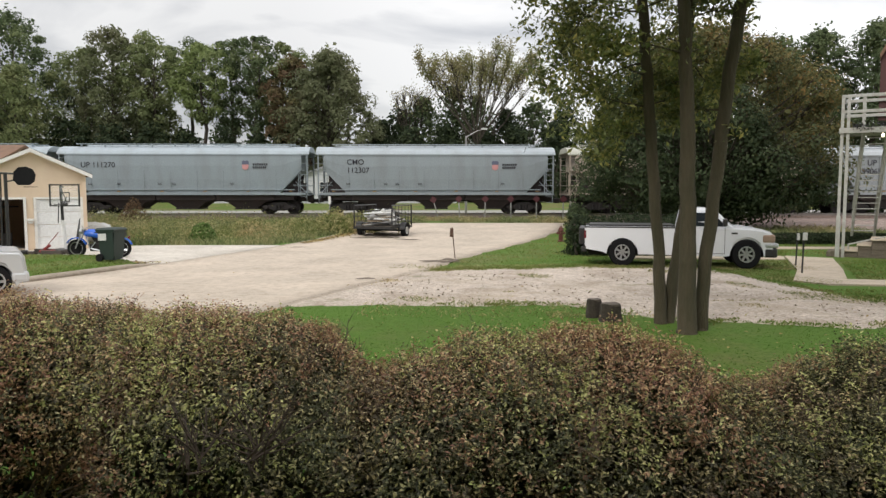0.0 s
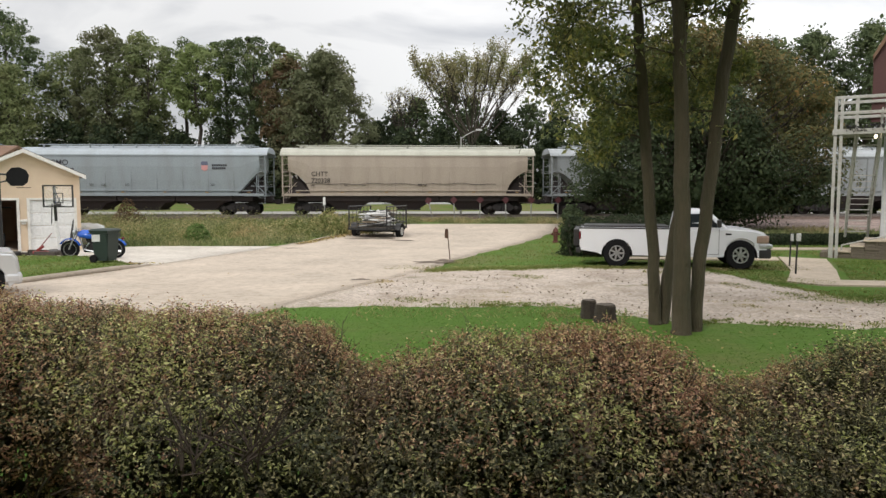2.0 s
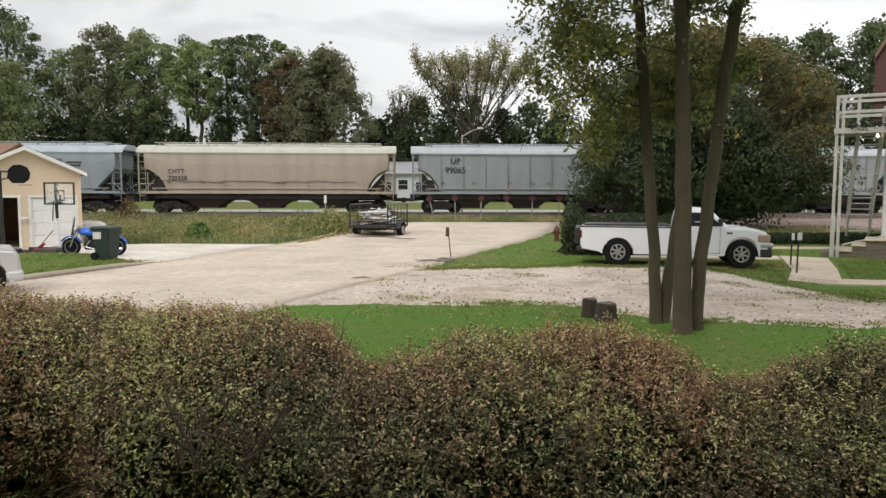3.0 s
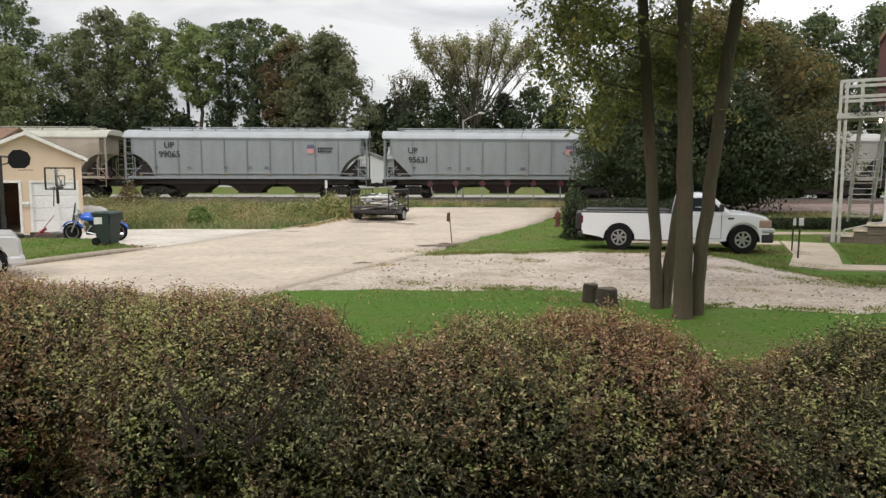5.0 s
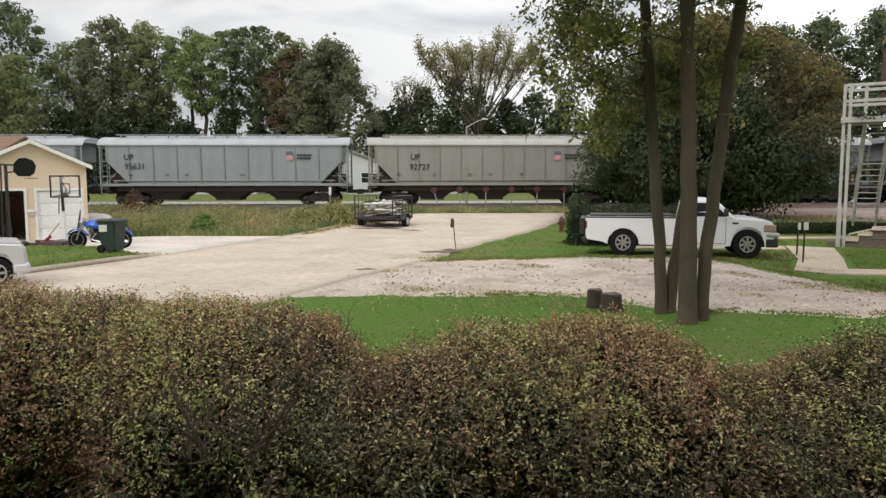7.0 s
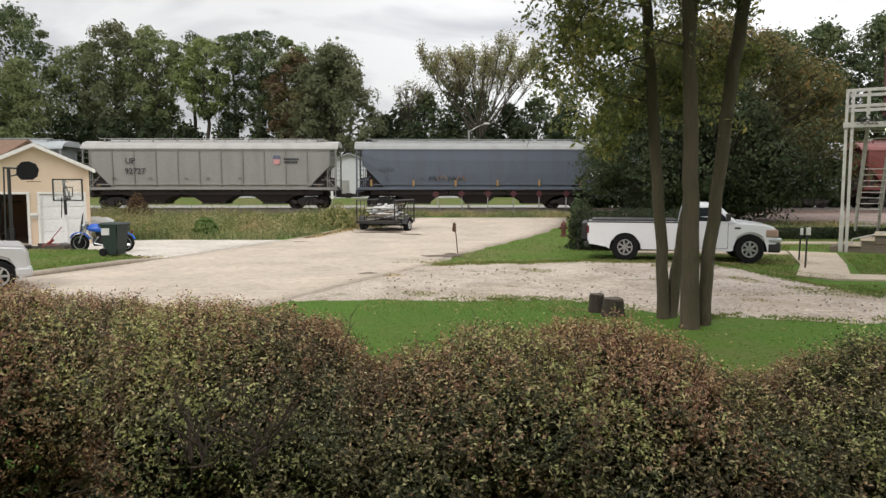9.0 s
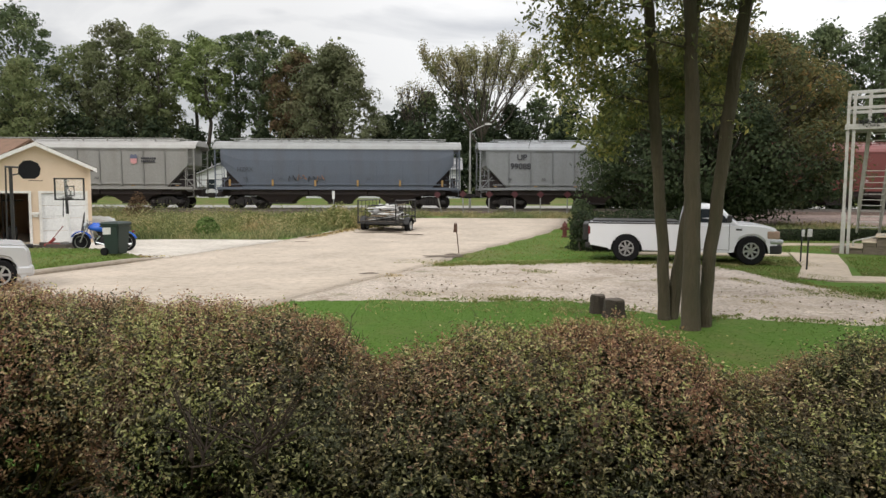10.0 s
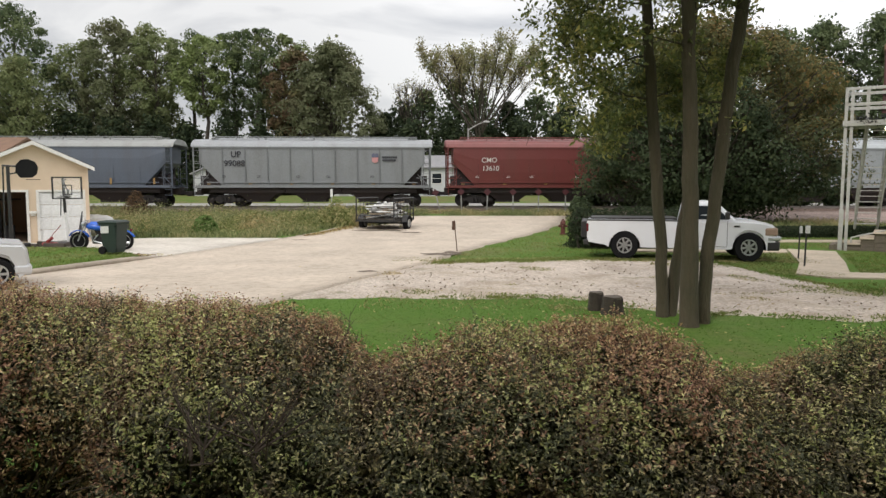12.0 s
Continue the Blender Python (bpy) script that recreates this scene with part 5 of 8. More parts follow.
    # tufts growing in the gravel and along its edges
    def tuft(x, y):
        lo = 13.3 - 1.8 * smooth01((x - 2.0) / 2.5) - 0.4 * smooth01((x - 4.5) / 2.5)
        m = math.sin(x * 1.3 + 2 * y) + math.sin(y * 2.3 - 0.7 * x) + math.sin(x * 3.1 + 1.1 * y)
        return (y - lo < 0.3 + 0.25 * math.sin(2.7 * x) and rng.uniform(0, 1) < 0.15) or (y - lo < 0.8 and rng.uniform(0, 1) < 0.08) or m > 2.1 or (abs(y - 13.85 - 0.12 * math.sin(2 * x)) < 0.12 and x > 4 and rng.uniform(0, 1) < 0.6) or (19.6 < y < 20.6 and rng.uniform(0, 1) < 0.4) or (x > 6.6 and m > 0.9)
    p = scatter(rng, 60000, -1.5, 10.5, 12.0, 20.8, tuft)
    p[:, 2] += 0.02
    tagged(part("gravel_weeds", blade_mesh("gravel_weeds", p, 0.045, 0.016, M_WEED, rng, 1.6), None), "grass and weeds growing through the gravel", "weeds", "", "stuff")
    # grass that creeps over the edges of the gravel in tufts
    c = []
    for k in range(620):
        x = rng.uniform(-0.4, 12.0)
        lo, hi = gravel_edges(x)
        edge = hi + rng.normal(-0.1, 0.28 if x > 6.6 else 0.12) if k % 6 else lo + rng.normal(0.05, 0.10)
        c.append((x, edge, 0.018))
    c = np.array(c)
    q = np.repeat(c, 26, axis=0) + rng.normal(size=(len(c) * 26, 3)) * np.repeat(rng.uniform(0.04, 0.15, len(c)), 26)[:, None] * np.array([1.4, 0.9, 0])
    tagged(part("edge_tufts", blade_mesh("edge_tufts", q, 0.036, 0.026, M_DRYLAWN, rng, 1.3), None), "ragged grass tufts along the edges of the gravel", "grass", "", "stuff")
    # browner stones and clods lying loose on the gravel
    c = []
    while len(c) < 700:
        x = rng.uniform(-1.5, 9.0)
        lo, hi = gravel_edges(x)
        if hi - lo > 0.5:
            c.append((x, rng.uniform(lo + 0.15, hi - 0.1), 0.03))
    c = np.array(c)
    c = c[(np.sin(2.1 * c[:, 0] + c[:, 1]) + np.sin(1.7 * c[:, 1] - c[:, 0]) + rng.normal(0, 0.8, len(c))) > -0.2]
    tagged(part("loose_stones", leaf_mesh("loose_stones", c, 0.055, M_CURB, rng, 1.5, 0.7, 0.7), None), "tan stones and clods lying loose on the gravel", "stones", "", "stuff")
    # fallen leaves
    def lit(x, y):
        e = lerp_table(STREET, y)[1] if y > 6 else 0
        w = lerp_table(STREET, y)[0] if y > 6 else 0
        near = min(abs(x - e), abs(x - w)) if 13 < y < 41 else 9
        return rng.uniform(0, 1) < (0.8 if near < 0.2 else 0.30 if y < 13 and x > 1.8 else 0.10 if y < 13.2 and x > -2.8 else 0.22 if x > e and y < 20.5 else 0.07 if x > e else 0.02)
    p = scatter(rng, 5500, -10, 12, 7, 34, lit)
    p[:, 2] += [0.052 if lerp_table(STREET, max(6.0, b))[0] < a < lerp_table(STREET, max(6.0, b))[1] else 0.036 for a, b, _ in p]
    tagged(part("fallen_leaves", leaf_mesh("fallen_leaves", p, 0.06, M_LITTER, rng, 4.0, 0.6, 0.1), None), "brown and yellow fallen leaves strewn over the ground", "leaves", "", "stuff")
    # leaf drift and soil swept against the kerb
    q = np.stack([rng.uniform(-6.1, -4.5, 900), np.zeros(900), np.zeros(900)], 1)
    q[:, 1] = 29.0 + (q[:, 0] + 6.1) * 4.2
    q[:, 0] += 0.22 + np.abs(rng.normal(0, 0.22, 900))
    c2 = np.stack([rng.normal(-9.2, 0.5, 160), rng.normal(20.9, 0.16, 160), np.zeros(160)], 1)
    q = np.concatenate([q, c2])
    q[:, 2] = [ground_z(a, b) + 0.07 for a, b, _ in q]
    tagged(part("leaf_drift", leaf_mesh("leaf_drift", q, 0.10, M_LITTER, rng, 3.0, 0.6, 0.2), None), "brown leaf drift swept against the kerb", "leaves", "", "stuff")
    # lawn blades on the near grass and by the street
    p = scatter(rng, 52000, -3.2, 9.0, 6.2, 13.9, lambda x, y: y < 13.35 - 1.8 * smooth01((x - 2.0) / 2.5) - 0.4 * smooth01((x - 4.5) / 2.5) + 0.22 * math.sin(5 * x) * math.sin(1.7 * x) + rng.normal() * 0.2)
    tagged(part("lawn_grass", blade_mesh("lawn_grass", p, 0.022, 0.014, M_LAWNBLADE, rng, 1.9), None), "short mown green lawn", "grass", "", "stuff")
    east = lambda y: lerp_table(STREET, y)[1]
    p = scatter(rng, 42000, 0, 16, 19.4, 42, lambda x, y: x > east(y) + 0.1 and y > 20.2 + 0.2 * math.sin(x * 3) and not (9.5 < x and y < 24) and not (5.4 < x < 11.4 and 22.3 < y < 23.55) and not (x > 11.4 and 26.2 < y < 27.6))
    def by_path(x, y):
        c = 9.2 + (y - 17.0) * 0.46
        on = (y > 16.6 and c - 0.75 < x < c + 0.85) or (15.5 < y < 16.9 and x > 8.3) or (22.3 < y < 23.6)
        return not on and x > 7.6 + 0.8 * math.sin(y) * (y < 17) and not (y < 15 and rng.uniform(0, 1) < 0.5)
    q = scatter(rng, 26000, 7.6, 14.5, 13.6, 26, by_path)
    p = np.concatenate([p, q])
    q = scatter(rng, 16000, -18, -8.6, 14.5, 22.8, lambda x, y: x < lerp_table(STREET, min(y, 20.9))[0] - 0.3 - max(0, y - 20.3) * 1.05)
    q[:, 2] += 0.13
    p = np.concatenate([p, q])
    tagged(part("corner_grass", blade_mesh("corner_grass", p, 0.05, 0.026, M_DRYLAWN, rng, 1.4), None), "short green grass at the corner of the drive", "grass", "", "stuff")


build_far_trees()
broom_tree((4.4, 91, 0.3), 21.4, 7.9, "umbrella-shaped half-bare tree with yellowing leaves", 41, 19, 48.0)
broom_tree((-4.3, 94, 0.3), 17.2, 2.4, "thin half-bare tree with pale twigs", 42, 8, 5.0)
build_maple()
build_near_tree()
build_hedge()
build_weeds()

# ---- the freight train ----
SPEED = 9.485                     # metres a second, towards the west
WHEEL_R = 0.457
PAINTS = {}


def paint(key, col, roof=None):
    if key not in PAINTS:
        col = tuple(c * 0.75 for c in col)
        PAINTS[key] = worn("hopper_paint_" + key, col, (col[0] * 0.45 + 0.04, col[1] * 0.42 + 0.03, col[2] * 0.4 + 0.02), 0.5, scale=0.9, grain=14, amount=0.38, bump=0.05, stretch=(1.6, 1.6, 0.35))
    return PAINTS[key]


def section(zb, bulge, top=4.0):
    """Half-round body section: y, z."""
    half = [(1.50, zb), (1.50 + bulge * 0.7, zb + (top - zb) * 0.35), (1.50 + bulge, zb + (top - zb) * 0.7), (1.53 + bulge * 0.4, top), (1.40, top + 0.20), (1.08, top + 0.40), (0.55, top + 0.52)]
    return [(-y, z) for y, z in half] + [(y, z) for y, z in reversed(half)]


def wheelset_mesh():
    if "wheelset" not in PAINTS:
        bm = bmesh.new()
        for s in (-1, 1):
            prof = [(0.05, 0.66), (0.16, 0.66), (0.17, 0.70), (0.36, 0.70), (0.38, 0.665), (WHEEL_R + 0.025, 0.665), (WHEEL_R + 0.025, 0.69), (WHEEL_R, 0.70), (WHEEL_R, 0.79), (0.38, 0.79), (0.36, 0.75), (0.15, 0.76), (0.12, 0.86), (0.05, 0.86)]
            lathe(bm, [(r, s * h) for r, h in prof], 24, "y")
        lathe(bm, [(0.085, -0.98), (0.085, 0.98)], 12, "y")
        for k in range(5):
            a = k * math.tau / 5
            for s in (-0.762, 0.762):
                box(bm, 0.22 * math.cos(a) - 0.03, 0.22 * math.cos(a) + 0.03, s - 0.01, s + 0.01, 0.22 * math.sin(a) - 0.03, 0.22 * math.sin(a) + 0.03)
        bmesh.ops.recalc_face_normals(bm, faces=bm.faces)
        me = bpy.data.meshes.new("wheelset")
        bm.to_mesh(me)
        bm.free()
        me.materials.append(M_BOGIE)
        PAINTS["wheelset"] = me
        bm = bmesh.new()
        for s in (-1, 1):
            y = s * 0.99
            out = [(-1.12, 0.40), (-1.12, 0.55), (-0.72, 0.57), (-0.42, 0.80), (0.42, 0.80), (0.72, 0.57), (1.12, 0.55), (1.12, 0.40), (0.66, 0.40), (0.42, 0.24), (-0.42, 0.24), (-0.66, 0.40)]
            plate(bm, out, s * 0.12, "y", y)
            for x in (-0.89, 0.89):
                lathe(bm, [(0.15, 0.97 * s), (0.15, 1.16 * s), (0.08, 1.19 * s)], 12, "y", (x, 0, WHEEL_R))
            for x in (-0.22, 0, 0.22):
                lathe(bm, [(0.085, 0.32), (0.085, 0.62)], 8, "z", (x, y + s * 0.14, 0))
        box(bm, -0.22, 0.22, -1.05, 1.05, 0.5, 0.82, 0.03)
        bmesh.ops.recalc_face_normals(bm, faces=bm.faces)
        me = bpy.data.meshes.new("bogie")
        bm.to_mesh(me)
        bm.free()
        me.materials.append(M_BOGIE)
        PAINTS["bogie"] = me
    return PAINTS["wheelset"], PAINTS["bogie"]


TRAIN = []                        # car, place along the line at the start
WHEELS = []


def hopper_car(u, length, key, col, label, mark="", number="", ribs=0, style="wide", roofcol=None, badge=True, ink=(0.02, 0.02, 0.03), tags=(), streak=False, arched=False):
    """A covered hopper car; x runs from its west end, y = 0 is the middle of the line, z from the rail."""
    car = thing("hopper_car", (0, 0, 0), label, "railcar", "cars of the freight train")
    TRAIN.append((car, u))
    skin = paint(key, col)
    # skylight painted in: roof is the side colour lightened, unless roofcol is given
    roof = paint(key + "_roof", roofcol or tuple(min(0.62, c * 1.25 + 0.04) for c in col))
    # darker copy of the side colour for seams, ribs and the eave's painted shadow
    seam_shade = paint(key + "_seam", tuple(c * 0.74 for c in col))
    L = length
    bulge = 0.03 if ribs else 0.09
    cut, zc, zb = 1.45, 2.95, 1.45
    ins = 0.42
    stations = [(ins, zc), (ins + 0.06, zc - 0.06), (ins + cut, zb), (L / 2, zb), (L - cut - ins, zb), (L - ins - 0.06, zc - 0.06), (L - ins, zc)]
    if arched:
        bow = [(ins + cut * f, zc - (zc - zb) * d) for f, d in ((0.22, 0.07), (0.45, 0.20), (0.66, 0.38), (0.82, 0.58), (0.92, 0.78))]
        stations = stations[:1] + bow + stations[2:5] + [(L - x, z) for x, z in bow[::-1]] + stations[6:]
    # body without its roof strip
    bm = bmesh.new()
    loft(bm, [[(x, y, z) for y, z in section(z0, bulge)] for x, z0 in stations])
    body = part("body", bm, skin, car)
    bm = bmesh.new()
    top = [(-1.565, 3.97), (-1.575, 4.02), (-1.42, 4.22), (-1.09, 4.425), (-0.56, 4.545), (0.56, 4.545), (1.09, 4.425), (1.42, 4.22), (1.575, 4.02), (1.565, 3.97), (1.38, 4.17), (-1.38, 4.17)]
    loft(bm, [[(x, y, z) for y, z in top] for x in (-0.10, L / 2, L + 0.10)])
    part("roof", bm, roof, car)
    # dark strip under the roof edge, the eave's shadow put into paint
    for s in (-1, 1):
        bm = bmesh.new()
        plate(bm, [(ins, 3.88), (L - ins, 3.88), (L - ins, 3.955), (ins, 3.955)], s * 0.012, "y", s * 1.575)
        part("eave_shade_strip", bm, seam_shade, car)
    # side sills and end platforms
    for s in (-1, 1):
        bm = bmesh.new()
        y = s * 1.56
        plate(bm, [(0.15, 1.30), (0.15, 1.46), (L - 0.15, 1.46), (L - 0.15, 1.30)], s * 0.08, "y", y - s * 0.04)
        box(bm, 0.9, L - 0.9, y - 0.03 - (0.05 if s > 0 else 0), y + 0.03 + (0.05 if s < 0 else 0), 1.62, 1.68)
        part("side_sill", bm, skin, car)
    bm = bmesh.new()
    box(bm, -0.15, L + 0.15, -0.35, 0.35, 0.85, 1.30, 0.03)
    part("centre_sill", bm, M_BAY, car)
    for e in (0, 1):
        X = (lambda v: v) if e == 0 else (lambda v: L - v)
        bm = bmesh.new()
        box(bm, min(X(-0.05), X(1.5)), max(X(-0.05), X(1.5)), -1.5, 1.5, 1.26, 1.32)
        for y in (-1.5, 1.5):
            rod(bm, (X(0.03), y, 1.3), (X(0.03), y, 3.98), 0.045, n=6)
            rod(bm, (X(0.62), y, 1.3), (X(0.62), y, 2.7), 0.03, n=6)
            rod(bm, (X(0.03), y, 3.95), (X(0.45), y, 3.95), 0.03, n=5)
            rod(bm, (X(0.03), y, 2.9), (X(0.45), y, 2.9), 0.02, n=5)
            rod(bm, (X(0.03), y, 1.95), (X(1.0), y, 1.95), 0.02, n=5)
            rod(bm, (X(0.03), y * 0.7, 1.3), (X(0.9), y * 0.7, 2.2), 0.03, n=5)
        part("end_platform", bm, skin, car)
        for y in (-1.55, 1.55):
            bm = bmesh.new()
            for xr in (0.08, 0.50):
                rod(bm, (X(xr), y, 0.75 if xr < 0.3 else 1.2), (X(xr), y, 4.1), 0.02, n=5)
            for k in range(9):
                rod(bm, (X(0.08), y, 0.8 + 0.37 * k), (X(0.50), y, 0.8 + 0.37 * k), 0.014, n=5)
            part("ladder", bm, skin, car)
        bm = bmesh.new()
        box(bm, min(X(-0.62), X(0.2)), max(X(-0.62), X(0.2)), -0.11, 0.11, 0.78, 1.02, 0.03)
        box(bm, min(X(-0.70), X(-0.45)), max(X(-0.70), X(-0.45)), -0.2, 0.18, 0.72, 1.06, 0.05)
        part("coupler", bm, M_BOGIE, car)
        # dark plates fill the open triangle under each slope sheet
        for y in (-0.95, 0.91):
            bm = bmesh.new()
            plate(bm, [(X(0.72), 1.30), (X(ins + cut + 0.05), 1.40), (X(ins + 0.22), 2.76)], 0.04, "y", y)
            part("slope_fill_plate", bm, M_BAY, car)
        bm = bmesh.new()
        box(bm, min(X(0.95), X(3.15)), max(X(0.95), X(3.15)), -1.3, 1.3, 0.96, 1.28, 0.03)
        part("body_bolster", bm, M_BAY, car)
        bm = bmesh.new()
        lathe(bm, [(0.16, 0.0), (0.16, 0.75)], 12, "y", (X(0.75), -1.0 if e == 0 else 0.1, 1.62))
        part("air_tank", bm, M_BAY, car)
        bm = bmesh.new()
        box(bm, min(X(0.25), X(0.6)), max(X(0.25), X(0.6)), -0.75, -0.35, 1.32, 2.1, 0.02)
        part("brake_gear", bm, M_BAY, car)
    # discharge bays under the body
    pitch = (L - 7.2) / 3 + 0.9
    for k in (-1, 0, 1):
        c = L / 2 + k * pitch
        bm = bmesh.new()
        h = pitch / 2 - 0.03
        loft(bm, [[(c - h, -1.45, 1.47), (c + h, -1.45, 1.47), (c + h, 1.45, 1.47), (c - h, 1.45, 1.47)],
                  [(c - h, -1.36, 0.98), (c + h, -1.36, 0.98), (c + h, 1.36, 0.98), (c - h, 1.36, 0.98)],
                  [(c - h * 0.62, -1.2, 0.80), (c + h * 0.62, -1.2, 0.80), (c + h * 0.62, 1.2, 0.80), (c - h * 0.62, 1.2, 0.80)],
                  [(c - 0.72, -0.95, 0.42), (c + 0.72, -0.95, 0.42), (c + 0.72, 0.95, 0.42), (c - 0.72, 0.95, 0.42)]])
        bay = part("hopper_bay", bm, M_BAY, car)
        bm = bmesh.new()
        box(bm, c - 0.8, c + 0.8, -1.02, 1.02, 0.33, 0.42, 0.015)
        rod(bm, (c, -1.25, 0.38), (c, 1.25, 0.38), 0.03, n=6)
        part("outlet_gate", bm, M_BOGIE, bay)
    # ribs
    if ribs:
        bm = bmesh.new()
        plate(bm, [(-0.035, 1.50), (0.035, 1.50), (0.035, 3.96), (-0.035, 3.96)], -0.07, "y", 0)
        bmesh.ops.recalc_face_normals(bm, faces=bm.faces)
        me = bpy.data.meshes.new("rib")
        bm.to_mesh(me)
        bm.free()
        me.materials.append(seam_shade)
        for s in (-1, 1):
            for k in range(ribs):
                r = part("rib", me, skin, car)
                x = 1.95 + (L - 3.9) * k / (ribs - 1)
                r.matrix_basis = pose(x, s * 1.51, 0, 0, 0, 0 if s < 0 else 180)
    else:
        for k in range(8):
            bm = bmesh.new()
            x = 2.1 + (L - 4.2) * k / 7
            for s in (-1,):
                plate(bm, [(x - 0.015, 1.5), (x + 0.015, 1.5), (x + 0.015, 3.0), (x - 0.015, 3.0)], s * 0.012, "y", s * 1.568)
            part("weld_seam", bm, seam_shade, car)
    # roof walk, hatch rail and hatches
    for s in (-1, 1):
        bm = bmesh.new()
        box(bm, 0.9 if style == "wide" else 0.1, L - (0.9 if style == "wide" else 0.1), s * 0.78 - 0.12, s * 0.78 + 0.12, 4.68, 4.72)
        for k in range(10):
            x = 1.2 + (L - 2.4) * k / 9
            box(bm, x - 0.02, x + 0.02, s * 0.78 - 0.1, s * 0.78 + 0.1, 4.42, 4.68)
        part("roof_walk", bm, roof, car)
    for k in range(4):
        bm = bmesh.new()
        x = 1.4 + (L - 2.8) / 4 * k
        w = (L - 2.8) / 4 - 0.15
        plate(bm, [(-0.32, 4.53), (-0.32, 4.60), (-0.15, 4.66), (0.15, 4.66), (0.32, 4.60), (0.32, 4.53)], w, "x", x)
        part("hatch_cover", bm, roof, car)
    # bogies and wheels
    ws, bg = wheelset_mesh()
    for x in (2.0, L - 2.0):
        b = part("bogie", bg, None, car)
        b.matrix_basis = pose(x, 0, 0)
        for dx in (-0.89, 0.89):
            w = part("wheelset", ws, None, b)
            w.matrix_basis = pose(dx, 0, WHEEL_R)
            WHEELS.append((w, dx))
    # lettering, on the side that faces the street
    inkm = PAINTS.setdefault("ink%s" % (ink,), worn("lettering_%d" % len(PAINTS), ink, rough=0.6, amount=0.25))
    face = -1.605 if not ribs else -1.585
    face2 = face
    if mark == "UP 111270":
        words("lettering", mark, 0.50, inkm, car, (1.45, face, 3.12), label="black stencilled reporting mark and number", bold=0.004)
    elif mark:
        dx, z1, z2, sz = tags
        words("lettering", mark, sz, inkm, car, (dx[0], face, z1), label="stencilled reporting mark", bold=0.004)
        words("lettering", number, sz, inkm, car, (dx[1], face, z2), label="stencilled car number", bold=0.004)
    if badge:
        x = L * (0.75 if ribs else 0.735)
        k0 = 0.72
        bm = bmesh.new()
        plate(bm, [(x + k0 * a, 3.32 + k0 * (b - 3.36)) for a, b in ((-0.02, 3.62), (0.12, 3.74), (0.30, 3.68), (0.48, 3.74), (0.62, 3.62), (0.62, 3.36), (-0.02, 3.36))], -0.012, "y", face)
        part("badge_top", bm, PAINTS.setdefault("navy", worn("faded_navy_paint", (0.12, 0.13, 0.20), amount=0.2)), car, "faded navy top of a shield badge")
        bm = bmesh.new()
        plate(bm, [(x + k0 * a, 3.31 + k0 * (b - 3.35)) for a, b in ((0, 3.35), (0.60, 3.35), (0.56, 2.95), (0.30, 2.84), (0.04, 2.95))], -0.012, "y", face)
        part("badge_base", bm, PAINTS.setdefault("pink", worn("faded_red_paint", (0.62, 0.30, 0.30), amount=0.2)), car, "faded red base of a shield badge")
        for k, (z, w) in enumerate(((3.26, 1.0), (3.06, 0.92))):
            bm = bmesh.new()
            for j in range(7):
                a = x + 0.70 + w * j / 7
                plate(bm, [(a, z), (a + w / 7 * 0.75, z), (a + w / 7 * 0.75, z + 0.13), (a, z + 0.13)], -0.01, "y", face)
            part("slogan_bar", bm, inkm, car, "small unreadable dark lettering")
    # data stencils and reflective tabs low on the side
    bm = bmesh.new()
    rnd = random.Random(int(u * 10))
    for k in range(5):
        a = 1.9 + k * rnd.uniform(1.6, 2.6)
        for j in range(2):
            plate(bm, [(a, 1.98 + 0.08 * j), (a + 0.26, 1.98 + 0.08 * j), (a + 0.26, 2.01 + 0.08 * j), (a, 2.01 + 0.08 * j)], -0.008, "y", face)
    part("data_stencil", bm, inkm, car, "small unreadable stencilled data")
    for k in range(6):
        bm = bmesh.new()
        a = 0.95 + (L - 2.2) * k / 5
        if key == "slate":
            plate(bm, [(a, 1.52), (a + 0.13, 1.52), (a + 0.13, 1.95), (a, 1.95)], -0.008, "y", -1.62)
        else:
            plate(bm, [(a, 1.52), (a + 0.22, 1.52), (a + 0.22, 1.57), (a, 1.57)], -0.008, "y", -1.62)
        part("reflector", bm, PAINTS.setdefault("amber", worn("amber_reflector", (0.36, 0.22, 0.08), amount=0.3)), car, "amber reflective tape")
    if key == "slate":
        for k, (a, z, w) in enumerate(((4.9, 1.86, 0.5), (5.5, 1.92, 0.6), (6.2, 1.84, 0.55), (6.8, 1.9, 0.5))):
            bm = bmesh.new()
            tube(bm, [(a, face, z), (a + 0.1 * w, face, z + 0.34), (a + 0.4 * w, face, z + 0.1), (a + 0.6 * w, face, z + 0.36), (a + w, face, z + 0.05), (a + 0.7 * w, face, z + 0.16)], 0.028, 4)
            part("spray_mark", bm, PAINTS.setdefault("spray%d" % (k % 2), worn("sprayed_paint_%d" % (k % 2), ((0.03, 0.03, 0.035), (0.30, 0.16, 0.10))[k % 2], amount=0.2)), car, "illegible sprayed scrawl")
    if streak:
        bm = bmesh.new()
        last = None
        for k in range(46):
            a = 1.6 + (L - 4.2) * k / 45
            z = 2.08 + 0.035 * math.sin(k * 0.9) + 0.03 * math.sin(k * 0.37 + 1)
            if last:
                plate(bm, [(last[0], last[1]), (a, z), (a, z + 0.035), (last[0], last[1] + 0.035)], -0.008, "y", face)
            last = (a, z)
        part("grease_line", bm, inkm, car, "wavy dark scrape line")
    return car


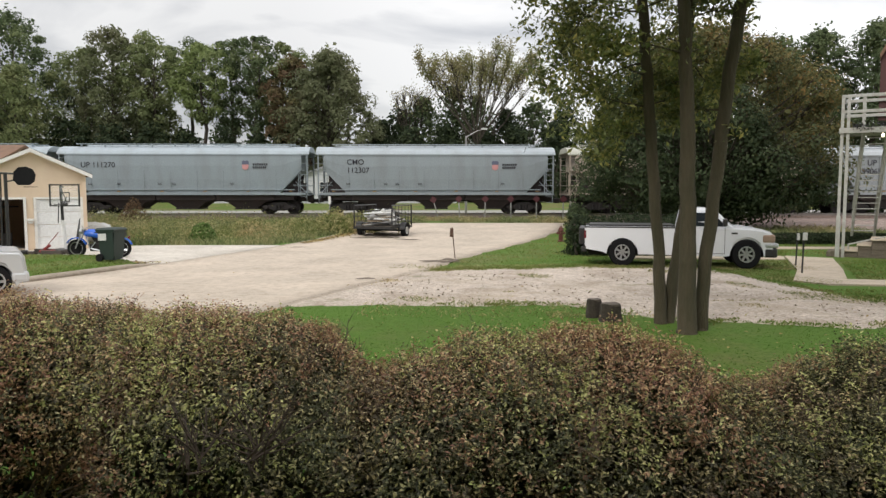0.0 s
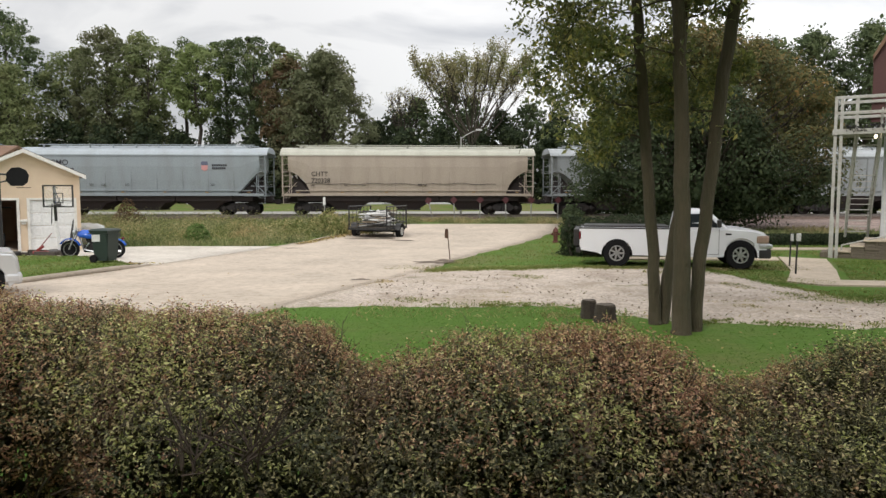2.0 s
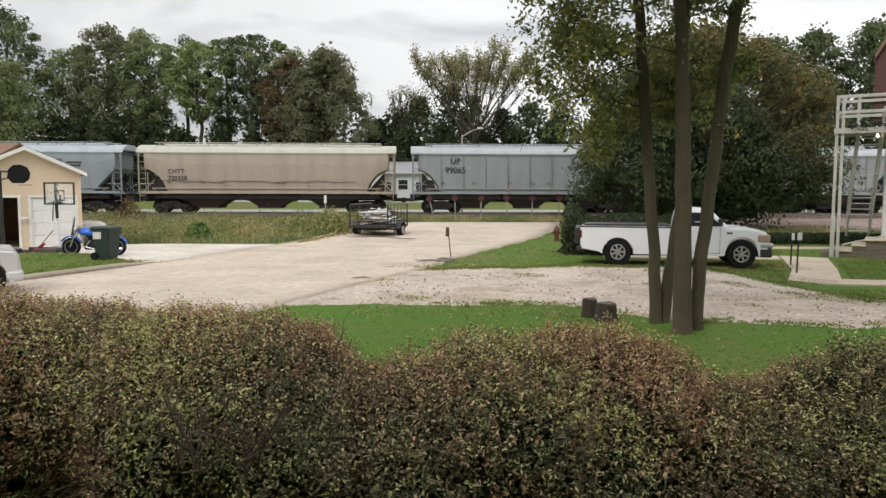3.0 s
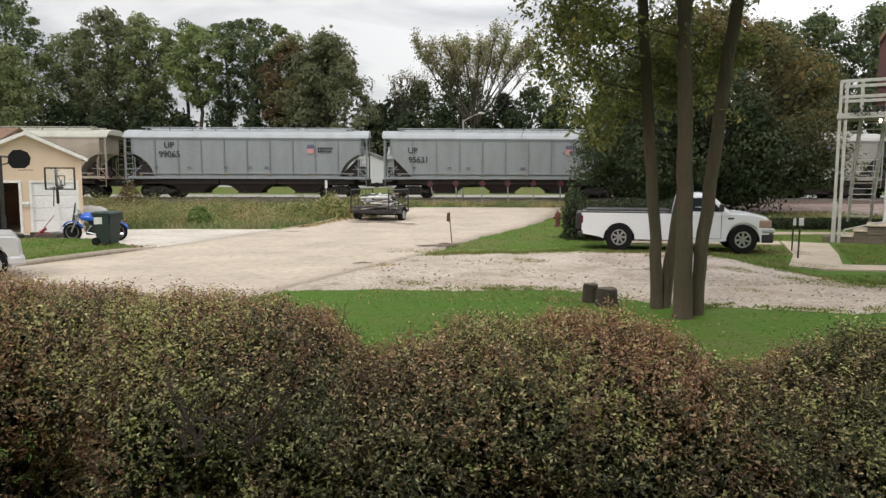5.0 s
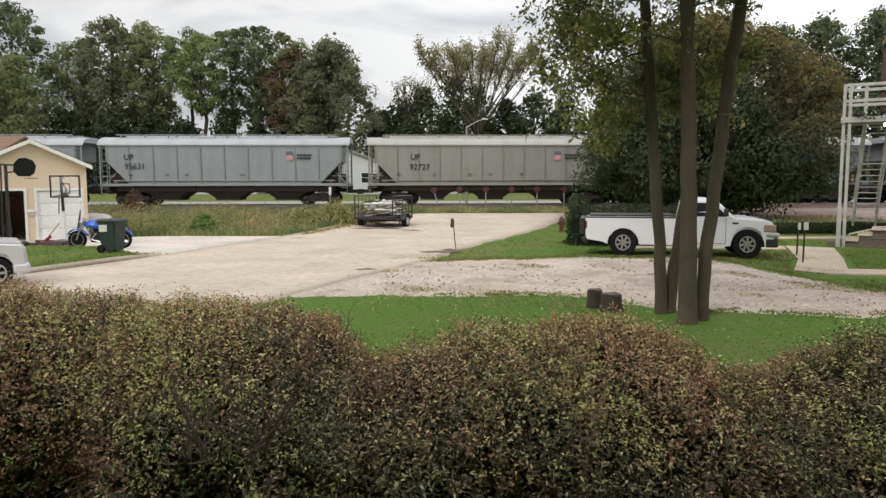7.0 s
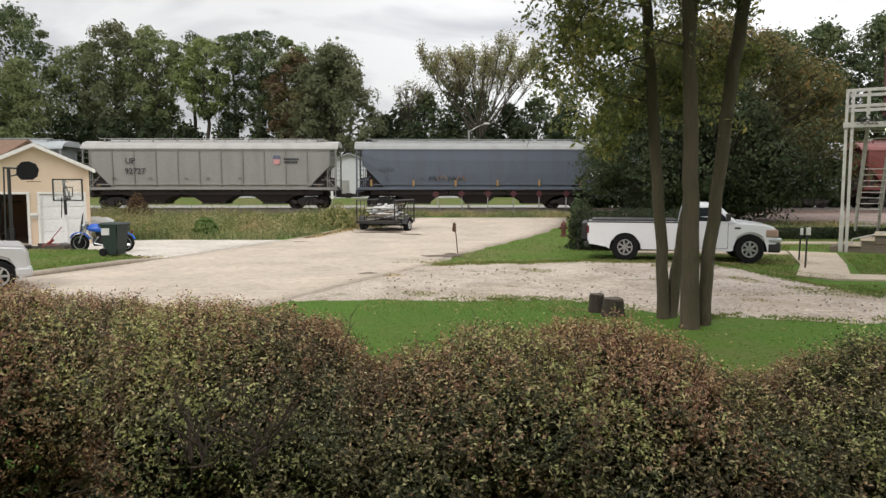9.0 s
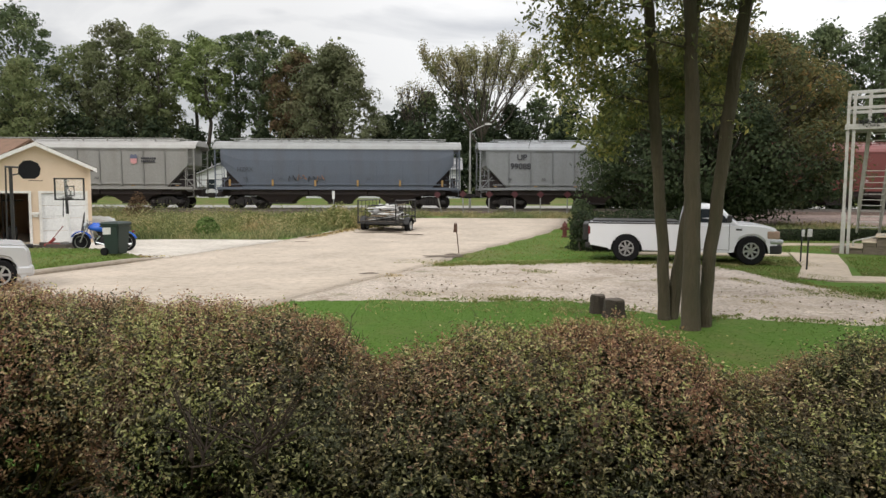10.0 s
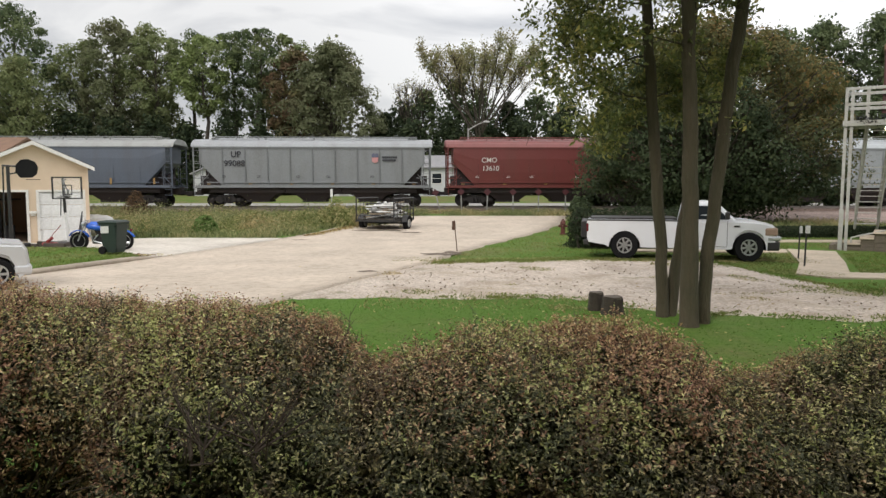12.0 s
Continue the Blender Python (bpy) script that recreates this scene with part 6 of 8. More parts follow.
GREY_A, GREY_B, GREY_C = (0.36, 0.42, 0.46), (0.37, 0.40, 0.42), (0.375, 0.405, 0.42)
hopper_car(-42.9, 16.7, "grey_a", GREY_A, "blue-grey covered hopper car with smooth curved sides")
hopper_car(-25.4, 16.3, "grey_a", GREY_A, "blue-grey covered hopper car with smooth sides, shield badge and black number", "UP 111270")
hopper_car(-8.45, 15.9, "grey_b", (0.37, 0.42, 0.455), "blue-grey covered hopper car with smooth sides and a shield badge", "CMO", "112307", tags=((1.95, 1.95), 3.32, 2.78, 0.50))
hopper_car(8.5, 16.9, "tan", (0.55, 0.465, 0.385), "tan covered hopper car with a wavy scrape along its side", "CHTT", "720328", badge=False, ink=(0.05, 0.04, 0.035), tags=((1.95, 1.95), 2.62, 2.18, 0.42), streak=True, arched=True)
hopper_car(26.6, 15.9, "grey_c", GREY_B, "grey ribbed covered hopper car with shield badge and black number", "UP", "99065", 9, tags=((2.55, 2.2), 3.32, 2.72, 0.56), arched=True)
hopper_car(43.6, 16.35, "grey_d", GREY_C, "weathered grey covered hopper car with shield badge and black number", "UP", "95631", 9, tags=((1.6, 1.65), 3.02, 2.42, 0.54))
hopper_car(61.3, 16.7, "grey_e", (0.385, 0.375, 0.355), "dusty grey ribbed covered hopper car with black number", "UP", "92727", 10, tags=((2.8, 2.75), 3.02, 2.35, 0.54))
hopper_car(79.3, 16.35, "slate", (0.145, 0.17, 0.22), "dark slate covered hopper car with a pale roof", "HZRX", "", badge=False, roofcol=(0.42, 0.43, 0.42), ink=(0.07, 0.08, 0.10), tags=((1.5, 1.5), 2.5, 2.1, 0.4))
hopper_car(97.0, 15.8, "grey_f", (0.315, 0.33, 0.345), "grey ribbed covered hopper car with shield badge and black number", "UP", "99088", 9, tags=((2.5, 2.05), 3.32, 2.72, 0.56))
hopper_car(113.9, 16.2, "red", (0.20, 0.045, 0.04), "oxide-red covered hopper car with white lettering", "CMO", "13610", badge=False, ink=(0.62, 0.58, 0.55), tags=((2.3, 2.35), 3.0, 2.45, 0.46))
hopper_car(131.0, 16.4, "grey_d", GREY_C, "weathered grey covered hopper car", "", "", 9, badge=False)

# ---- garage, house and what stands before them ----
M_BLUE = worn("blue_motorcycle_paint", (0.03, 0.12, 0.55), (0.02, 0.05, 0.2), 0.2, amount=0.1, bump=0.0)
M_BINGREEN = worn("dark_green_plastic", (0.018, 0.034, 0.028), (0.05, 0.05, 0.045), 0.5, amount=0.25)
M_STICKER = worn("white_sticker", (0.62, 0.62, 0.60), amount=0.2)
M_RED = worn("red_paint", (0.24, 0.03, 0.028), (0.15, 0.03, 0.02), 0.45, amount=0.3)
M_HYD = worn("rusty_red_hydrant_paint", (0.11, 0.028, 0.02), (0.08, 0.04, 0.03), 0.6, scale=6, amount=0.6)
M_SILVER = worn("silver_car_paint", (0.60, 0.61, 0.63), (0.4, 0.4, 0.4), 0.25, 0.25, amount=0.1, bump=0.0)
M_WOODDARK = worn("weathered_dark_wood", (0.06, 0.05, 0.04), rough=0.9, stretch=(1, 8, 8))
M_WOODTAN = worn("weathered_tan_wood", (0.30, 0.24, 0.17), rough=0.85, stretch=(1, 8, 8))
M_STUMP = worn("stump_bark", (0.05, 0.04, 0.03), (0.03, 0.025, 0.02), 0.95, scale=5, bump=0.9, stretch=(3, 3, 0.6), bdist=0.03)
M_STUMPTOP = worn("cut_wood_top", (0.11, 0.09, 0.07), (0.07, 0.055, 0.045), 0.9, scale=4)
M_STONE = worn("tan_split_block", (0.155, 0.128, 0.097), (0.11, 0.09, 0.07), 0.9, scale=4, grain=22, amount=0.6, bump=0.6)
M_BROWNRED = worn("dark_red_trim_paint", (0.075, 0.024, 0.022), (0.05, 0.02, 0.018), 0.55, amount=0.4)
M_HOUSEW = worn("white_house_siding", (0.52, 0.53, 0.54), (0.4, 0.4, 0.4), 0.6, amount=0.2)
M_ROOFGREY = worn("grey_shingles", (0.33, 0.33, 0.34), (0.2, 0.2, 0.2), 0.9, scale=2, grain=20)
M_GREYMETAL = worn("galvanised_steel", (0.36, 0.36, 0.35), (0.2, 0.16, 0.12), 0.5, 0.6)
M_SIGNRED = worn("red_marker_sheet", (0.075, 0.017, 0.022), (0.08, 0.03, 0.03), 0.5, amount=0.3)
M_TAIL = worn("red_lens", (0.13, 0.012, 0.02), rough=0.2, amount=0.1)
M_HEADLAMP = worn("headlamp_lens", (0.36, 0.25, 0.19), rough=0.15, amount=0.1)


def glow_mat(name, col, strength):
    m, nt, b = mat_base(name, 0.4)
    b.inputs["Emission Color"].default_value = (*col, 1)
    b.inputs["Emission Strength"].default_value = strength
    return m


M_BULB = glow_mat("lit_bulb", (1.0, 0.86, 0.62), 6.0)


def clear_mat():
    m, nt, b = mat_base("clear_acrylic", 0.08, 0.0, 0.5)
    b.inputs["Base Color"].default_value = (0.9, 0.92, 0.92, 1)
    tr = nt.nodes.new("ShaderNodeBsdfTransparent")
    mx = nt.nodes.new("ShaderNodeMixShader")
    mx.inputs["Fac"].default_value = 0.86
    nt.links.new(b.outputs[0], mx.inputs[1])
    nt.links.new(tr.outputs[0], mx.inputs[2])
    nt.links.new(mx.outputs[0], nt.nodes["Material Output"].inputs["Surface"])
    return m


M_ACRYL = clear_mat()


def build_garage():
    g = thing("garage", (-14.88, 25.75, 0.03), "tan vinyl-sided two-door garage with white trim, one door open", "garage", turn=28)
    X0, X1, ZE = -1.74, 1.74, 2.83
    rise = 0.47
    rz = lambda x: ZE + (X1 + 0.02 - abs(x)) * rise
    # front wall in pieces round the two openings
    doors = [(-1.60, -0.26), (0.09, 1.58)]
    DZ = 1.85
    bm = bmesh.new()
    plate(bm, [(X0, DZ), (X1, DZ), (X1, ZE), (0, rz(0) - 0.03), (X0, ZE)], 0.14, "y", 0)
    for a, b in ((X0, -1.60), (-0.26, 0.09), (1.58, X1)):
        plate(bm, [(a, 0), (b, 0), (b, DZ), (a, DZ)], 0.14, "y", 0)
    part("front_wall", bm, M_SIDING, g)
    # lapped siding boards on the front
    for k in range(26):
        z = 0.06 + 0.14 * k
        half = X1 if z + 0.14 < ZE else (rz(0) - z - 0.17) / rise
        if half < 0.1:
            continue
        spans = [(-half, half)] if z > DZ else [(-0.19, 0.02), (1.66, X1)]
        for a, b in spans:
            if b - a < 0.05:
                continue
            bm = bmesh.new()
            vs = [bm.verts.new(c) for c in ((a, -0.009, z), (b, -0.009, z), (b, -0.004, z + 0.138), (a, -0.004, z + 0.138), (a, 0.0, z), (b, 0.0, z))]
            bm.faces.new(vs[:4]), bm.faces.new((vs[0], vs[4], vs[5], vs[1]))
            part("siding_board", bm, M_SIDING, g)
    bm = bmesh.new()
    for s in (-1, 1):
        box(bm, X1 - 0.08 if s > 0 else X0, X1 if s > 0 else X0 + 0.08, 0.145, 6.6, 0, ZE)
    box(bm, X0, X1, 6.46, 6.6, 0, ZE)
    part("side_wall", bm, M_SIDING, g)
    bm = bmesh.new()
    box(bm, X1 - 0.11, X1 + 0.015, -0.045, 0.10, 0, ZE - 0.02)
    part("corner_trim", bm, M_SIDING, g)
    # roof planes with shingle courses
    for s in (-1, 1):
        bm = bmesh.new()
        for k in range(10):
            a, b = 0.195 * k, 0.195 * k + 0.225
            za, zb_ = rz(0) + 0.03 - a * rise, rz(0) + 0.03 - b * rise
            vs = [bm.verts.new(c) for c in ((s * a, -0.28, za), (s * b, -0.28, zb_ + 0.022), (s * b, 6.8, zb_ + 0.022), (s * a, 6.8, za), (s * b, -0.28, zb_), (s * b, 6.8, zb_))]
            bm.faces.new(vs[:4]), bm.faces.new((vs[1], vs[4], vs[5], vs[2]))
        part("roof_slope", bm, M_SHINGLE, g)
        bm = bmesh.new()
        e = 1.97
        plate(bm, [(0, rz(0) - 0.11), (0, rz(0) + 0.028), (s * e, rz(0) + 0.028 - e * rise), (s * e, rz(0) - 0.11 - e * rise)], 0.03, "y", -0.30)
        plate(bm, [(0, rz(0) - 0.10), (0, rz(0) - 0.07), (s * e, rz(0) - 0.07 - e * rise), (s * e, rz(0) - 0.10 - e * rise)], 0.27, "y", -0.27)
        part("rake_board", bm, M_TRIM, g, "white painted rake board")
    # closed sectional door
    a, b = doors[1]
    door = None
    for k in range(4):
        z = 0.02 + k * 0.456
        bm = bmesh.new()
        box(bm, a + 0.02, b - 0.02, 0.02, 0.07, z, z + 0.446, 0.012)
        for j in range(4):
            w = (b - a - 0.2) / 4
            x = a + 0.1 + j * w
            box(bm, x + 0.04, x + w - 0.04, 0.008, 0.03, z + 0.09, z + 0.37, 0.01)
        if door is None:
            door = part("garage_door", bm, M_WHITE, g, "closed white sectional door")
        else:
            part("door_panel", bm, M_WHITE, door)
    for a, b in doors:
        bm = bmesh.new()
        for x in (a - 0.06, b - 0.03):
            box(bm, x, x + 0.09, -0.035, 0.13, 0, DZ + 0.04)
        box(bm, a - 0.06, b + 0.06, -0.034, 0.13, DZ, DZ + 0.08)
        part("door_frame", bm, M_TRIM, g, "white door casing")
    # dark inside of the open bay: floor, shelf and stored boxes
    bm = bmesh.new()
    box(bm, X0 + 0.085, X1 - 0.085, 0.15, 6.4, -0.05, 0.03)
    part("floor", bm, M_WALK, g)
    bm = bmesh.new()
    box(bm, -1.2, -1.16, 0.9, 0.94, 0.03, 1.85)
    box(bm, -1.2, -0.5, 0.9, 1.3, 1.55, 1.6)
    box(bm, -1.05, -0.75, 0.95, 1.25, 0.03, 0.6)
    part("shelf", bm, M_DARK, g)
    bm = bmesh.new()
    box(bm, -0.20, 0.03, -0.16, -0.03, 1.06, 1.16, 0.02)
    box(bm, -0.17, 0.0, -0.10, -0.028, 0.98, 1.05, 0.01)
    part("wall_lamp", bm, M_TRIM, g, "white wall lantern")


def build_left_house():
    h = thing("house", (-27.2, 34.0, 0.1), "low house with a brown shingle roof beyond the garage", "house")
    bm = bmesh.new()
    box(bm, -7.0, 7.0, -3.6, 3.6, -0.2, 2.75)
    plate(bm, [(-3.6, 2.75), (3.6, 2.75), (0, 4.1)], 13.96, "x", -6.98)
    part("wall", bm, M_SIDING, h)
    bm = bmesh.new()
    for s in (-1, 1):
        plate(bm, [(0, 4.28), (s * 4.1, 2.70), (s * 4.1, 2.60), (0, 4.16)], 14.7, "x", -7.35)
    part("roof", bm, M_SHINGLE, h)
    for x in (-4.5, 0.5, 4.5):
        w = part("window", *_window_bm(x, 1.0, 1.2, 1.1, -3.6), h)
        bm = bmesh.new()
        box(bm, x + 0.05, x + 1.15, -3.63, -3.62, 1.05, 2.05)
        part("pane", bm, M_GLASS, w)


def _window_bm(x, z, w, hgt, y, mat=None):
    bm = bmesh.new()
    for a, b, c, d in ((x, x + w, z, z + 0.05), (x, x + w, z + hgt - 0.05, z + hgt), (x, x + 0.05, z + 0.05, z + hgt - 0.05), (x + w - 0.05, x + w, z + 0.05, z + hgt - 0.05), (x + 0.05, x + w - 0.05, z + hgt / 2 - 0.02, z + hgt / 2 + 0.02)):
        box(bm, a, b, y - 0.04, y, c, d)
    return bm, mat or M_TRIM


def hoop_clear():
    h = thing("basketball_hoop", (-13.15, 24.4, 0.035), "basketball hoop with a clear backboard on a white pole", "basketball hoop", "basketball hoops")
    bm = bmesh.new()
    box(bm, -0.45, 0.35, -0.1, 0.7, 0, 0.14, 0.04)
    part("base", bm, M_BLACK, h)
    bm = bmesh.new()
    rod(bm, (0.02, 0.25, 0.1), (0.0, 0.12, 1.15), 0.055, n=10)
    part("pole", bm, M_WHITE, h)
    bm = bmesh.new()
    rod(bm, (0.0, 0.12, 1.1), (-0.02, 0.10, 2.38), 0.05, n=8)
    rod(bm, (-0.16, 0.12, 1.05), (-0.08, 0.05, 1.75), 0.018, n=6)
    rod(bm, (-0.02, 0.1, 1.5), (0.28, -0.1, 1.95), 0.02, n=6)
    rod(bm, (-0.02, 0.1, 2.3), (0.28, -0.1, 1.75), 0.02, n=6)
    rod(bm, (-0.02, 0.1, 2.3), (0.20, -0.1, 2.28), 0.02, n=6)
    part("bracket", bm, M_BLACK, h)
    x0, x1, z0, z1 = -0.30, 0.74, 1.62, 2.38
    bm = bmesh.new()
    for a, b, c, d in ((x0, x1, z0, z0 + 0.045), (x0, x1, z1 - 0.045, z1), (x0, x0 + 0.045, z0 + 0.045, z1 - 0.045), (x1 - 0.045, x1, z0 + 0.045, z1 - 0.045)):
        box(bm, a, b, -0.13, -0.09, c, d)
    fr = part("backboard_frame", bm, M_BLACK, h)
    bm = bmesh.new()
    box(bm, x0 + 0.045, x1 - 0.045, -0.115, -0.105, z0 + 0.045, z1 - 0.045)
    part("backboard", bm, M_ACRYL, h, "clear acrylic board")
    bm = bmesh.new()
    for a, b, c, d in ((0.06, 0.40, 1.76, 1.79), (0.06, 0.40, 2.08, 2.11), (0.06, 0.09, 1.79, 2.08), (0.37, 0.40, 1.79, 2.08)):
        box(bm, a, b, -0.122, -0.116, c, d)
    part("target_square", bm, M_BLACK, h)
    bm = bmesh.new()
    pts = [(0.24 + 0.22 * math.cos(k * math.tau / 20), -0.36 + 0.22 * math.sin(k * math.tau / 20), 1.70) for k in range(21)]
    tube(bm, pts, 0.012, 6)
    box(bm, 0.16, 0.32, -0.16, -0.13, 1.66, 1.74)
    part("rim", bm, M_BLACK, h)


def hoop_dark():
    h = thing("basketball_hoop", (-14.50, 23.6, 0.035), "basketball hoop with a black fan backboard on a dark pole", "basketball hoop", "basketball hoops")
    bm = bmesh.new()
    box(bm, -0.5, 0.4, -0.35, 0.45, 0, 0.15, 0.04)
    part("base", bm, M_BLACK, h)
    bm = bmesh.new()
    rod(bm, (0.0, 0, 0.1), (0.0, 0, 2.75), 0.055, n=8)
    rod(bm, (-0.22, 0, 0.1), (-0.16, 0, 2.75), 0.025, n=6)
    part("pole", bm, M_BLACK, h)
    bm = bmesh.new()
    rod(bm, (-0.18, 0, 2.74), (0.62, 0.0, 2.70), 0.035, n=6)
    rod(bm, (0.0, 0, 2.45), (0.55, 0.0, 2.56), 0.025, n=6)
    part("arm", bm, M_BLACK, h)
    bm = bmesh.new()
    out = [(0.30, 2.52), (0.34, 2.78), (0.50, 2.93), (0.74, 2.95), (0.96, 2.86), (1.05, 2.68), (1.0, 2.46), (0.84, 2.34), (0.46, 2.34)]
    plate(bm, out, 0.04, "y", -0.1)
    part("backboard", bm, M_RUBBER, h, "black fan-shaped board")
    bm = bmesh.new()
    tube(bm, [(1.0 + 0.2 * math.cos(k * math.tau / 18), -0.3 + 0.2 * math.sin(k * math.tau / 18), 2.28) for k in range(19)], 0.012, 6)
    part("rim", bm, M_RUST, h)


def build_bin():
    b = thing("wheeled_bin", (-9.72, 20.75, 0.12), "dark green wheeled rubbish bin with a white sticker", "rubbish bin", turn=-10)
    bm = bmesh.new()
    loft(bm, [[(-x, -y, z), (x, -y, z), (x, y, z), (-x, y, z)] for x, y, z in ((0.21, 0.22, 0.06), (0.225, 0.24, 0.3), (0.265, 0.29, 0.86), (0.28, 0.305, 0.87), (0.28, 0.305, 0.91))])
    bmesh.ops.bevel(bm, geom=[e for e in bm.edges if abs(e.verts[0].co.z - e.verts[1].co.z) > 0.1], offset=0.04, segments=2, affect="EDGES")
    part("body", bm, M_BINGREEN, b)
    bm = bmesh.new()
    loft(bm, [[(-x, -y, z), (x, -y, z), (x, y, z), (-x, y, z)] for x, y, z in ((0.295, 0.32, 0.905), (0.305, 0.33, 0.94), (0.26, 0.28, 0.985), (0.10, 0.12, 1.0))])
    part("lid", bm, M_BINGREEN, b)
    bm = bmesh.new()
    rod(bm, (-0.34, -0.27, 0.86), (-0.34, 0.27, 0.86), 0.018, n=8)
    for y in (-0.24, 0.24):
        rod(bm, (-0.34, y, 0.86), (-0.26, y, 0.84), 0.018, n=6)
    part("handle", bm, M_BINGREEN, b)
    for y in (-0.26, 0.26):
        bm = bmesh.new()
        lathe(bm, [(0.03, -0.035), (0.11, -0.035), (0.12, -0.02), (0.12, 0.02), (0.11, 0.035), (0.03, 0.035)], 16, "y", (-0.22, y, 0.12))
        part("wheel", bm, M_RUBBER, b)
    bm = bmesh.new()
    plate(bm, [(-0.23, 0.62), (0.03, 0.63), (0.03, 0.83), (-0.23, 0.82)], -0.004, "y", -0.292)
    part("sticker", bm, M_STICKER, b, "white sticker")


def wheel_bm(r, w, n=28, inner=0.62):
    bm = bmesh.new()
    lathe(bm, [(r * inner, -w / 2), (r * 0.93, -w / 2), (r, -w * 0.32), (r, w * 0.32), (r * 0.93, w / 2), (r * inner, w / 2), (r * inner, -w / 2 + 0.001)], n, "y", caps=False)
    lathe(bm, [(0.01, -w * 0.12), (r * inner, -w * 0.12), (r * inner, w * 0.12), (0.01, w * 0.12)], n, "y")
    return bm


def rim_bm(r, w, spokes=5, dish=0.03):
    bm = bmesh.new()
    lathe(bm, [(r, -w / 2), (r, w / 2), (r * 0.86, w / 2), (r * 0.84, dish * 0.2), (r * 0.84, -dish * 0.2), (r * 0.86, -w / 2), (r, -w / 2 - 0.001)], 24, "y", caps=False)
    lathe(bm, [(r * 0.26, -w / 2 + dish), (r * 0.26, w / 2 - dish)], 14, "y")
    for k in range(spokes):
        m = Matrix.Rotation(k * math.tau / spokes, 4, "Y")
        box(bm, r * 0.2, r * 0.90, -w / 2 + dish, w / 2 - dish, -r * 0.12, r * 0.12, turn=m)
    return bm


def build_motorcycle():
    m = thing("motorcycle", (-11.18, 23.0, 0.035), "blue cruiser motorcycle parked on the drive", "motorcycle", turn=3)
    WB, R = 0.72, 0.29
    for x in (-WB, WB):
        w = part("wheel", wheel_bm(R, 0.12, 24, 0.74), M_RUBBER, m)
        w.matrix_basis = pose(x, 0, R)
        r = part("rim", rim_bm(R * 0.75, 0.06, 9, 0.022), M_GREYMETAL, w)
    bm = bmesh.new()
    loft(bm, [[(x, -w, z - h), (x, w, z - h), (x, w * 1.1, z), (x, 0, z + h), (x, -w * 1.1, z)] for x, w, z, h in ((-0.46, 0.06, 0.78, 0.06), (-0.32, 0.14, 0.80, 0.12), (-0.06, 0.17, 0.78, 0.14), (0.20, 0.10, 0.72, 0.08))])
    part("fuel_tank", bm, M_BLUE, m, "bright blue fuel tank", True)
    for c, a0, a1 in ((-WB, 20, 150), (WB, 20, 165)):
        bm = bmesh.new()
        loops = []
        for k in range(11):
            a = radians(a0 + (a1 - a0) * k / 10)
            loops.append([(c + r * math.cos(a), y, R + r * math.sin(a)) for r, y in ((0.33, -0.075), (0.36, -0.04), (0.36, 0.04), (0.33, 0.075), (0.32, 0))])
        loft(bm, loops)
        part("mudguard", bm, M_BLUE, m, "blue mudguard", True)
    bm = bmesh.new()
    loft(bm, [[(x, -w, z), (x, w, z), (x, w * 0.8, z + h), (x, -w * 0.8, z + h)] for x, w, z, h in ((0.10, 0.08, 0.64, 0.10), (0.3, 0.15, 0.60, 0.10), (0.55, 0.13, 0.62, 0.16), (0.85, 0.09, 0.68, 0.14))])
    part("seat", bm, M_BLACK, m)
    bm = bmesh.new()
    for y in (-0.09, 0.09):
        rod(bm, (-WB, y, R), (-0.46, y, 0.92), 0.025, n=8)
    rod(bm, (-0.36, -0.36, 1.02), (-0.44, -0.1, 0.95), 0.014, n=6)
    rod(bm, (-0.36, 0.36, 1.02), (-0.44, 0.1, 0.95), 0.014, n=6)
    rod(bm, (-0.44, -0.1, 0.95), (-0.44, 0.1, 0.95), 0.014, n=6)
    part("fork", bm, M_GREYMETAL, m)
    bm = bmesh.new()
    lathe(bm, [(0.03, -0.10), (0.08, -0.08), (0.095, 0.0), (0.09, 0.01)], 14, "x", (-0.52, 0, 0.84))
    part("headlight", bm, M_CHROME, m)
    bm = bmesh.new()
    box(bm, -0.26, 0.26, -0.14, 0.14, 0.20, 0.46, 0.04)
    box(bm, 0.12, 0.36, -0.15, 0.15, 0.40, 0.62, 0.03)
    for s, x in ((-1, -0.10), (1, 0.10)):
        rod(bm, (x * 0.3, 0, 0.42), (x * 1.7, 0, 0.68), 0.085, 0.075, 10)
    part("engine", bm, M_BOGIE, m, "grimy dark engine")
    bm = bmesh.new()
    tube(bm, [(-0.05, -0.16, 0.5), (-0.2, -0.18, 0.3), (0.1, -0.19, 0.22), (0.95, -0.19, 0.24)], [0.025, 0.025, 0.03, 0.045], 8)
    rod(bm, (-0.45, 0, 0.8), (-0.28, 0, 0.25), 0.025, n=6)
    rod(bm, (-0.28, 0, 0.25), (WB, 0.1, R), 0.022, n=6)
    part("exhaust", bm, M_CHROME, m)
    bm = bmesh.new()
    box(bm, 0.92, 0.99, -0.06, 0.06, 0.6, 0.68, 0.02)
    part("tail_light", bm, M_TAIL, m)


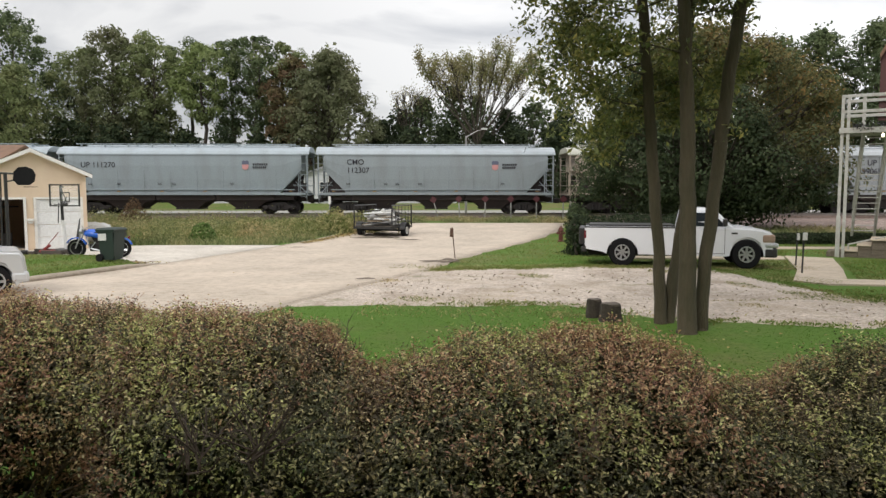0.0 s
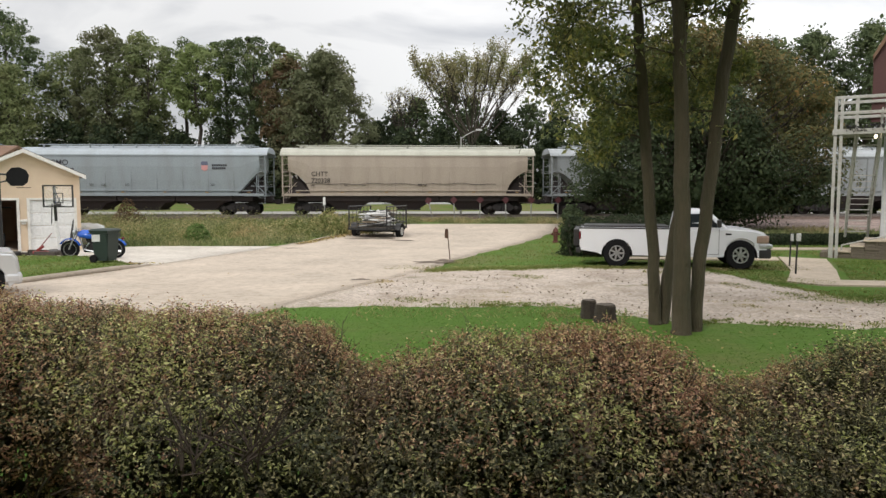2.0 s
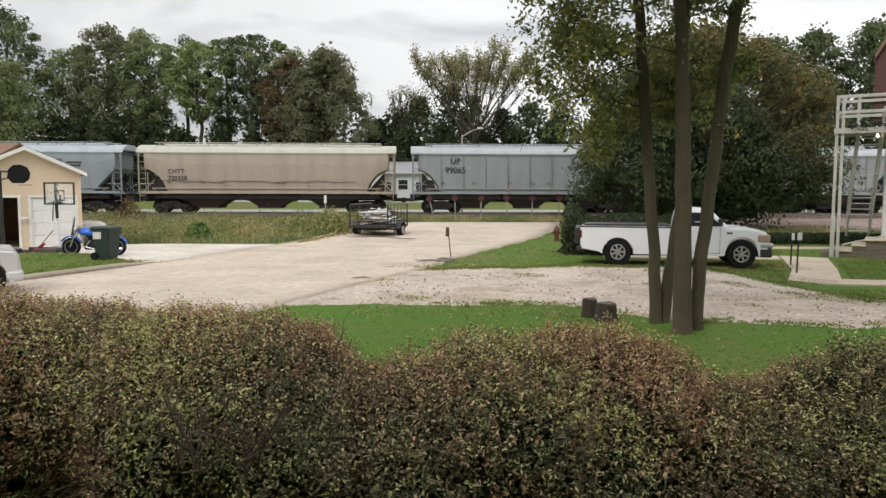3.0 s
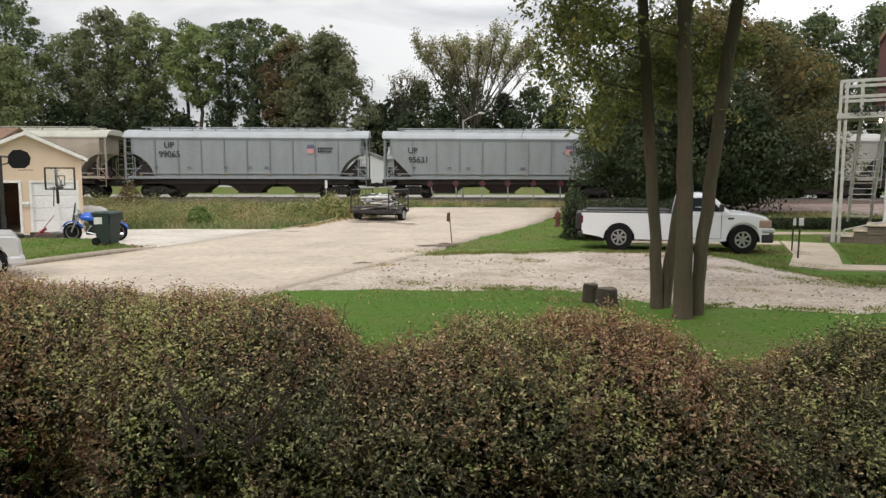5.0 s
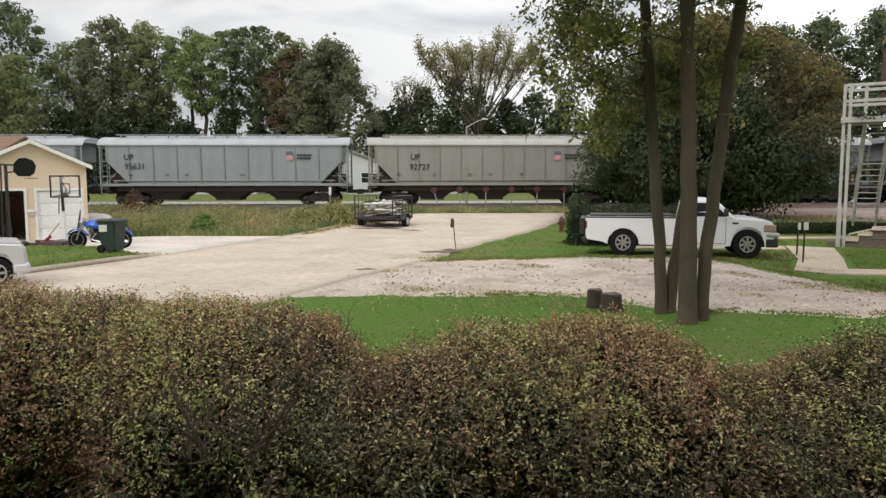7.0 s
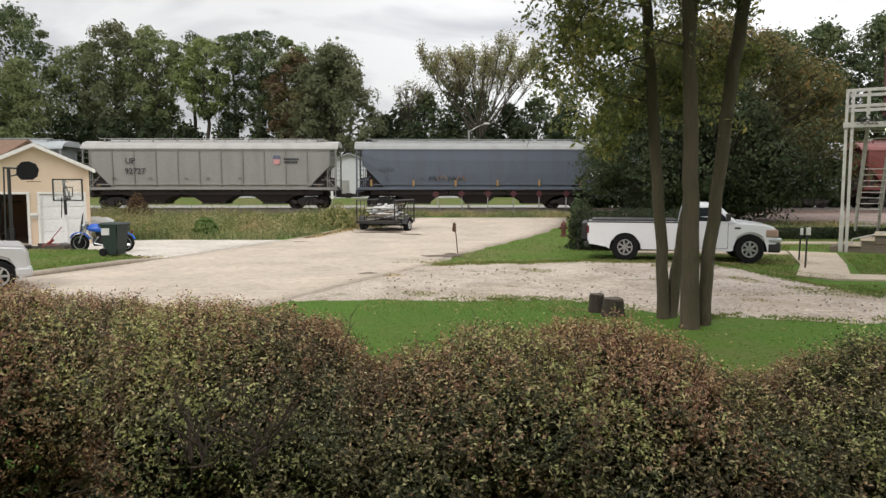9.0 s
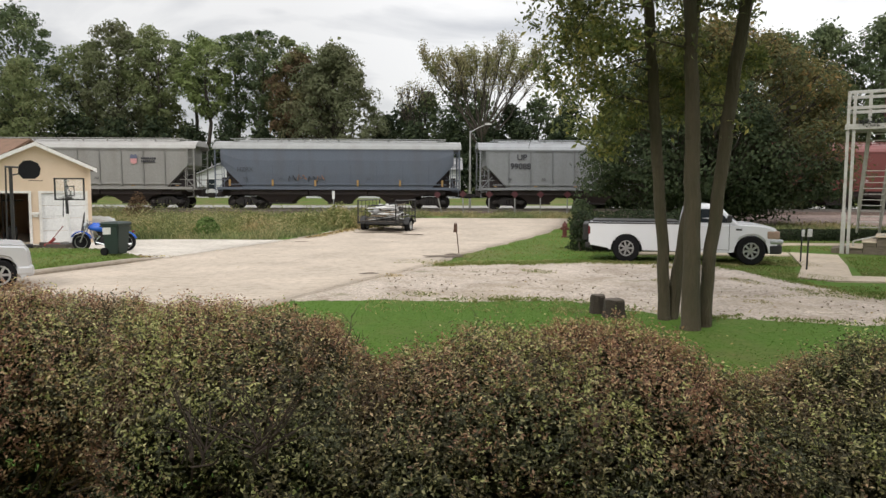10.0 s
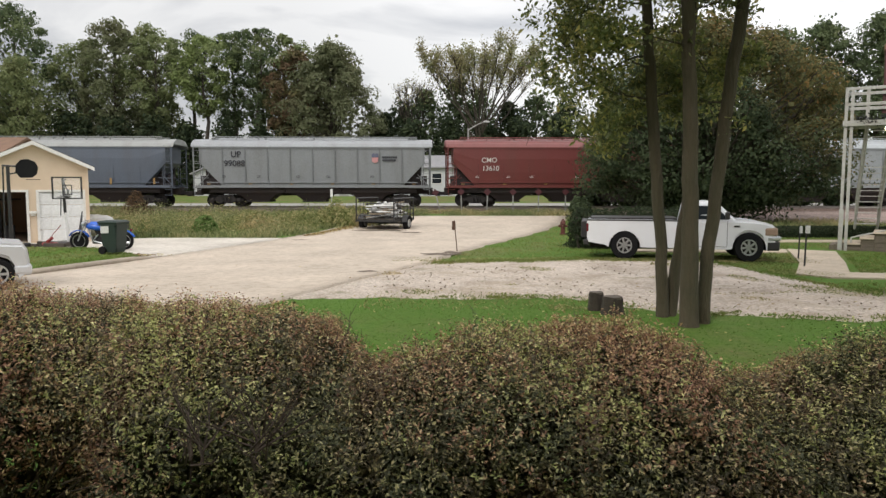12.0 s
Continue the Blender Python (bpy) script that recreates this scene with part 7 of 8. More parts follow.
def build_clutter():
    j = thing("floor_jack", (-13.55, 24.2, 0.035), "red trolley jack with its handle up", "jack")
    bm = bmesh.new()
    box(bm, -0.24, 0.24, -0.10, 0.10, 0.04, 0.14, 0.03)
    rod(bm, (-0.1, 0, 0.16), (0.10, 0, 0.30), 0.05, n=8)
    part("frame", bm, M_RED, j)
    bm = bmesh.new()
    rod(bm, (-0.05, 0, 0.22), (0.40, 0.0, 0.74), 0.013, n=6)
    part("handle", bm, M_RED, j)
    rnd = random.Random(3)
    for k in range(7):
        x = -14.25 + 0.30 * k + rnd.uniform(-0.1, 0.1)
        bm = bmesh.new()
        ln = rnd.uniform(0.5, 1.1)
        box(bm, -ln / 2, ln / 2, -0.06, 0.06, 0, rnd.uniform(0.06, 0.17), 0.012)
        o = tagged(part("timber", bm, M_WOODDARK), "dark weathered timber lying by the garage", "timber", "timber by the garage")
        o.matrix_basis = pose(x, 24.0 + 0.14 * (k % 3), 0.035, 0, 0, rnd.uniform(-14, 14))
    bm = bmesh.new()
    rod(bm, (0, 0, 0), (0.04, 0.3, 1.15), 0.03, 0.015, 8)
    rod(bm, (0.02, 0.12, 0.45), (0.035, 0.28, 1.1), 0.055, 0.02, 8)
    o = tagged(part("folded_umbrella", bm, M_BLACK), "folded black umbrella leaning on the garage door", "umbrella")
    o.matrix_basis = pose(-13.35, 25.7, 0.035)


def build_car():
    c = thing("sedan", (-10.96, 13.92, 0.03), "silver-white sedan parked by the kerb", "car", turn=214)
    # x forward, front at +2.2
    prof = [(-2.16, 0.24), (-2.27, 0.33), (-2.32, 0.54), (-2.29, 0.80), (-2.22, 0.905), (-1.55, 0.955), (0.75, 0.93), (1.75, 0.86), (2.18, 0.74), (2.27, 0.55), (2.22, 0.30)]
    arch = lambda cx: [(cx + 0.36 * math.cos(radians(a)), 0.31 + 0.36 * math.sin(radians(a))) for a in range(0, 181, 20)]
    low = [(1.75, 0.22)] + arch(1.36) + [(0.9, 0.22), (-0.9, 0.22)] + arch(-1.74) + [(-2.11, 0.215)]
    bm = bmesh.new()
    vs = plate(bm, prof + low, 1.74, "y", -0.87)
    bmesh.ops.recalc_face_normals(bm, faces=bm.faces)
    es = [e for e in bm.edges if all(v.co.z > 0.5 for v in e.verts) and abs(e.verts[0].co.y - e.verts[1].co.y) < 0.01]
    bmesh.ops.bevel(bm, geom=es, offset=0.06, segments=3, affect="EDGES")
    part("body", bm, M_SILVER, c, smooth=False)
    bm = bmesh.new()
    loft(bm, [[(-1.65, -0.76, 0.92), (0.95, -0.76, 0.92), (0.95, 0.76, 0.92), (-1.65, 0.76, 0.92)], [(-0.95, -0.60, 1.38), (0.15, -0.60, 1.38), (0.15, 0.60, 1.38), (-0.95, 0.60, 1.38)], [(-0.8, -0.5, 1.42), (0.0, -0.5, 1.42), (0.0, 0.5, 1.42), (-0.8, 0.5, 1.42)]])
    part("cabin", bm, M_SILVER, c)
    for s in (-1, 1):
        bm = bmesh.new()
        vs = [bm.verts.new(q) for q in ((-1.40, s * 0.755, 0.97), (0.75, s * 0.755, 0.97), (0.18, s * 0.625, 1.33), (-0.88, s * 0.625, 1.33))]
        bm.faces.new(vs)
        part("side_window", bm, M_GLASS, c)
        bm = bmesh.new()
        box(bm, 2.05, 2.24, s * 0.60 - 0.17, s * 0.60 + 0.17, 0.60, 0.74, 0.03)
        part("headlight", bm, M_HEADLAMP, c)
        bm = bmesh.new()
        box(bm, -2.315, -2.2, s * 0.55 - 0.17, s * 0.55 + 0.17, 0.60, 0.74, 0.03)
        part("tail_light", bm, M_TAIL, c)
        for x in (-1.74, 1.36):
            w = part("wheel", wheel_bm(0.31, 0.19), M_RUBBER, c)
            w.matrix_basis = pose(x, s * 0.79, 0.31)
            part("rim", rim_bm(0.2, 0.2, 6), M_CHROME, w)
    bm = bmesh.new()
    box(bm, 2.15, 2.32, -0.82, 0.82, 0.32, 0.54, 0.05)
    part("bumper", bm, M_SILVER, c)
    bm = bmesh.new()
    box(bm, -2.36, -2.03, -0.88, 0.885, 0.26, 0.50, 0.07)
    part("rear_bumper", bm, M_SILVER, c)


def build_pickup():
    t = thing("pickup_truck", (4.345, 21.60, 0.0), "white regular-cab pickup truck parked on the gravel", "pickup truck", turn=-12.6)
    t.scale = (0.94, 1.0, 1.0)
    Wd = 0.97
    RW, FW = 1.14, 4.72
    arch = lambda cx, r: [(cx + r * math.cos(radians(a)), 0.36 + r * math.sin(radians(a))) for a in range(0, 181, 15)]
    # bed
    bm = bmesh.new()
    bed = [(0.05, 0.50), (0.01, 0.80), (0.0, 1.12), (2.80, 1.12), (2.80, 0.36)] + arch(RW, 0.47) + [(0.55, 0.42)]
    plate(bm, bed, 0.07, "y", -Wd)
    plate(bm, bed, 0.07, "y", Wd - 0.07)
    box(bm, 0.10, 2.74, -Wd + 0.07, Wd - 0.07, 0.62, 0.68)
    box(bm, 2.72, 2.795, -Wd + 0.07, Wd - 0.07, 0.62, 1.12)
    part("bed", bm, M_TRUCK, t)
    bm = bmesh.new()
    box(bm, 0.005, 0.065, -Wd + 0.075, Wd - 0.075, 0.56, 1.11, 0.02)
    part("tailgate", bm, M_TRUCK, t)
    for s in (-1, 1):
        bm = bmesh.new()
        box(bm, -0.01, 2.78, s * (Wd - 0.045) - 0.055, s * (Wd - 0.045) + 0.055, 1.115, 1.15, 0.01)
        part("bed_rail", bm, M_BLACK, t, "black bed rail cap")
        bm = bmesh.new()
        box(bm, -0.015, 0.06, s * (Wd - 0.075) - 0.08, s * (Wd - 0.075) + 0.08, 0.80, 1.04, 0.02)
        part("tail_light", bm, M_TAIL, t)
    # cover over the bed
    bm = bmesh.new()
    box(bm, 0.12, 2.70, -0.72, 0.72, 1.155, 1.20, 0.01)
    part("bed_cover", bm, M_BLACK, t, "black folding bed cover")
    # cab lower body and nose
    bm = bmesh.new()
    nose = [(2.84, 0.34), (2.84, 1.14), (4.34, 1.17), (4.80, 1.155), (5.14, 1.115), (5.36, 1.05), (5.45, 0.96), (5.48, 0.80), (5.48, 0.62), (5.44, 0.46), (5.24, 0.36)] + arch(FW, 0.475) + [(4.10, 0.34)]
    plate(bm, nose, 2 * Wd, "y", -Wd)
    bmesh.ops.recalc_face_normals(bm, faces=bm.faces)
    es = [e for e in bm.edges if all(v.co.z > 0.55 for v in e.verts) and abs(e.verts[0].co.y - e.verts[1].co.y) < 0.01 and all(v.co.x > 2.7 for v in e.verts)]
    bmesh.ops.bevel(bm, geom=es, offset=0.06, segments=3, affect="EDGES")
    part("body", bm, M_TRUCK, t)
    bm = bmesh.new()
    loops = []
    for x0, x1, w, z in ((2.86, 4.42, 0.93, 1.13), (2.88, 4.20, 0.90, 1.30), (2.94, 3.90, 0.80, 1.60), (3.00, 3.78, 0.74, 1.67), (3.12, 3.62, 0.60, 1.70)):
        loops.append([(x0, -w * 0.9, z), (x0 + 0.06, -w, z), (x1 - 0.08, -w, z), (x1, -w * 0.86, z), (x1, w * 0.86, z), (x1 - 0.08, w, z), (x0 + 0.06, w, z), (x0, w * 0.9, z)])
    loft(bm, loops)
    part("cab", bm, M_TRUCK, t)
    for s in (-1, 1):
        bm = bmesh.new()
        vs = [bm.verts.new(q) for q in ((3.02, s * 0.935, 1.18), (4.14, s * 0.93, 1.18), (4.02, s * 0.910, 1.30), (3.76, s * 0.828, 1.56), (3.06, s * 0.828, 1.56))]
        bm.faces.new(vs)
        part("side_window", bm, M_GLASS, t)
        bm = bmesh.new()
        box(bm, 4.02, 4.14, s * 1.06 - 0.1, s * 1.06 + 0.1, 1.20, 1.40, 0.03)
        part("mirror", bm, M_BLACK, t)
        d = bmesh.new()
        for x in (2.92, 4.10):
            box(d, x - 0.006, x + 0.006, s * Wd - 0.004, s * Wd + 0.004, 0.42, 1.14)
        box(d, 2.92, 4.10, s * Wd - 0.004, s * Wd + 0.004, 0.415, 0.427)
        door = part("door_seam", d, M_BLACK, t)
        bm = bmesh.new()
        box(bm, 2.98, 3.16, s * (Wd + 0.012) - 0.015, s * (Wd + 0.012) + 0.015, 0.98, 1.03, 0.008)
        part("door_handle", bm, M_BLACK, t)
        bm = bmesh.new()
        box(bm, 4.28, 4.45, s * (Wd + 0.004) - 0.004, s * (Wd + 0.004) + 0.004, 0.97, 1.02)
        part("fender_badge", bm, M_BLACK, t)
        bm = bmesh.new()
        box(bm, 5.14, 5.50, s * 0.80 - 0.19, s * 0.80 + 0.19, 0.74, 0.97, 0.05)
        part("headlight", bm, M_HEADLAMP, t)
        for k, x in enumerate((RW, FW)):
            w = part("wheel", wheel_bm(0.41, 0.26, 28, 0.56), M_RUBBER, t)
            w.matrix_basis = pose(x, s * 0.85, 0.41, 0, 17 * k, 0)
            part("rim", rim_bm(0.232, 0.255, 7, 0.04), M_CHROME, w)
            a = bmesh.new()
            y0, y1 = sorted((s * (Wd - 0.03), s * 0.45))
            loft(a, [[(x + r * math.cos(radians(q)), y, 0.36 + r * math.sin(radians(q))) for r, y in ((0.461, y0), (0.461, y1), (0.468, y1), (0.468, y0))] for q in range(-4, 185, 12)], True, True)
            part("wheel_well", a, M_BLACK, t)
    bm = bmesh.new()
    vs = [bm.verts.new(q) for q in ((4.385, -0.80, 1.18), (4.385, 0.80, 1.18), (3.935, 0.66, 1.58), (3.935, -0.66, 1.58))]
    bm.faces.new(vs)
    part("windscreen", bm, M_GLASS, t)
    bm = bmesh.new()
    box(bm, 5.455, 5.52, -0.6, 0.6, 0.70, 0.94, 0.02)
    part("grille", bm, M_CHROME, t)
    bm = bmesh.new()
    box(bm, 5.22, 5.60, -0.985, 0.985, 0.60, 0.73, 0.04)
    part("front_bumper", bm, M_CHROME, t, "chrome front bumper")
    bm = bmesh.new()
    box(bm, 5.20, 5.575, -0.978, 0.978, 0.33, 0.595, 0.05)
    part("front_valance", bm, M_BLACK, t)
    bm = bmesh.new()
    box(bm, -0.10, 0.07, -0.93, 0.93, 0.40, 0.56, 0.03)
    part("rear_bumper", bm, M_BLACK, t, "black rear bumper")
    bm = bmesh.new()
    box(bm, -0.18, -0.005, -0.80, 0.80, 0.60, 1.10, 0.03)
    part("tail_box", bm, M_BLACK, t, "black box carried behind the tailgate")
    bm = bmesh.new()
    box(bm, 0.1, 5.2, -0.42, -0.34, 0.30, 0.42)
    box(bm, 0.1, 5.2, 0.34, 0.42, 0.30, 0.42)
    rod(bm, (RW, -0.8, 0.36), (RW, 0.8, 0.36), 0.06)
    rod(bm, (FW, -0.8, 0.36), (FW, 0.8, 0.36), 0.06)
    part("chassis", bm, M_BOGIE, t)


def build_stumps():
    for x, y, r, h, lab in ((2.80, 11.75, 0.175, 0.28, "low dark weathered tree stump in the lawn"), (2.60, 12.1, 0.13, 0.30, "smaller dark tree stump behind another")):
        s = thing("tree_stump", (x, y, 0), lab, "stump", "stumps in the lawn")
        rnd = random.Random(int(x * 100))
        n = 22
        bm = bmesh.new()
        loops = []
        for z, f in ((-0.05, 1.22), (0.05, 1.10), (0.15, 1.0), (h - 0.02, 0.98), (h, 0.94)):
            loops.append([(r * f * (1 + 0.06 * math.sin(3 * a + x) + 0.04 * math.sin(7 * a)) * math.cos(a), r * f * (1 + 0.06 * math.sin(3 * a + x) + 0.04 * math.sin(7 * a)) * math.sin(a), z + (0.02 * math.sin(2 * a) if z == h else 0)) for a in (k * math.tau / n for k in range(n))])
        loft(bm, loops)
        part("trunk", bm, M_STUMP, s, smooth=False)
        bm = bmesh.new()
        lathe(bm, [(0.01, h - 0.02), (r * 0.9, h - 0.02), (r * 0.88, h + 0.012), (0.01, h + 0.02)], 20)
        part("cut_top", bm, M_STUMPTOP, s, "grey cut top")


def build_posts():
    p = thing("sign_post", (0.38, 22.64, 0), "thin leaning post with a small weathered sign seen edge-on", "sign post")
    bm = bmesh.new()
    rod(bm, (0.02, 0, -0.1), (-0.09, 0, 1.02), 0.018, n=6)
    part("post", bm, M_RUST, p)
    bm = bmesh.new()
    plate(bm, [(-0.17, 0.72), (-0.04, 0.70), (-0.05, 0.98), (-0.15, 1.0)], 0.012, "y", -0.03)
    part("sign", bm, M_RUST, p)
    for x, y, h, w in ((10.2, 20.4, 0.97, 0.07), (9.38, 18.42, 1.10, 0.11)):
        p = thing("box_post", (x, y, 0.02), "thin black post carrying a small white box", "post", "small posts by the path")
        bm = bmesh.new()
        rod(bm, (0, 0, -0.1), (0.02, 0, h), 0.022, n=6)
        part("post", bm, M_BLACK, p)
        bm = bmesh.new()
        box(bm, 0.02 - w / 2, 0.02 + w / 2, -0.08, -0.025, h - 0.22, h - 0.02, 0.01)
        part("box", bm, M_STICKER, p, "small white box")
    h = thing("fire_hydrant", (5.06, 30.4, 0.03), "rusty red fire hydrant in the grass", "hydrant")
    bm = bmesh.new()
    lathe(bm, [(0.14, 0), (0.14, 0.04), (0.095, 0.06), (0.095, 0.44), (0.13, 0.45), (0.13, 0.48), (0.11, 0.5), (0.09, 0.57), (0.05, 0.62), (0.03, 0.63), (0.03, 0.67)], 18)
    part("barrel", bm, M_HYD, h, smooth=False)
    for d in ((-1, 0), (1, 0), (0, -1)):
        bm = bmesh.new()
        a = Vector((d[0] * 0.08, d[1] * 0.08, 0.36))
        b = Vector((d[0] * 0.17, d[1] * 0.17, 0.36))
        rod(bm, a, b, 0.055, n=10)
        rod(bm, b, b + Vector((d[0] * 0.03, d[1] * 0.03, 0)), 0.03, n=6)
        part("outlet", bm, M_HYD, h)
    for k, (x, lean) in enumerate(((-0.28, 14), (1.05, 2), (2.65, -1), (4.32, 1), (5.93, 0), (7.65, 0))):
        s = thing("marker_sign", (x, 44.9 + 0.04 * x, 0.33), "red diamond end-of-road marker on a white post" if lean < 10 else "leaning red diamond end-of-road marker on a white post", "road sign", "end-of-road markers", 0)
        s.matrix_basis = pose(x, 44.9 + 0.04 * x, 0.33, 0, -lean, 0)
        bm = bmesh.new()
        box(bm, -0.035, 0.035, -0.02, 0.02, -0.2, 1.45)
        part("post", bm, M_GREYMETAL, s)
        bm = bmesh.new()
        plate(bm, [(0, 1.13), (0.24, 1.37), (0, 1.61), (-0.24, 1.37)], 0.01, "y", -0.035)
        part("sign_plate", bm, M_SIGNRED, s, "faded red diamond plate")


def build_covered_pile():
    t = thing("covered_pile", (-15.15, 30.6, ground_z(-15.15, 30.6)), "low pile under a crumpled grey-white sheet beside the garage", "pile")
    bm = bmesh.new()
    loops = []
    for k, f in enumerate((1.0, 1.02, 0.97, 0.84, 0.6, 0.25)):
        z = (0.0, 0.25, 0.5, 0.68, 0.78, 0.81)[k]
        loops.append([(0.85 * f * math.copysign(abs(math.cos(a)) ** 0.6, math.cos(a)) * (1 + 0.05 * math.sin(5 * a + k)), 0.5 * f * math.copysign(abs(math.sin(a)) ** 0.6, math.sin(a)), z * (1 + 0.05 * math.sin(3 * a + 2 * k))) for a in (j * math.tau / 28 for j in range(28))])
    loft(bm, loops)
    part("sheet", bm, M_STICKER, t, smooth=True)
    bm = bmesh.new()
    tube(bm, [(-0.75, -0.53, 0.40), (-0.2, -0.56, 0.36), (0.4, -0.56, 0.39), (0.8, -0.50, 0.34)], 0.025, 5)
    part("cord", bm, M_RED, t, "red cord round the sheet")


def build_white_post():
    p = thing("white_post", (-7.12, 44.6, 0.33), "short white marker board on a steel post beside the railway", "post")
    bm = bmesh.new()
    box(bm, -0.03, 0.03, -0.02, 0.02, -0.2, 1.1)
    part("post", bm, M_GREYMETAL, p)
    bm = bmesh.new()
    box(bm, -0.08, 0.08, -0.05, -0.02, 1.05, 1.55, 0.01)
    part("board", bm, M_WHITE, p)


def build_trailer():
    at, turn = (-2.82, 33.6, 0.07), 72
    t = thing("utility_trailer", at, "low black utility trailer with tall barred sides, heaped with scrap", "trailer", turn=turn)
    t.scale = (1.0, 1.14, 1.0)
    bm = bmesh.new()
    for y in (-0.82, 0.82):
        box(bm, -1.25, 1.25, y - 0.04, y + 0.04, 0.38, 0.48)
    for x in (-1.25, -0.4, 0.4, 1.25):
        box(bm, x - 0.04, x + 0.04, -0.78, 0.78, 0.385, 0.475)
    rod(bm, (-0.1, -0.95, 0.29), (-0.1, 0.95, 0.29), 0.04)
    rod(bm, (1.25, -0.5, 0.43), (2.0, 0, 0.40), 0.04)
    rod(bm, (1.25, 0.5, 0.43), (2.0, 0, 0.40), 0.04)
    rod(bm, (2.0, 0, -0.02), (2.0, 0, 0.45), 0.03)
    part("frame", bm, M_BLACK, t)
    for k in range(6):
        bm = bmesh.new()
        box(bm, -1.21, 1.21, -0.78 + 0.262 * k, -0.78 + 0.262 * k + 0.25, 0.48, 0.515)
        part("plank", bm, M_WOODDARK, t)
    for y in (-0.82, 0.82):
        bm = bmesh.new()
        tube(bm, [(-1.25, y, 0.48), (-1.25, y, 1.46), (1.25, y, 1.46), (1.25, y, 0.48)], 0.030, 4)
        side = part("side_gate", bm, M_BLACK, t, "tall black barred side")
        for k in range(1, 6):
            bm = bmesh.new()
            rod(bm, (-1.25 + 0.417 * k, y, 0.48), (-1.25 + 0.417 * k, y, 1.46), 0.013, n=4)
            part("bar", bm, M_BLACK, side)
        for z in (0.72, 0.95):
            bm = bmesh.new()
            rod(bm, (-1.25, y, z), (1.25, y, z), 0.016, n=4)
            part("cross_bar", bm, M_BLACK, side)
    for x in (-1.25, 1.25):
        bm = bmesh.new()
        rod(bm, (x, -0.82, 0.66), (x, 0.82, 0.66), 0.022, n=4)
        for k in range(5):
            rod(bm, (x, -0.82 + 0.41 * k, 0.48), (x, -0.82 + 0.41 * k, 0.66), 0.018, n=4)
        part("end_rail", bm, M_BLACK, t)
    for s in (-1, 1):
        w = part("wheel", wheel_bm(0.29, 0.2), M_RUBBER, t)
        w.matrix_basis = pose(-0.1, s * 0.98, 0.29)
        part("rim", rim_bm(0.18, 0.205, 5), M_STICKER, w, "white steel rim")
        bm = bmesh.new()
        loft(bm, [[(-0.1 + r * math.cos(radians(q)), y, 0.29 + r * math.sin(radians(q))) for r, y in ((0.37, s * 0.86), (0.37, s * 1.10), (0.385, s * 1.10), (0.385, s * 0.86))] for q in range(10, 171, 16)])
        part("mudguard", bm, M_BLACK, t)
    base = pose(*at, 0, 0, turn)
    rnd = random.Random(9)
    mats = (M_WOODTAN, M_WHITE, M_WOODDARK, M_BLACK, M_WHITE, M_GREYMETAL, M_WHITE)
    for k in range(60):
        bm = bmesh.new()
        ln, wd = rnd.uniform(0.6, 1.6), rnd.uniform(0.03, 0.11)
        box(bm, -ln / 2, ln / 2, -wd, wd, -0.025, 0.025, 0.008)
        m = mats[k % 7]
        kind = "white painted" if m is M_WHITE else "bent grey metal" if m is M_GREYMETAL else "weathered wooden" if m is M_WOODTAN else "dark"
        o = tagged(part("scrap_board", bm, m), kind + " board lying in the scrap heap", "board", "scrap in the trailer")
        o.matrix_basis = base @ pose(rnd.uniform(-0.8, 0.8) * (1 - k / 90), rnd.uniform(-0.35, 0.35) * (1 - k / 90), 0.58 + 0.011 * k, rnd.uniform(-10, 10), rnd.uniform(-9, 9), rnd.uniform(-98, -48))
    for k in range(1, 11, 3):
        bm = bmesh.new()
        w = rnd.uniform(0.12, 0.18)
        bmesh.ops.create_icosphere(bm, subdivisions=2, radius=w)
        for v in bm.verts:
            v.co *= 1 + 0.35 * math.sin(v.co.x * 21 + k) * math.cos(v.co.y * 17 + 2 * k)
            v.co.z *= 0.8
        m = (M_STICKER, M_GREYMETAL, M_STICKER, M_BLACK)[k % 4]
        o = tagged(part("scrap_bag", bm, m), ("crumpled white bag" if m is M_STICKER else "crumpled grey sheet" if m is M_GREYMETAL else "crumpled black bag") + " on the scrap heap", "bag", "scrap in the trailer")
        o.matrix_basis = base @ pose(-0.85 + 0.17 * k, 0.45 * math.sin(2.4 * k), 0.78 + 0.42 * math.sin(math.pi * k / 10), 0, 0, 30 * k)


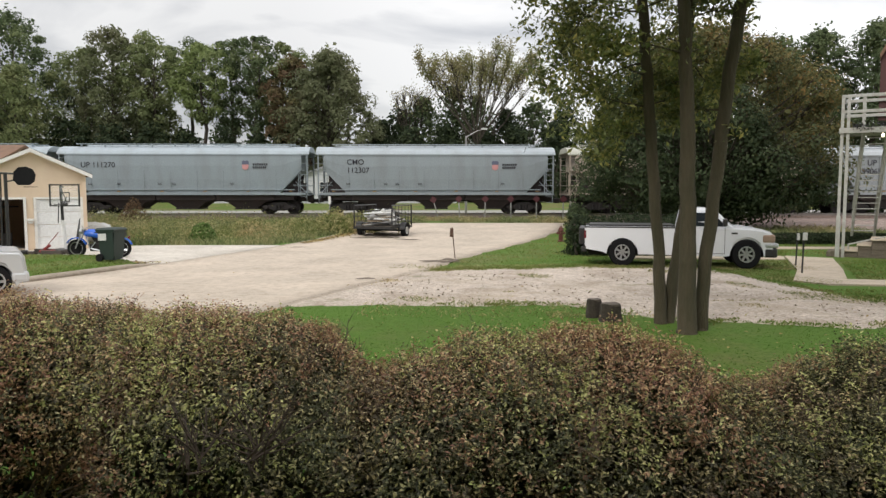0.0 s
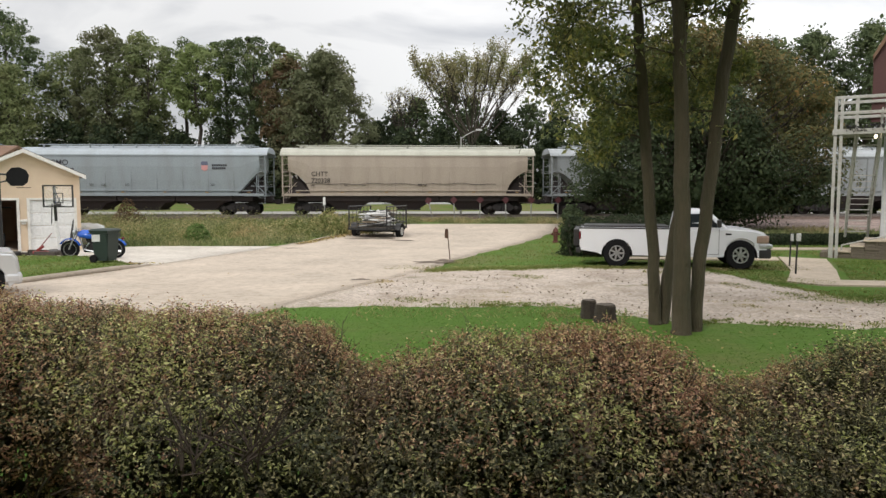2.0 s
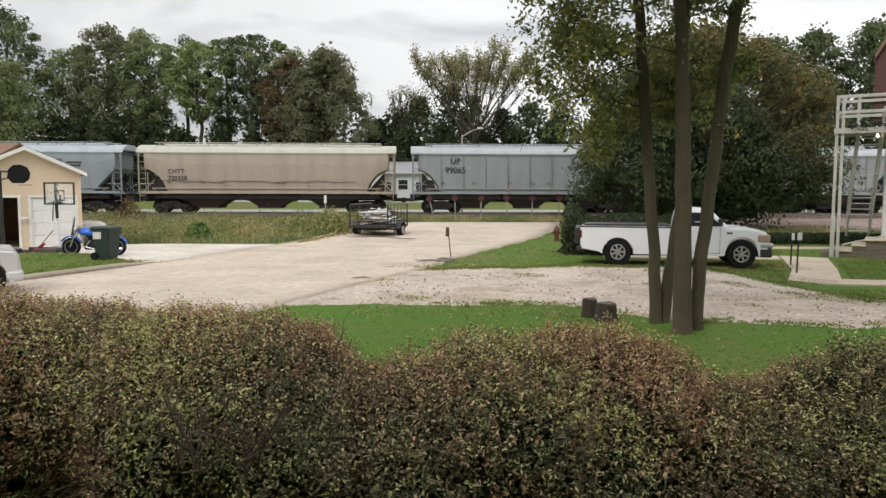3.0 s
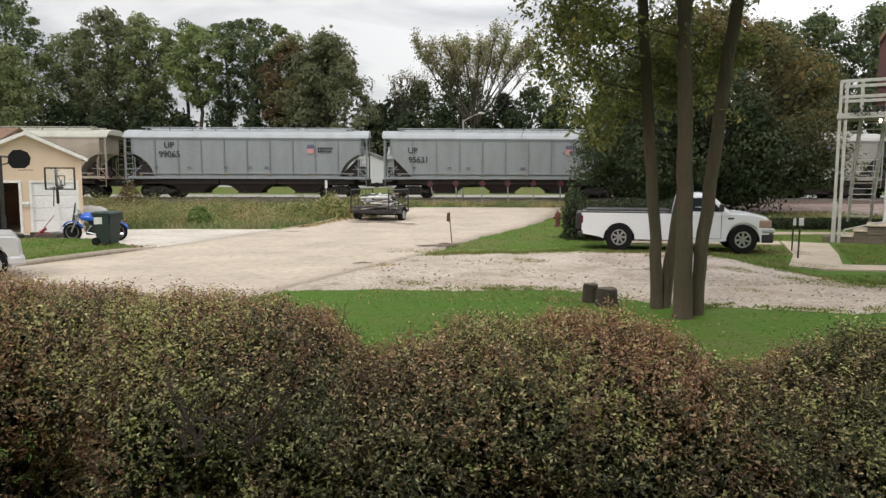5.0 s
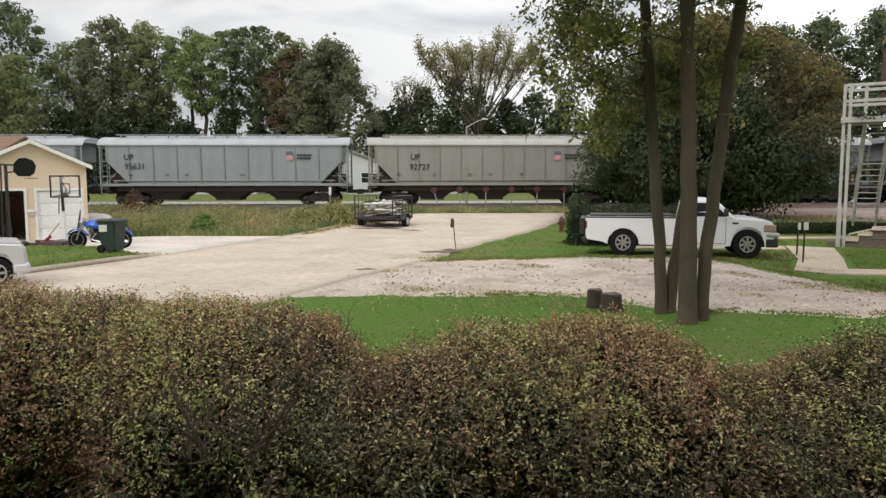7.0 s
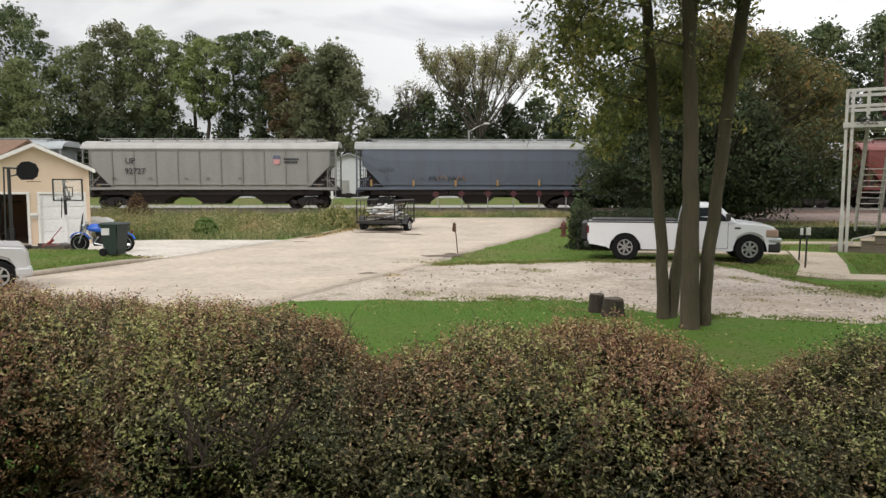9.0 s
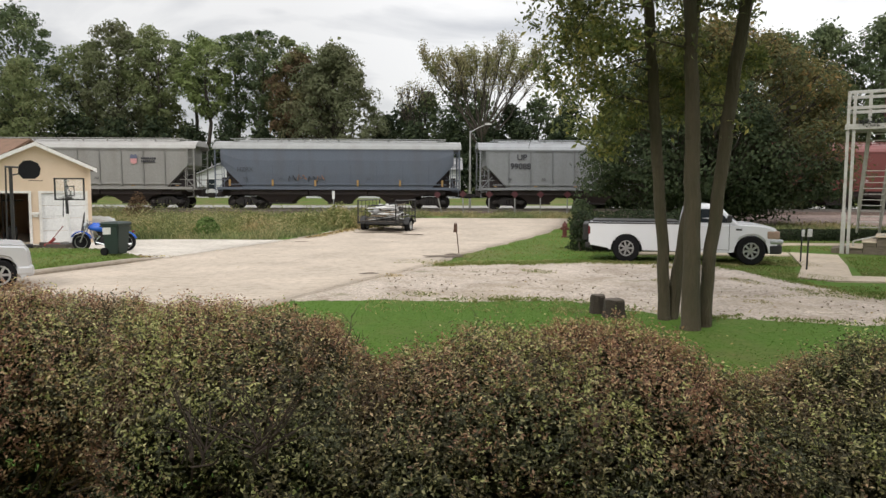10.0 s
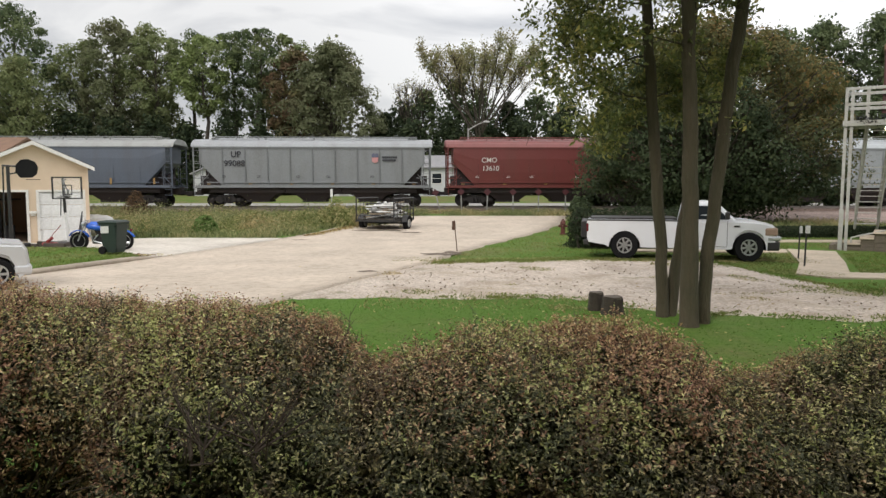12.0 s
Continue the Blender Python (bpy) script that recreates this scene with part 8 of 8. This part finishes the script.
def build_stair():
    s = thing("outside_stair", (13.0, 23.4, 0.0), "weathered white steel outside stair and landing", "staircase", turn=-32)
    bm = bmesh.new()
    for x, y in ((0.04, 0.0), (0.14, 1.5), (0.21, 0.0)):
        box(bm, x - 0.045, x + 0.045, y - 0.045, y + 0.045, 0.0, 5.27)
        part("post", bm, M_STEELW, s)
        bm = bmesh.new()
    bm.free()
    bm = bmesh.new()
    box(bm, -0.02, 0.11, -0.06, 0.06, 0.0, 1.35, 0.01)
    part("post_sheath", bm, M_STEELW, s)
    bm = bmesh.new()
    box(bm, 0.0, 3.6, -0.06, 1.55, 4.14, 4.20)
    deck = part("deck", bm, M_STEELW, s)
    for a, b, c, d in ((0.0, 3.6, -0.10, -0.06), (0.0, 3.6, 1.55, 1.59), (-0.04, 0.0, -0.10, 1.59)):
        bm = bmesh.new()
        box(bm, a, b, c, d, 4.05, 4.22)
        part("edge_beam", bm, M_STEELW, s)
    for z in (4.74, 5.24):
        for a, b, c, d in ((0.06, 3.6, -0.04, 0.02), (0.06, 3.6, 1.50, 1.56), (0.0, 0.06, -0.05, 1.56)):
            bm = bmesh.new()
            box(bm, a, b, c, d, z - 0.05, z + 0.05, 0.01)
            part("guard_rail", bm, M_STEELW, s)
    for x in (0.64, 2.0):
        bm = bmesh.new()
        box(bm, x - 0.05, x + 0.05, -0.03, 0.05, 4.26, 5.2)
        part("rail_post", bm, M_STEELW, s)
    # flight
    top, low = Vector((0.0, 0.25, 4.1)), Vector((0.0, 2.3, 0.6))
    for x in (0.66, 1.34):
        bm = bmesh.new()
        for dz in (0.0, 0.95):
            rod(bm, (x - 0.30, 2.3, 0.6 + dz), (x, 0.25, 4.1 + (dz if dz == 0 else 0.75)), 0.045 if dz == 0 else 0.028, n=4)
        for k in range(5):
            f = k / 4
            rod(bm, (x - 0.30 * (1 - f), 2.3 - 2.05 * f, 0.6 + 3.5 * f), (x - 0.30 * (1 - f), 2.3 - 2.05 * f, 1.5 + 3.4 * f), 0.022, n=4)
        part("stringer", bm, M_STEELW, s)
    for k in (1, 2, 3, 4, 5, 6, 7, 8, 9, 10, 11, 16, 17):
        f = k / 18
        bm = bmesh.new()
        x = -0.30 * (1 - f)
        box(bm, 0.66 + x, 1.34 + x, 2.3 - 2.05 * f - 0.11, 2.3 - 2.05 * f + 0.11, 0.6 + 3.5 * f - 0.012, 0.6 + 3.5 * f + 0.012)
        part("tread", bm, M_STEELW, s)
    bm = bmesh.new()
    lathe(bm, [(0.01, -0.06), (0.03, -0.05), (0.042, -0.015), (0.035, 0.02), (0.022, 0.045), (0.022, 0.07)], 14, "z", (1.18, 0.25, 3.98))
    part("porch_bulb", bm, M_BULB, s, "lit round bulb under the landing")
    bm = bmesh.new()
    lathe(bm, [(0.05, 0.045), (0.05, 0.12)], 10, "z", (1.18, 0.25, 3.98))
    part("bulb_holder", bm, M_BLACK, s)
    rng = np.random.default_rng(77)
    p = np.stack([rng.uniform(0.3, 2.2, 260), rng.normal(-0.1, 0.05, 260), 4.25 + rng.normal(0, 0.07, 260)], 1)
    p[:, 2] += 0.04 * np.sin(p[:, 0] * 6)
    part("garland", leaf_mesh("garland", p, 0.11, M_BLACK, rng), None, s, "dark dried garland along the landing edge", kind="stuff")
    # block steps at its foot
    st = thing("entrance_steps", (13.35, 23.3, 0.0), "tan split-block steps at the foot of the stair", "steps", turn=-32)
    for k, (x, h) in enumerate(((-0.12, 0.19), (0.28, 0.38), (0.66, 0.57))):
        x1 = (0.28, 0.66, 2.2)[k]
        for j in range(2 * (k + 1)):
            z = 0.095 * j
            n = max(1, round((x1 - x) / (0.30 + 0.12 * ((j + k) % 3))))
            for i in range(n):
                bm = bmesh.new()
                w = (x1 - x) / n
                box(bm, x + w * i + 0.003, x + w * (i + 1) - 0.003, 0.012 * ((i + j) % 3), 1.7, z, z + 0.091, 0.01)
                part("block", bm, M_STONE, st)
        bm = bmesh.new()
        box(bm, x - 0.04, x1 - 0.002, -0.05, 1.72, h + 0.002, h + 0.055, 0.012)
        part("tread_slab", bm, M_WALK, st, "tan stone tread")
    for i in range(4):
        bm = bmesh.new()
        box(bm, -0.62 + 0.125 * i, -0.50 + 0.125 * i, -0.05 + 0.01 * (i % 2), 1.2, 0.0, 0.17 + 0.02 * (i % 2), 0.012)
        part("block", bm, M_STONE, st)
    bm = bmesh.new()
    rod(bm, (0.0, 0.15, 0.42), (1.3, 0.15, 0.78), 0.03, n=6)
    rod(bm, (0.0, 0.15, 0.1), (0.0, 0.15, 0.42), 0.025, n=6)
    rod(bm, (1.3, 0.15, 0.55), (1.3, 0.15, 0.78), 0.025, n=6)
    part("handrail", bm, M_STEELW, st)


def build_right_house():
    h = thing("house", (15.12, 24.1, 0.0), "pale-sided house with dark red trim beside the stair", "house", turn=-32)
    bm = bmesh.new()
    box(bm, 0.0, 9.0, 0.0, 8.0, -0.1, 6.4)
    plate(bm, [(0.0, 6.4), (9.0, 6.4), (7.4, 9.4), (1.6, 9.4)], 7.9, "y", 0.05)
    part("wall", bm, M_HOUSEW, h)
    for k in range(40):
        z = 0.55 + 0.15 * k
        bm = bmesh.new()
        vs = [bm.verts.new(c) for c in ((0.02, -0.026, z), (9.0, -0.026, z), (9.0, -0.003, z + 0.148), (0.02, -0.003, z + 0.148), (0.02, 0, z), (9.0, 0, z))]
        bm.faces.new(vs[:4]), bm.faces.new((vs[0], vs[4], vs[5], vs[1]))
        part("siding_board", bm, M_HOUSEW, h)
    # rake and eave boards
    bm = bmesh.new()
    plate(bm, [(-0.42, 4.55), (-0.02, 4.55), (-0.02, 6.75), (1.5, 9.6), (1.15, 9.75), (-0.34, 6.9), (-0.42, 6.6)], 0.08, "y", -0.12)
    part("rake_board", bm, M_BROWNRED, h, "dark red rake board")
    bm = bmesh.new()
    plate(bm, [(-0.45, 6.6), (-0.45, 6.75), (1.2, 9.85), (7.8, 9.85), (9.45, 6.75), (9.45, 6.6), (7.6, 9.7), (1.4, 9.7)], 8.6, "y", -0.3)
    part("roof", bm, M_SHINGLE, h)
    w = part("window", *_window_bm(0.55, 1.3, 1.1, 2.2, -0.03, M_BROWNRED), h)
    bm = bmesh.new()
    box(bm, 0.6, 1.6, -0.02, -0.012, 1.35, 3.45)
    part("pane", bm, M_GLASS, w)


def build_far_house():
    h = thing("house", (-11.05, 84.0, 0.78), "white gabled house with a grey roof beyond the railway", "house", "houses beyond the railway")
    h.scale = (1.1, 1.1, 1.0)
    bm = bmesh.new()
    box(bm, -5.1, 4.2, 0, 8, -0.1, 3.35)
    plate(bm, [(-5.1, 3.35), (4.2, 3.35), (-0.3, 5.15)], 8, "y", 0)
    part("wall", bm, M_HOUSEW, h)
    bm = bmesh.new()
    box(bm, 4.21, 11.5, 1.0, 7.5, -0.1, 3.4)
    part("wing_wall", bm, M_HOUSEW, h)
    bm = bmesh.new()
    for s, e in ((-1, -5.5), (1, 4.6)):
        z = 5.15 - abs(e + 0.3) * 0.39
        plate(bm, [(-0.3, 5.33), (e, z + 0.16), (e, z + 0.02), (-0.3, 5.17)], 8.8, "y", -0.4)
    part("roof", bm, M_ROOFGREY, h)
    bm = bmesh.new()
    for y0, y1 in ((0.6, 4.2), (7.9, 4.2)):
        plate(bm, [(y0, 3.35), (y0, 3.5), (y1, 5.0), (y1, 4.85)], 7.5, "x", 4.25)
    part("wing_roof", bm, M_ROOFGREY, h)
    for x, y, z in ((-3.2, 0, 1.3), (1.2, 0, 1.3), (5.6, 1.0, 1.5), (8.6, 1.0, 1.5)):
        w = part("window", *_window_bm(x, z, 1.1, 1.25, y - 0.002), h)
        bm = bmesh.new()
        box(bm, x + 0.05, x + 1.05, y - 0.02, y - 0.01, z + 0.05, z + 1.2)
        part("pane", bm, M_GLASS, w)
    bm = bmesh.new()
    box(bm, -1.3, -0.3, -0.05, -0.002, 0.0, 2.1, 0.01)
    part("door", bm, M_GREYMETAL, h, "grey front door")
    h = thing("house", (-26.2, 85.0, 0.78), "small white house with a grey gable roof beyond the railway", "house", "houses beyond the railway")
    bm = bmesh.new()
    box(bm, -3.8, 3.8, 0, 7, -0.1, 2.7)
    plate(bm, [(-3.8, 2.7), (3.8, 2.7), (0, 4.3)], 7, "y", 0)
    part("wall", bm, M_HOUSEW, h)
    bm = bmesh.new()
    for s in (-1, 1):
        plate(bm, [(0, 4.48), (s * 4.2, 2.70), (s * 4.2, 2.56), (0, 4.34)], 7.8, "y", -0.4)
    part("roof", bm, M_ROOFGREY, h)
    for x in (-2.6, 1.4):
        w = part("window", *_window_bm(x, 1.0, 1.1, 1.25, -0.002), h)
        bm = bmesh.new()
        box(bm, x + 0.05, x + 1.05, -0.02, -0.01, 1.05, 2.2)
        part("pane", bm, M_GLASS, w)


def build_poles():
    p = thing("street_lamp", (1.85, 57.5, 0.35), "tall grey street lamp with a curved arm", "street lamp", "street lamps")
    bm = bmesh.new()
    rod(bm, (0, 0, -0.2), (0, 0, 6.3), 0.10, 0.07, 10)
    part("pole", bm, M_GREYMETAL, p)
    bm = bmesh.new()
    tube(bm, [(0, 0, 6.15), (0.4, 0, 6.42), (0.85, 0, 6.66), (1.3, 0, 6.80)], [0.05, 0.045, 0.035, 0.03], 8)
    part("arm", bm, M_GREYMETAL, p)
    bm = bmesh.new()
    loft(bm, [[(x, -w, z), (x, w, z), (x, w, z + h), (x, -w, z + h)] for x, w, z, h in ((1.2, 0.06, 6.8, 0.09), (1.4, 0.14, 6.78, 0.15), (1.7, 0.12, 6.78, 0.10))])
    part("lamp_head", bm, M_STICKER, p)
    q = copy_thing(p, pose(10.4, 57.8, -1.6))
    q["label"] = "grey street lamp half hidden by the maple"


def build_low_hedges():
    shrub((6.75, 24.4, 0), (2.45, 0.8, 1.30), "dense dark green clipped hedge behind the pickup", 21, 14000, "clipped_hedge", "", M_LEAF_DEEP_SHADED, 0.075, 4.0)
    tree((4.62, 24.1, 0), 1.36, 0.48, 0.42, M_LEAF_DEEP_SHADED, "rounded dark green evergreen shrub at the end of a hedge", 22, 30, 190, 0.20, 0.06, 0.05, "evergreen_shrub", "", 0.55, "shrub", inner=300)
    shrub((16.0, 29.6, 0), (3.6, 0.6, 0.43), "low dark green clipped hedge", 23, 11000, "clipped_hedge", "", M_LEAF_DEEP_SHADED, 0.075, 4.0)
    shrub((-10.4, 30.6, 0), (0.6, 0.5, 0.80), "small bright green bush in the rough grass", 24, 1600, "green_bush", "", M_SHRUB, 0.14, 1.8)
    tree((8.15, 43.2, 0.25), 1.2, 0.8, 0.05, M_LEAF_DARK, "loose green bush at the end of the street", 25, 22, 150, 0.36, 0.13, 0.05, "green_bush", "", 0.5, "shrub", inner=300)


build_garage()
build_left_house()
hoop_clear()
hoop_dark()
build_bin()
build_motorcycle()
build_clutter()
build_car()
build_pickup()
build_stumps()
build_posts()
build_covered_pile()
build_white_post()
build_trailer()
build_stair()
build_right_house()
build_far_house()
build_poles()
build_low_hedges()


# ---- what moves ----
def motions():
    along = Vector((math.cos(TRACK_TILT), math.sin(TRACK_TILT), 0))
    origin = Vector((0, TRACK_Y, RAIL_Z))
    turn = math.degrees(TRACK_TILT)
    for car, u in TRAIN:
        rows = []
        for k in range(25):
            t = 0.5 * k
            p = origin + along * (u - SPEED * t)
            rows.append((t, pose(p.x, p.y, p.z, 0, 0, turn)))
        walk(car, rows)
    spin = math.degrees(SPEED / WHEEL_R)
    for w, dx in WHEELS:
        walk(w, [(k / FPS, pose(dx, 0, WHEEL_R, 0, -spin * k / FPS, 0)) for k in range(0, 12 * FPS + 1, 2)])


motions()
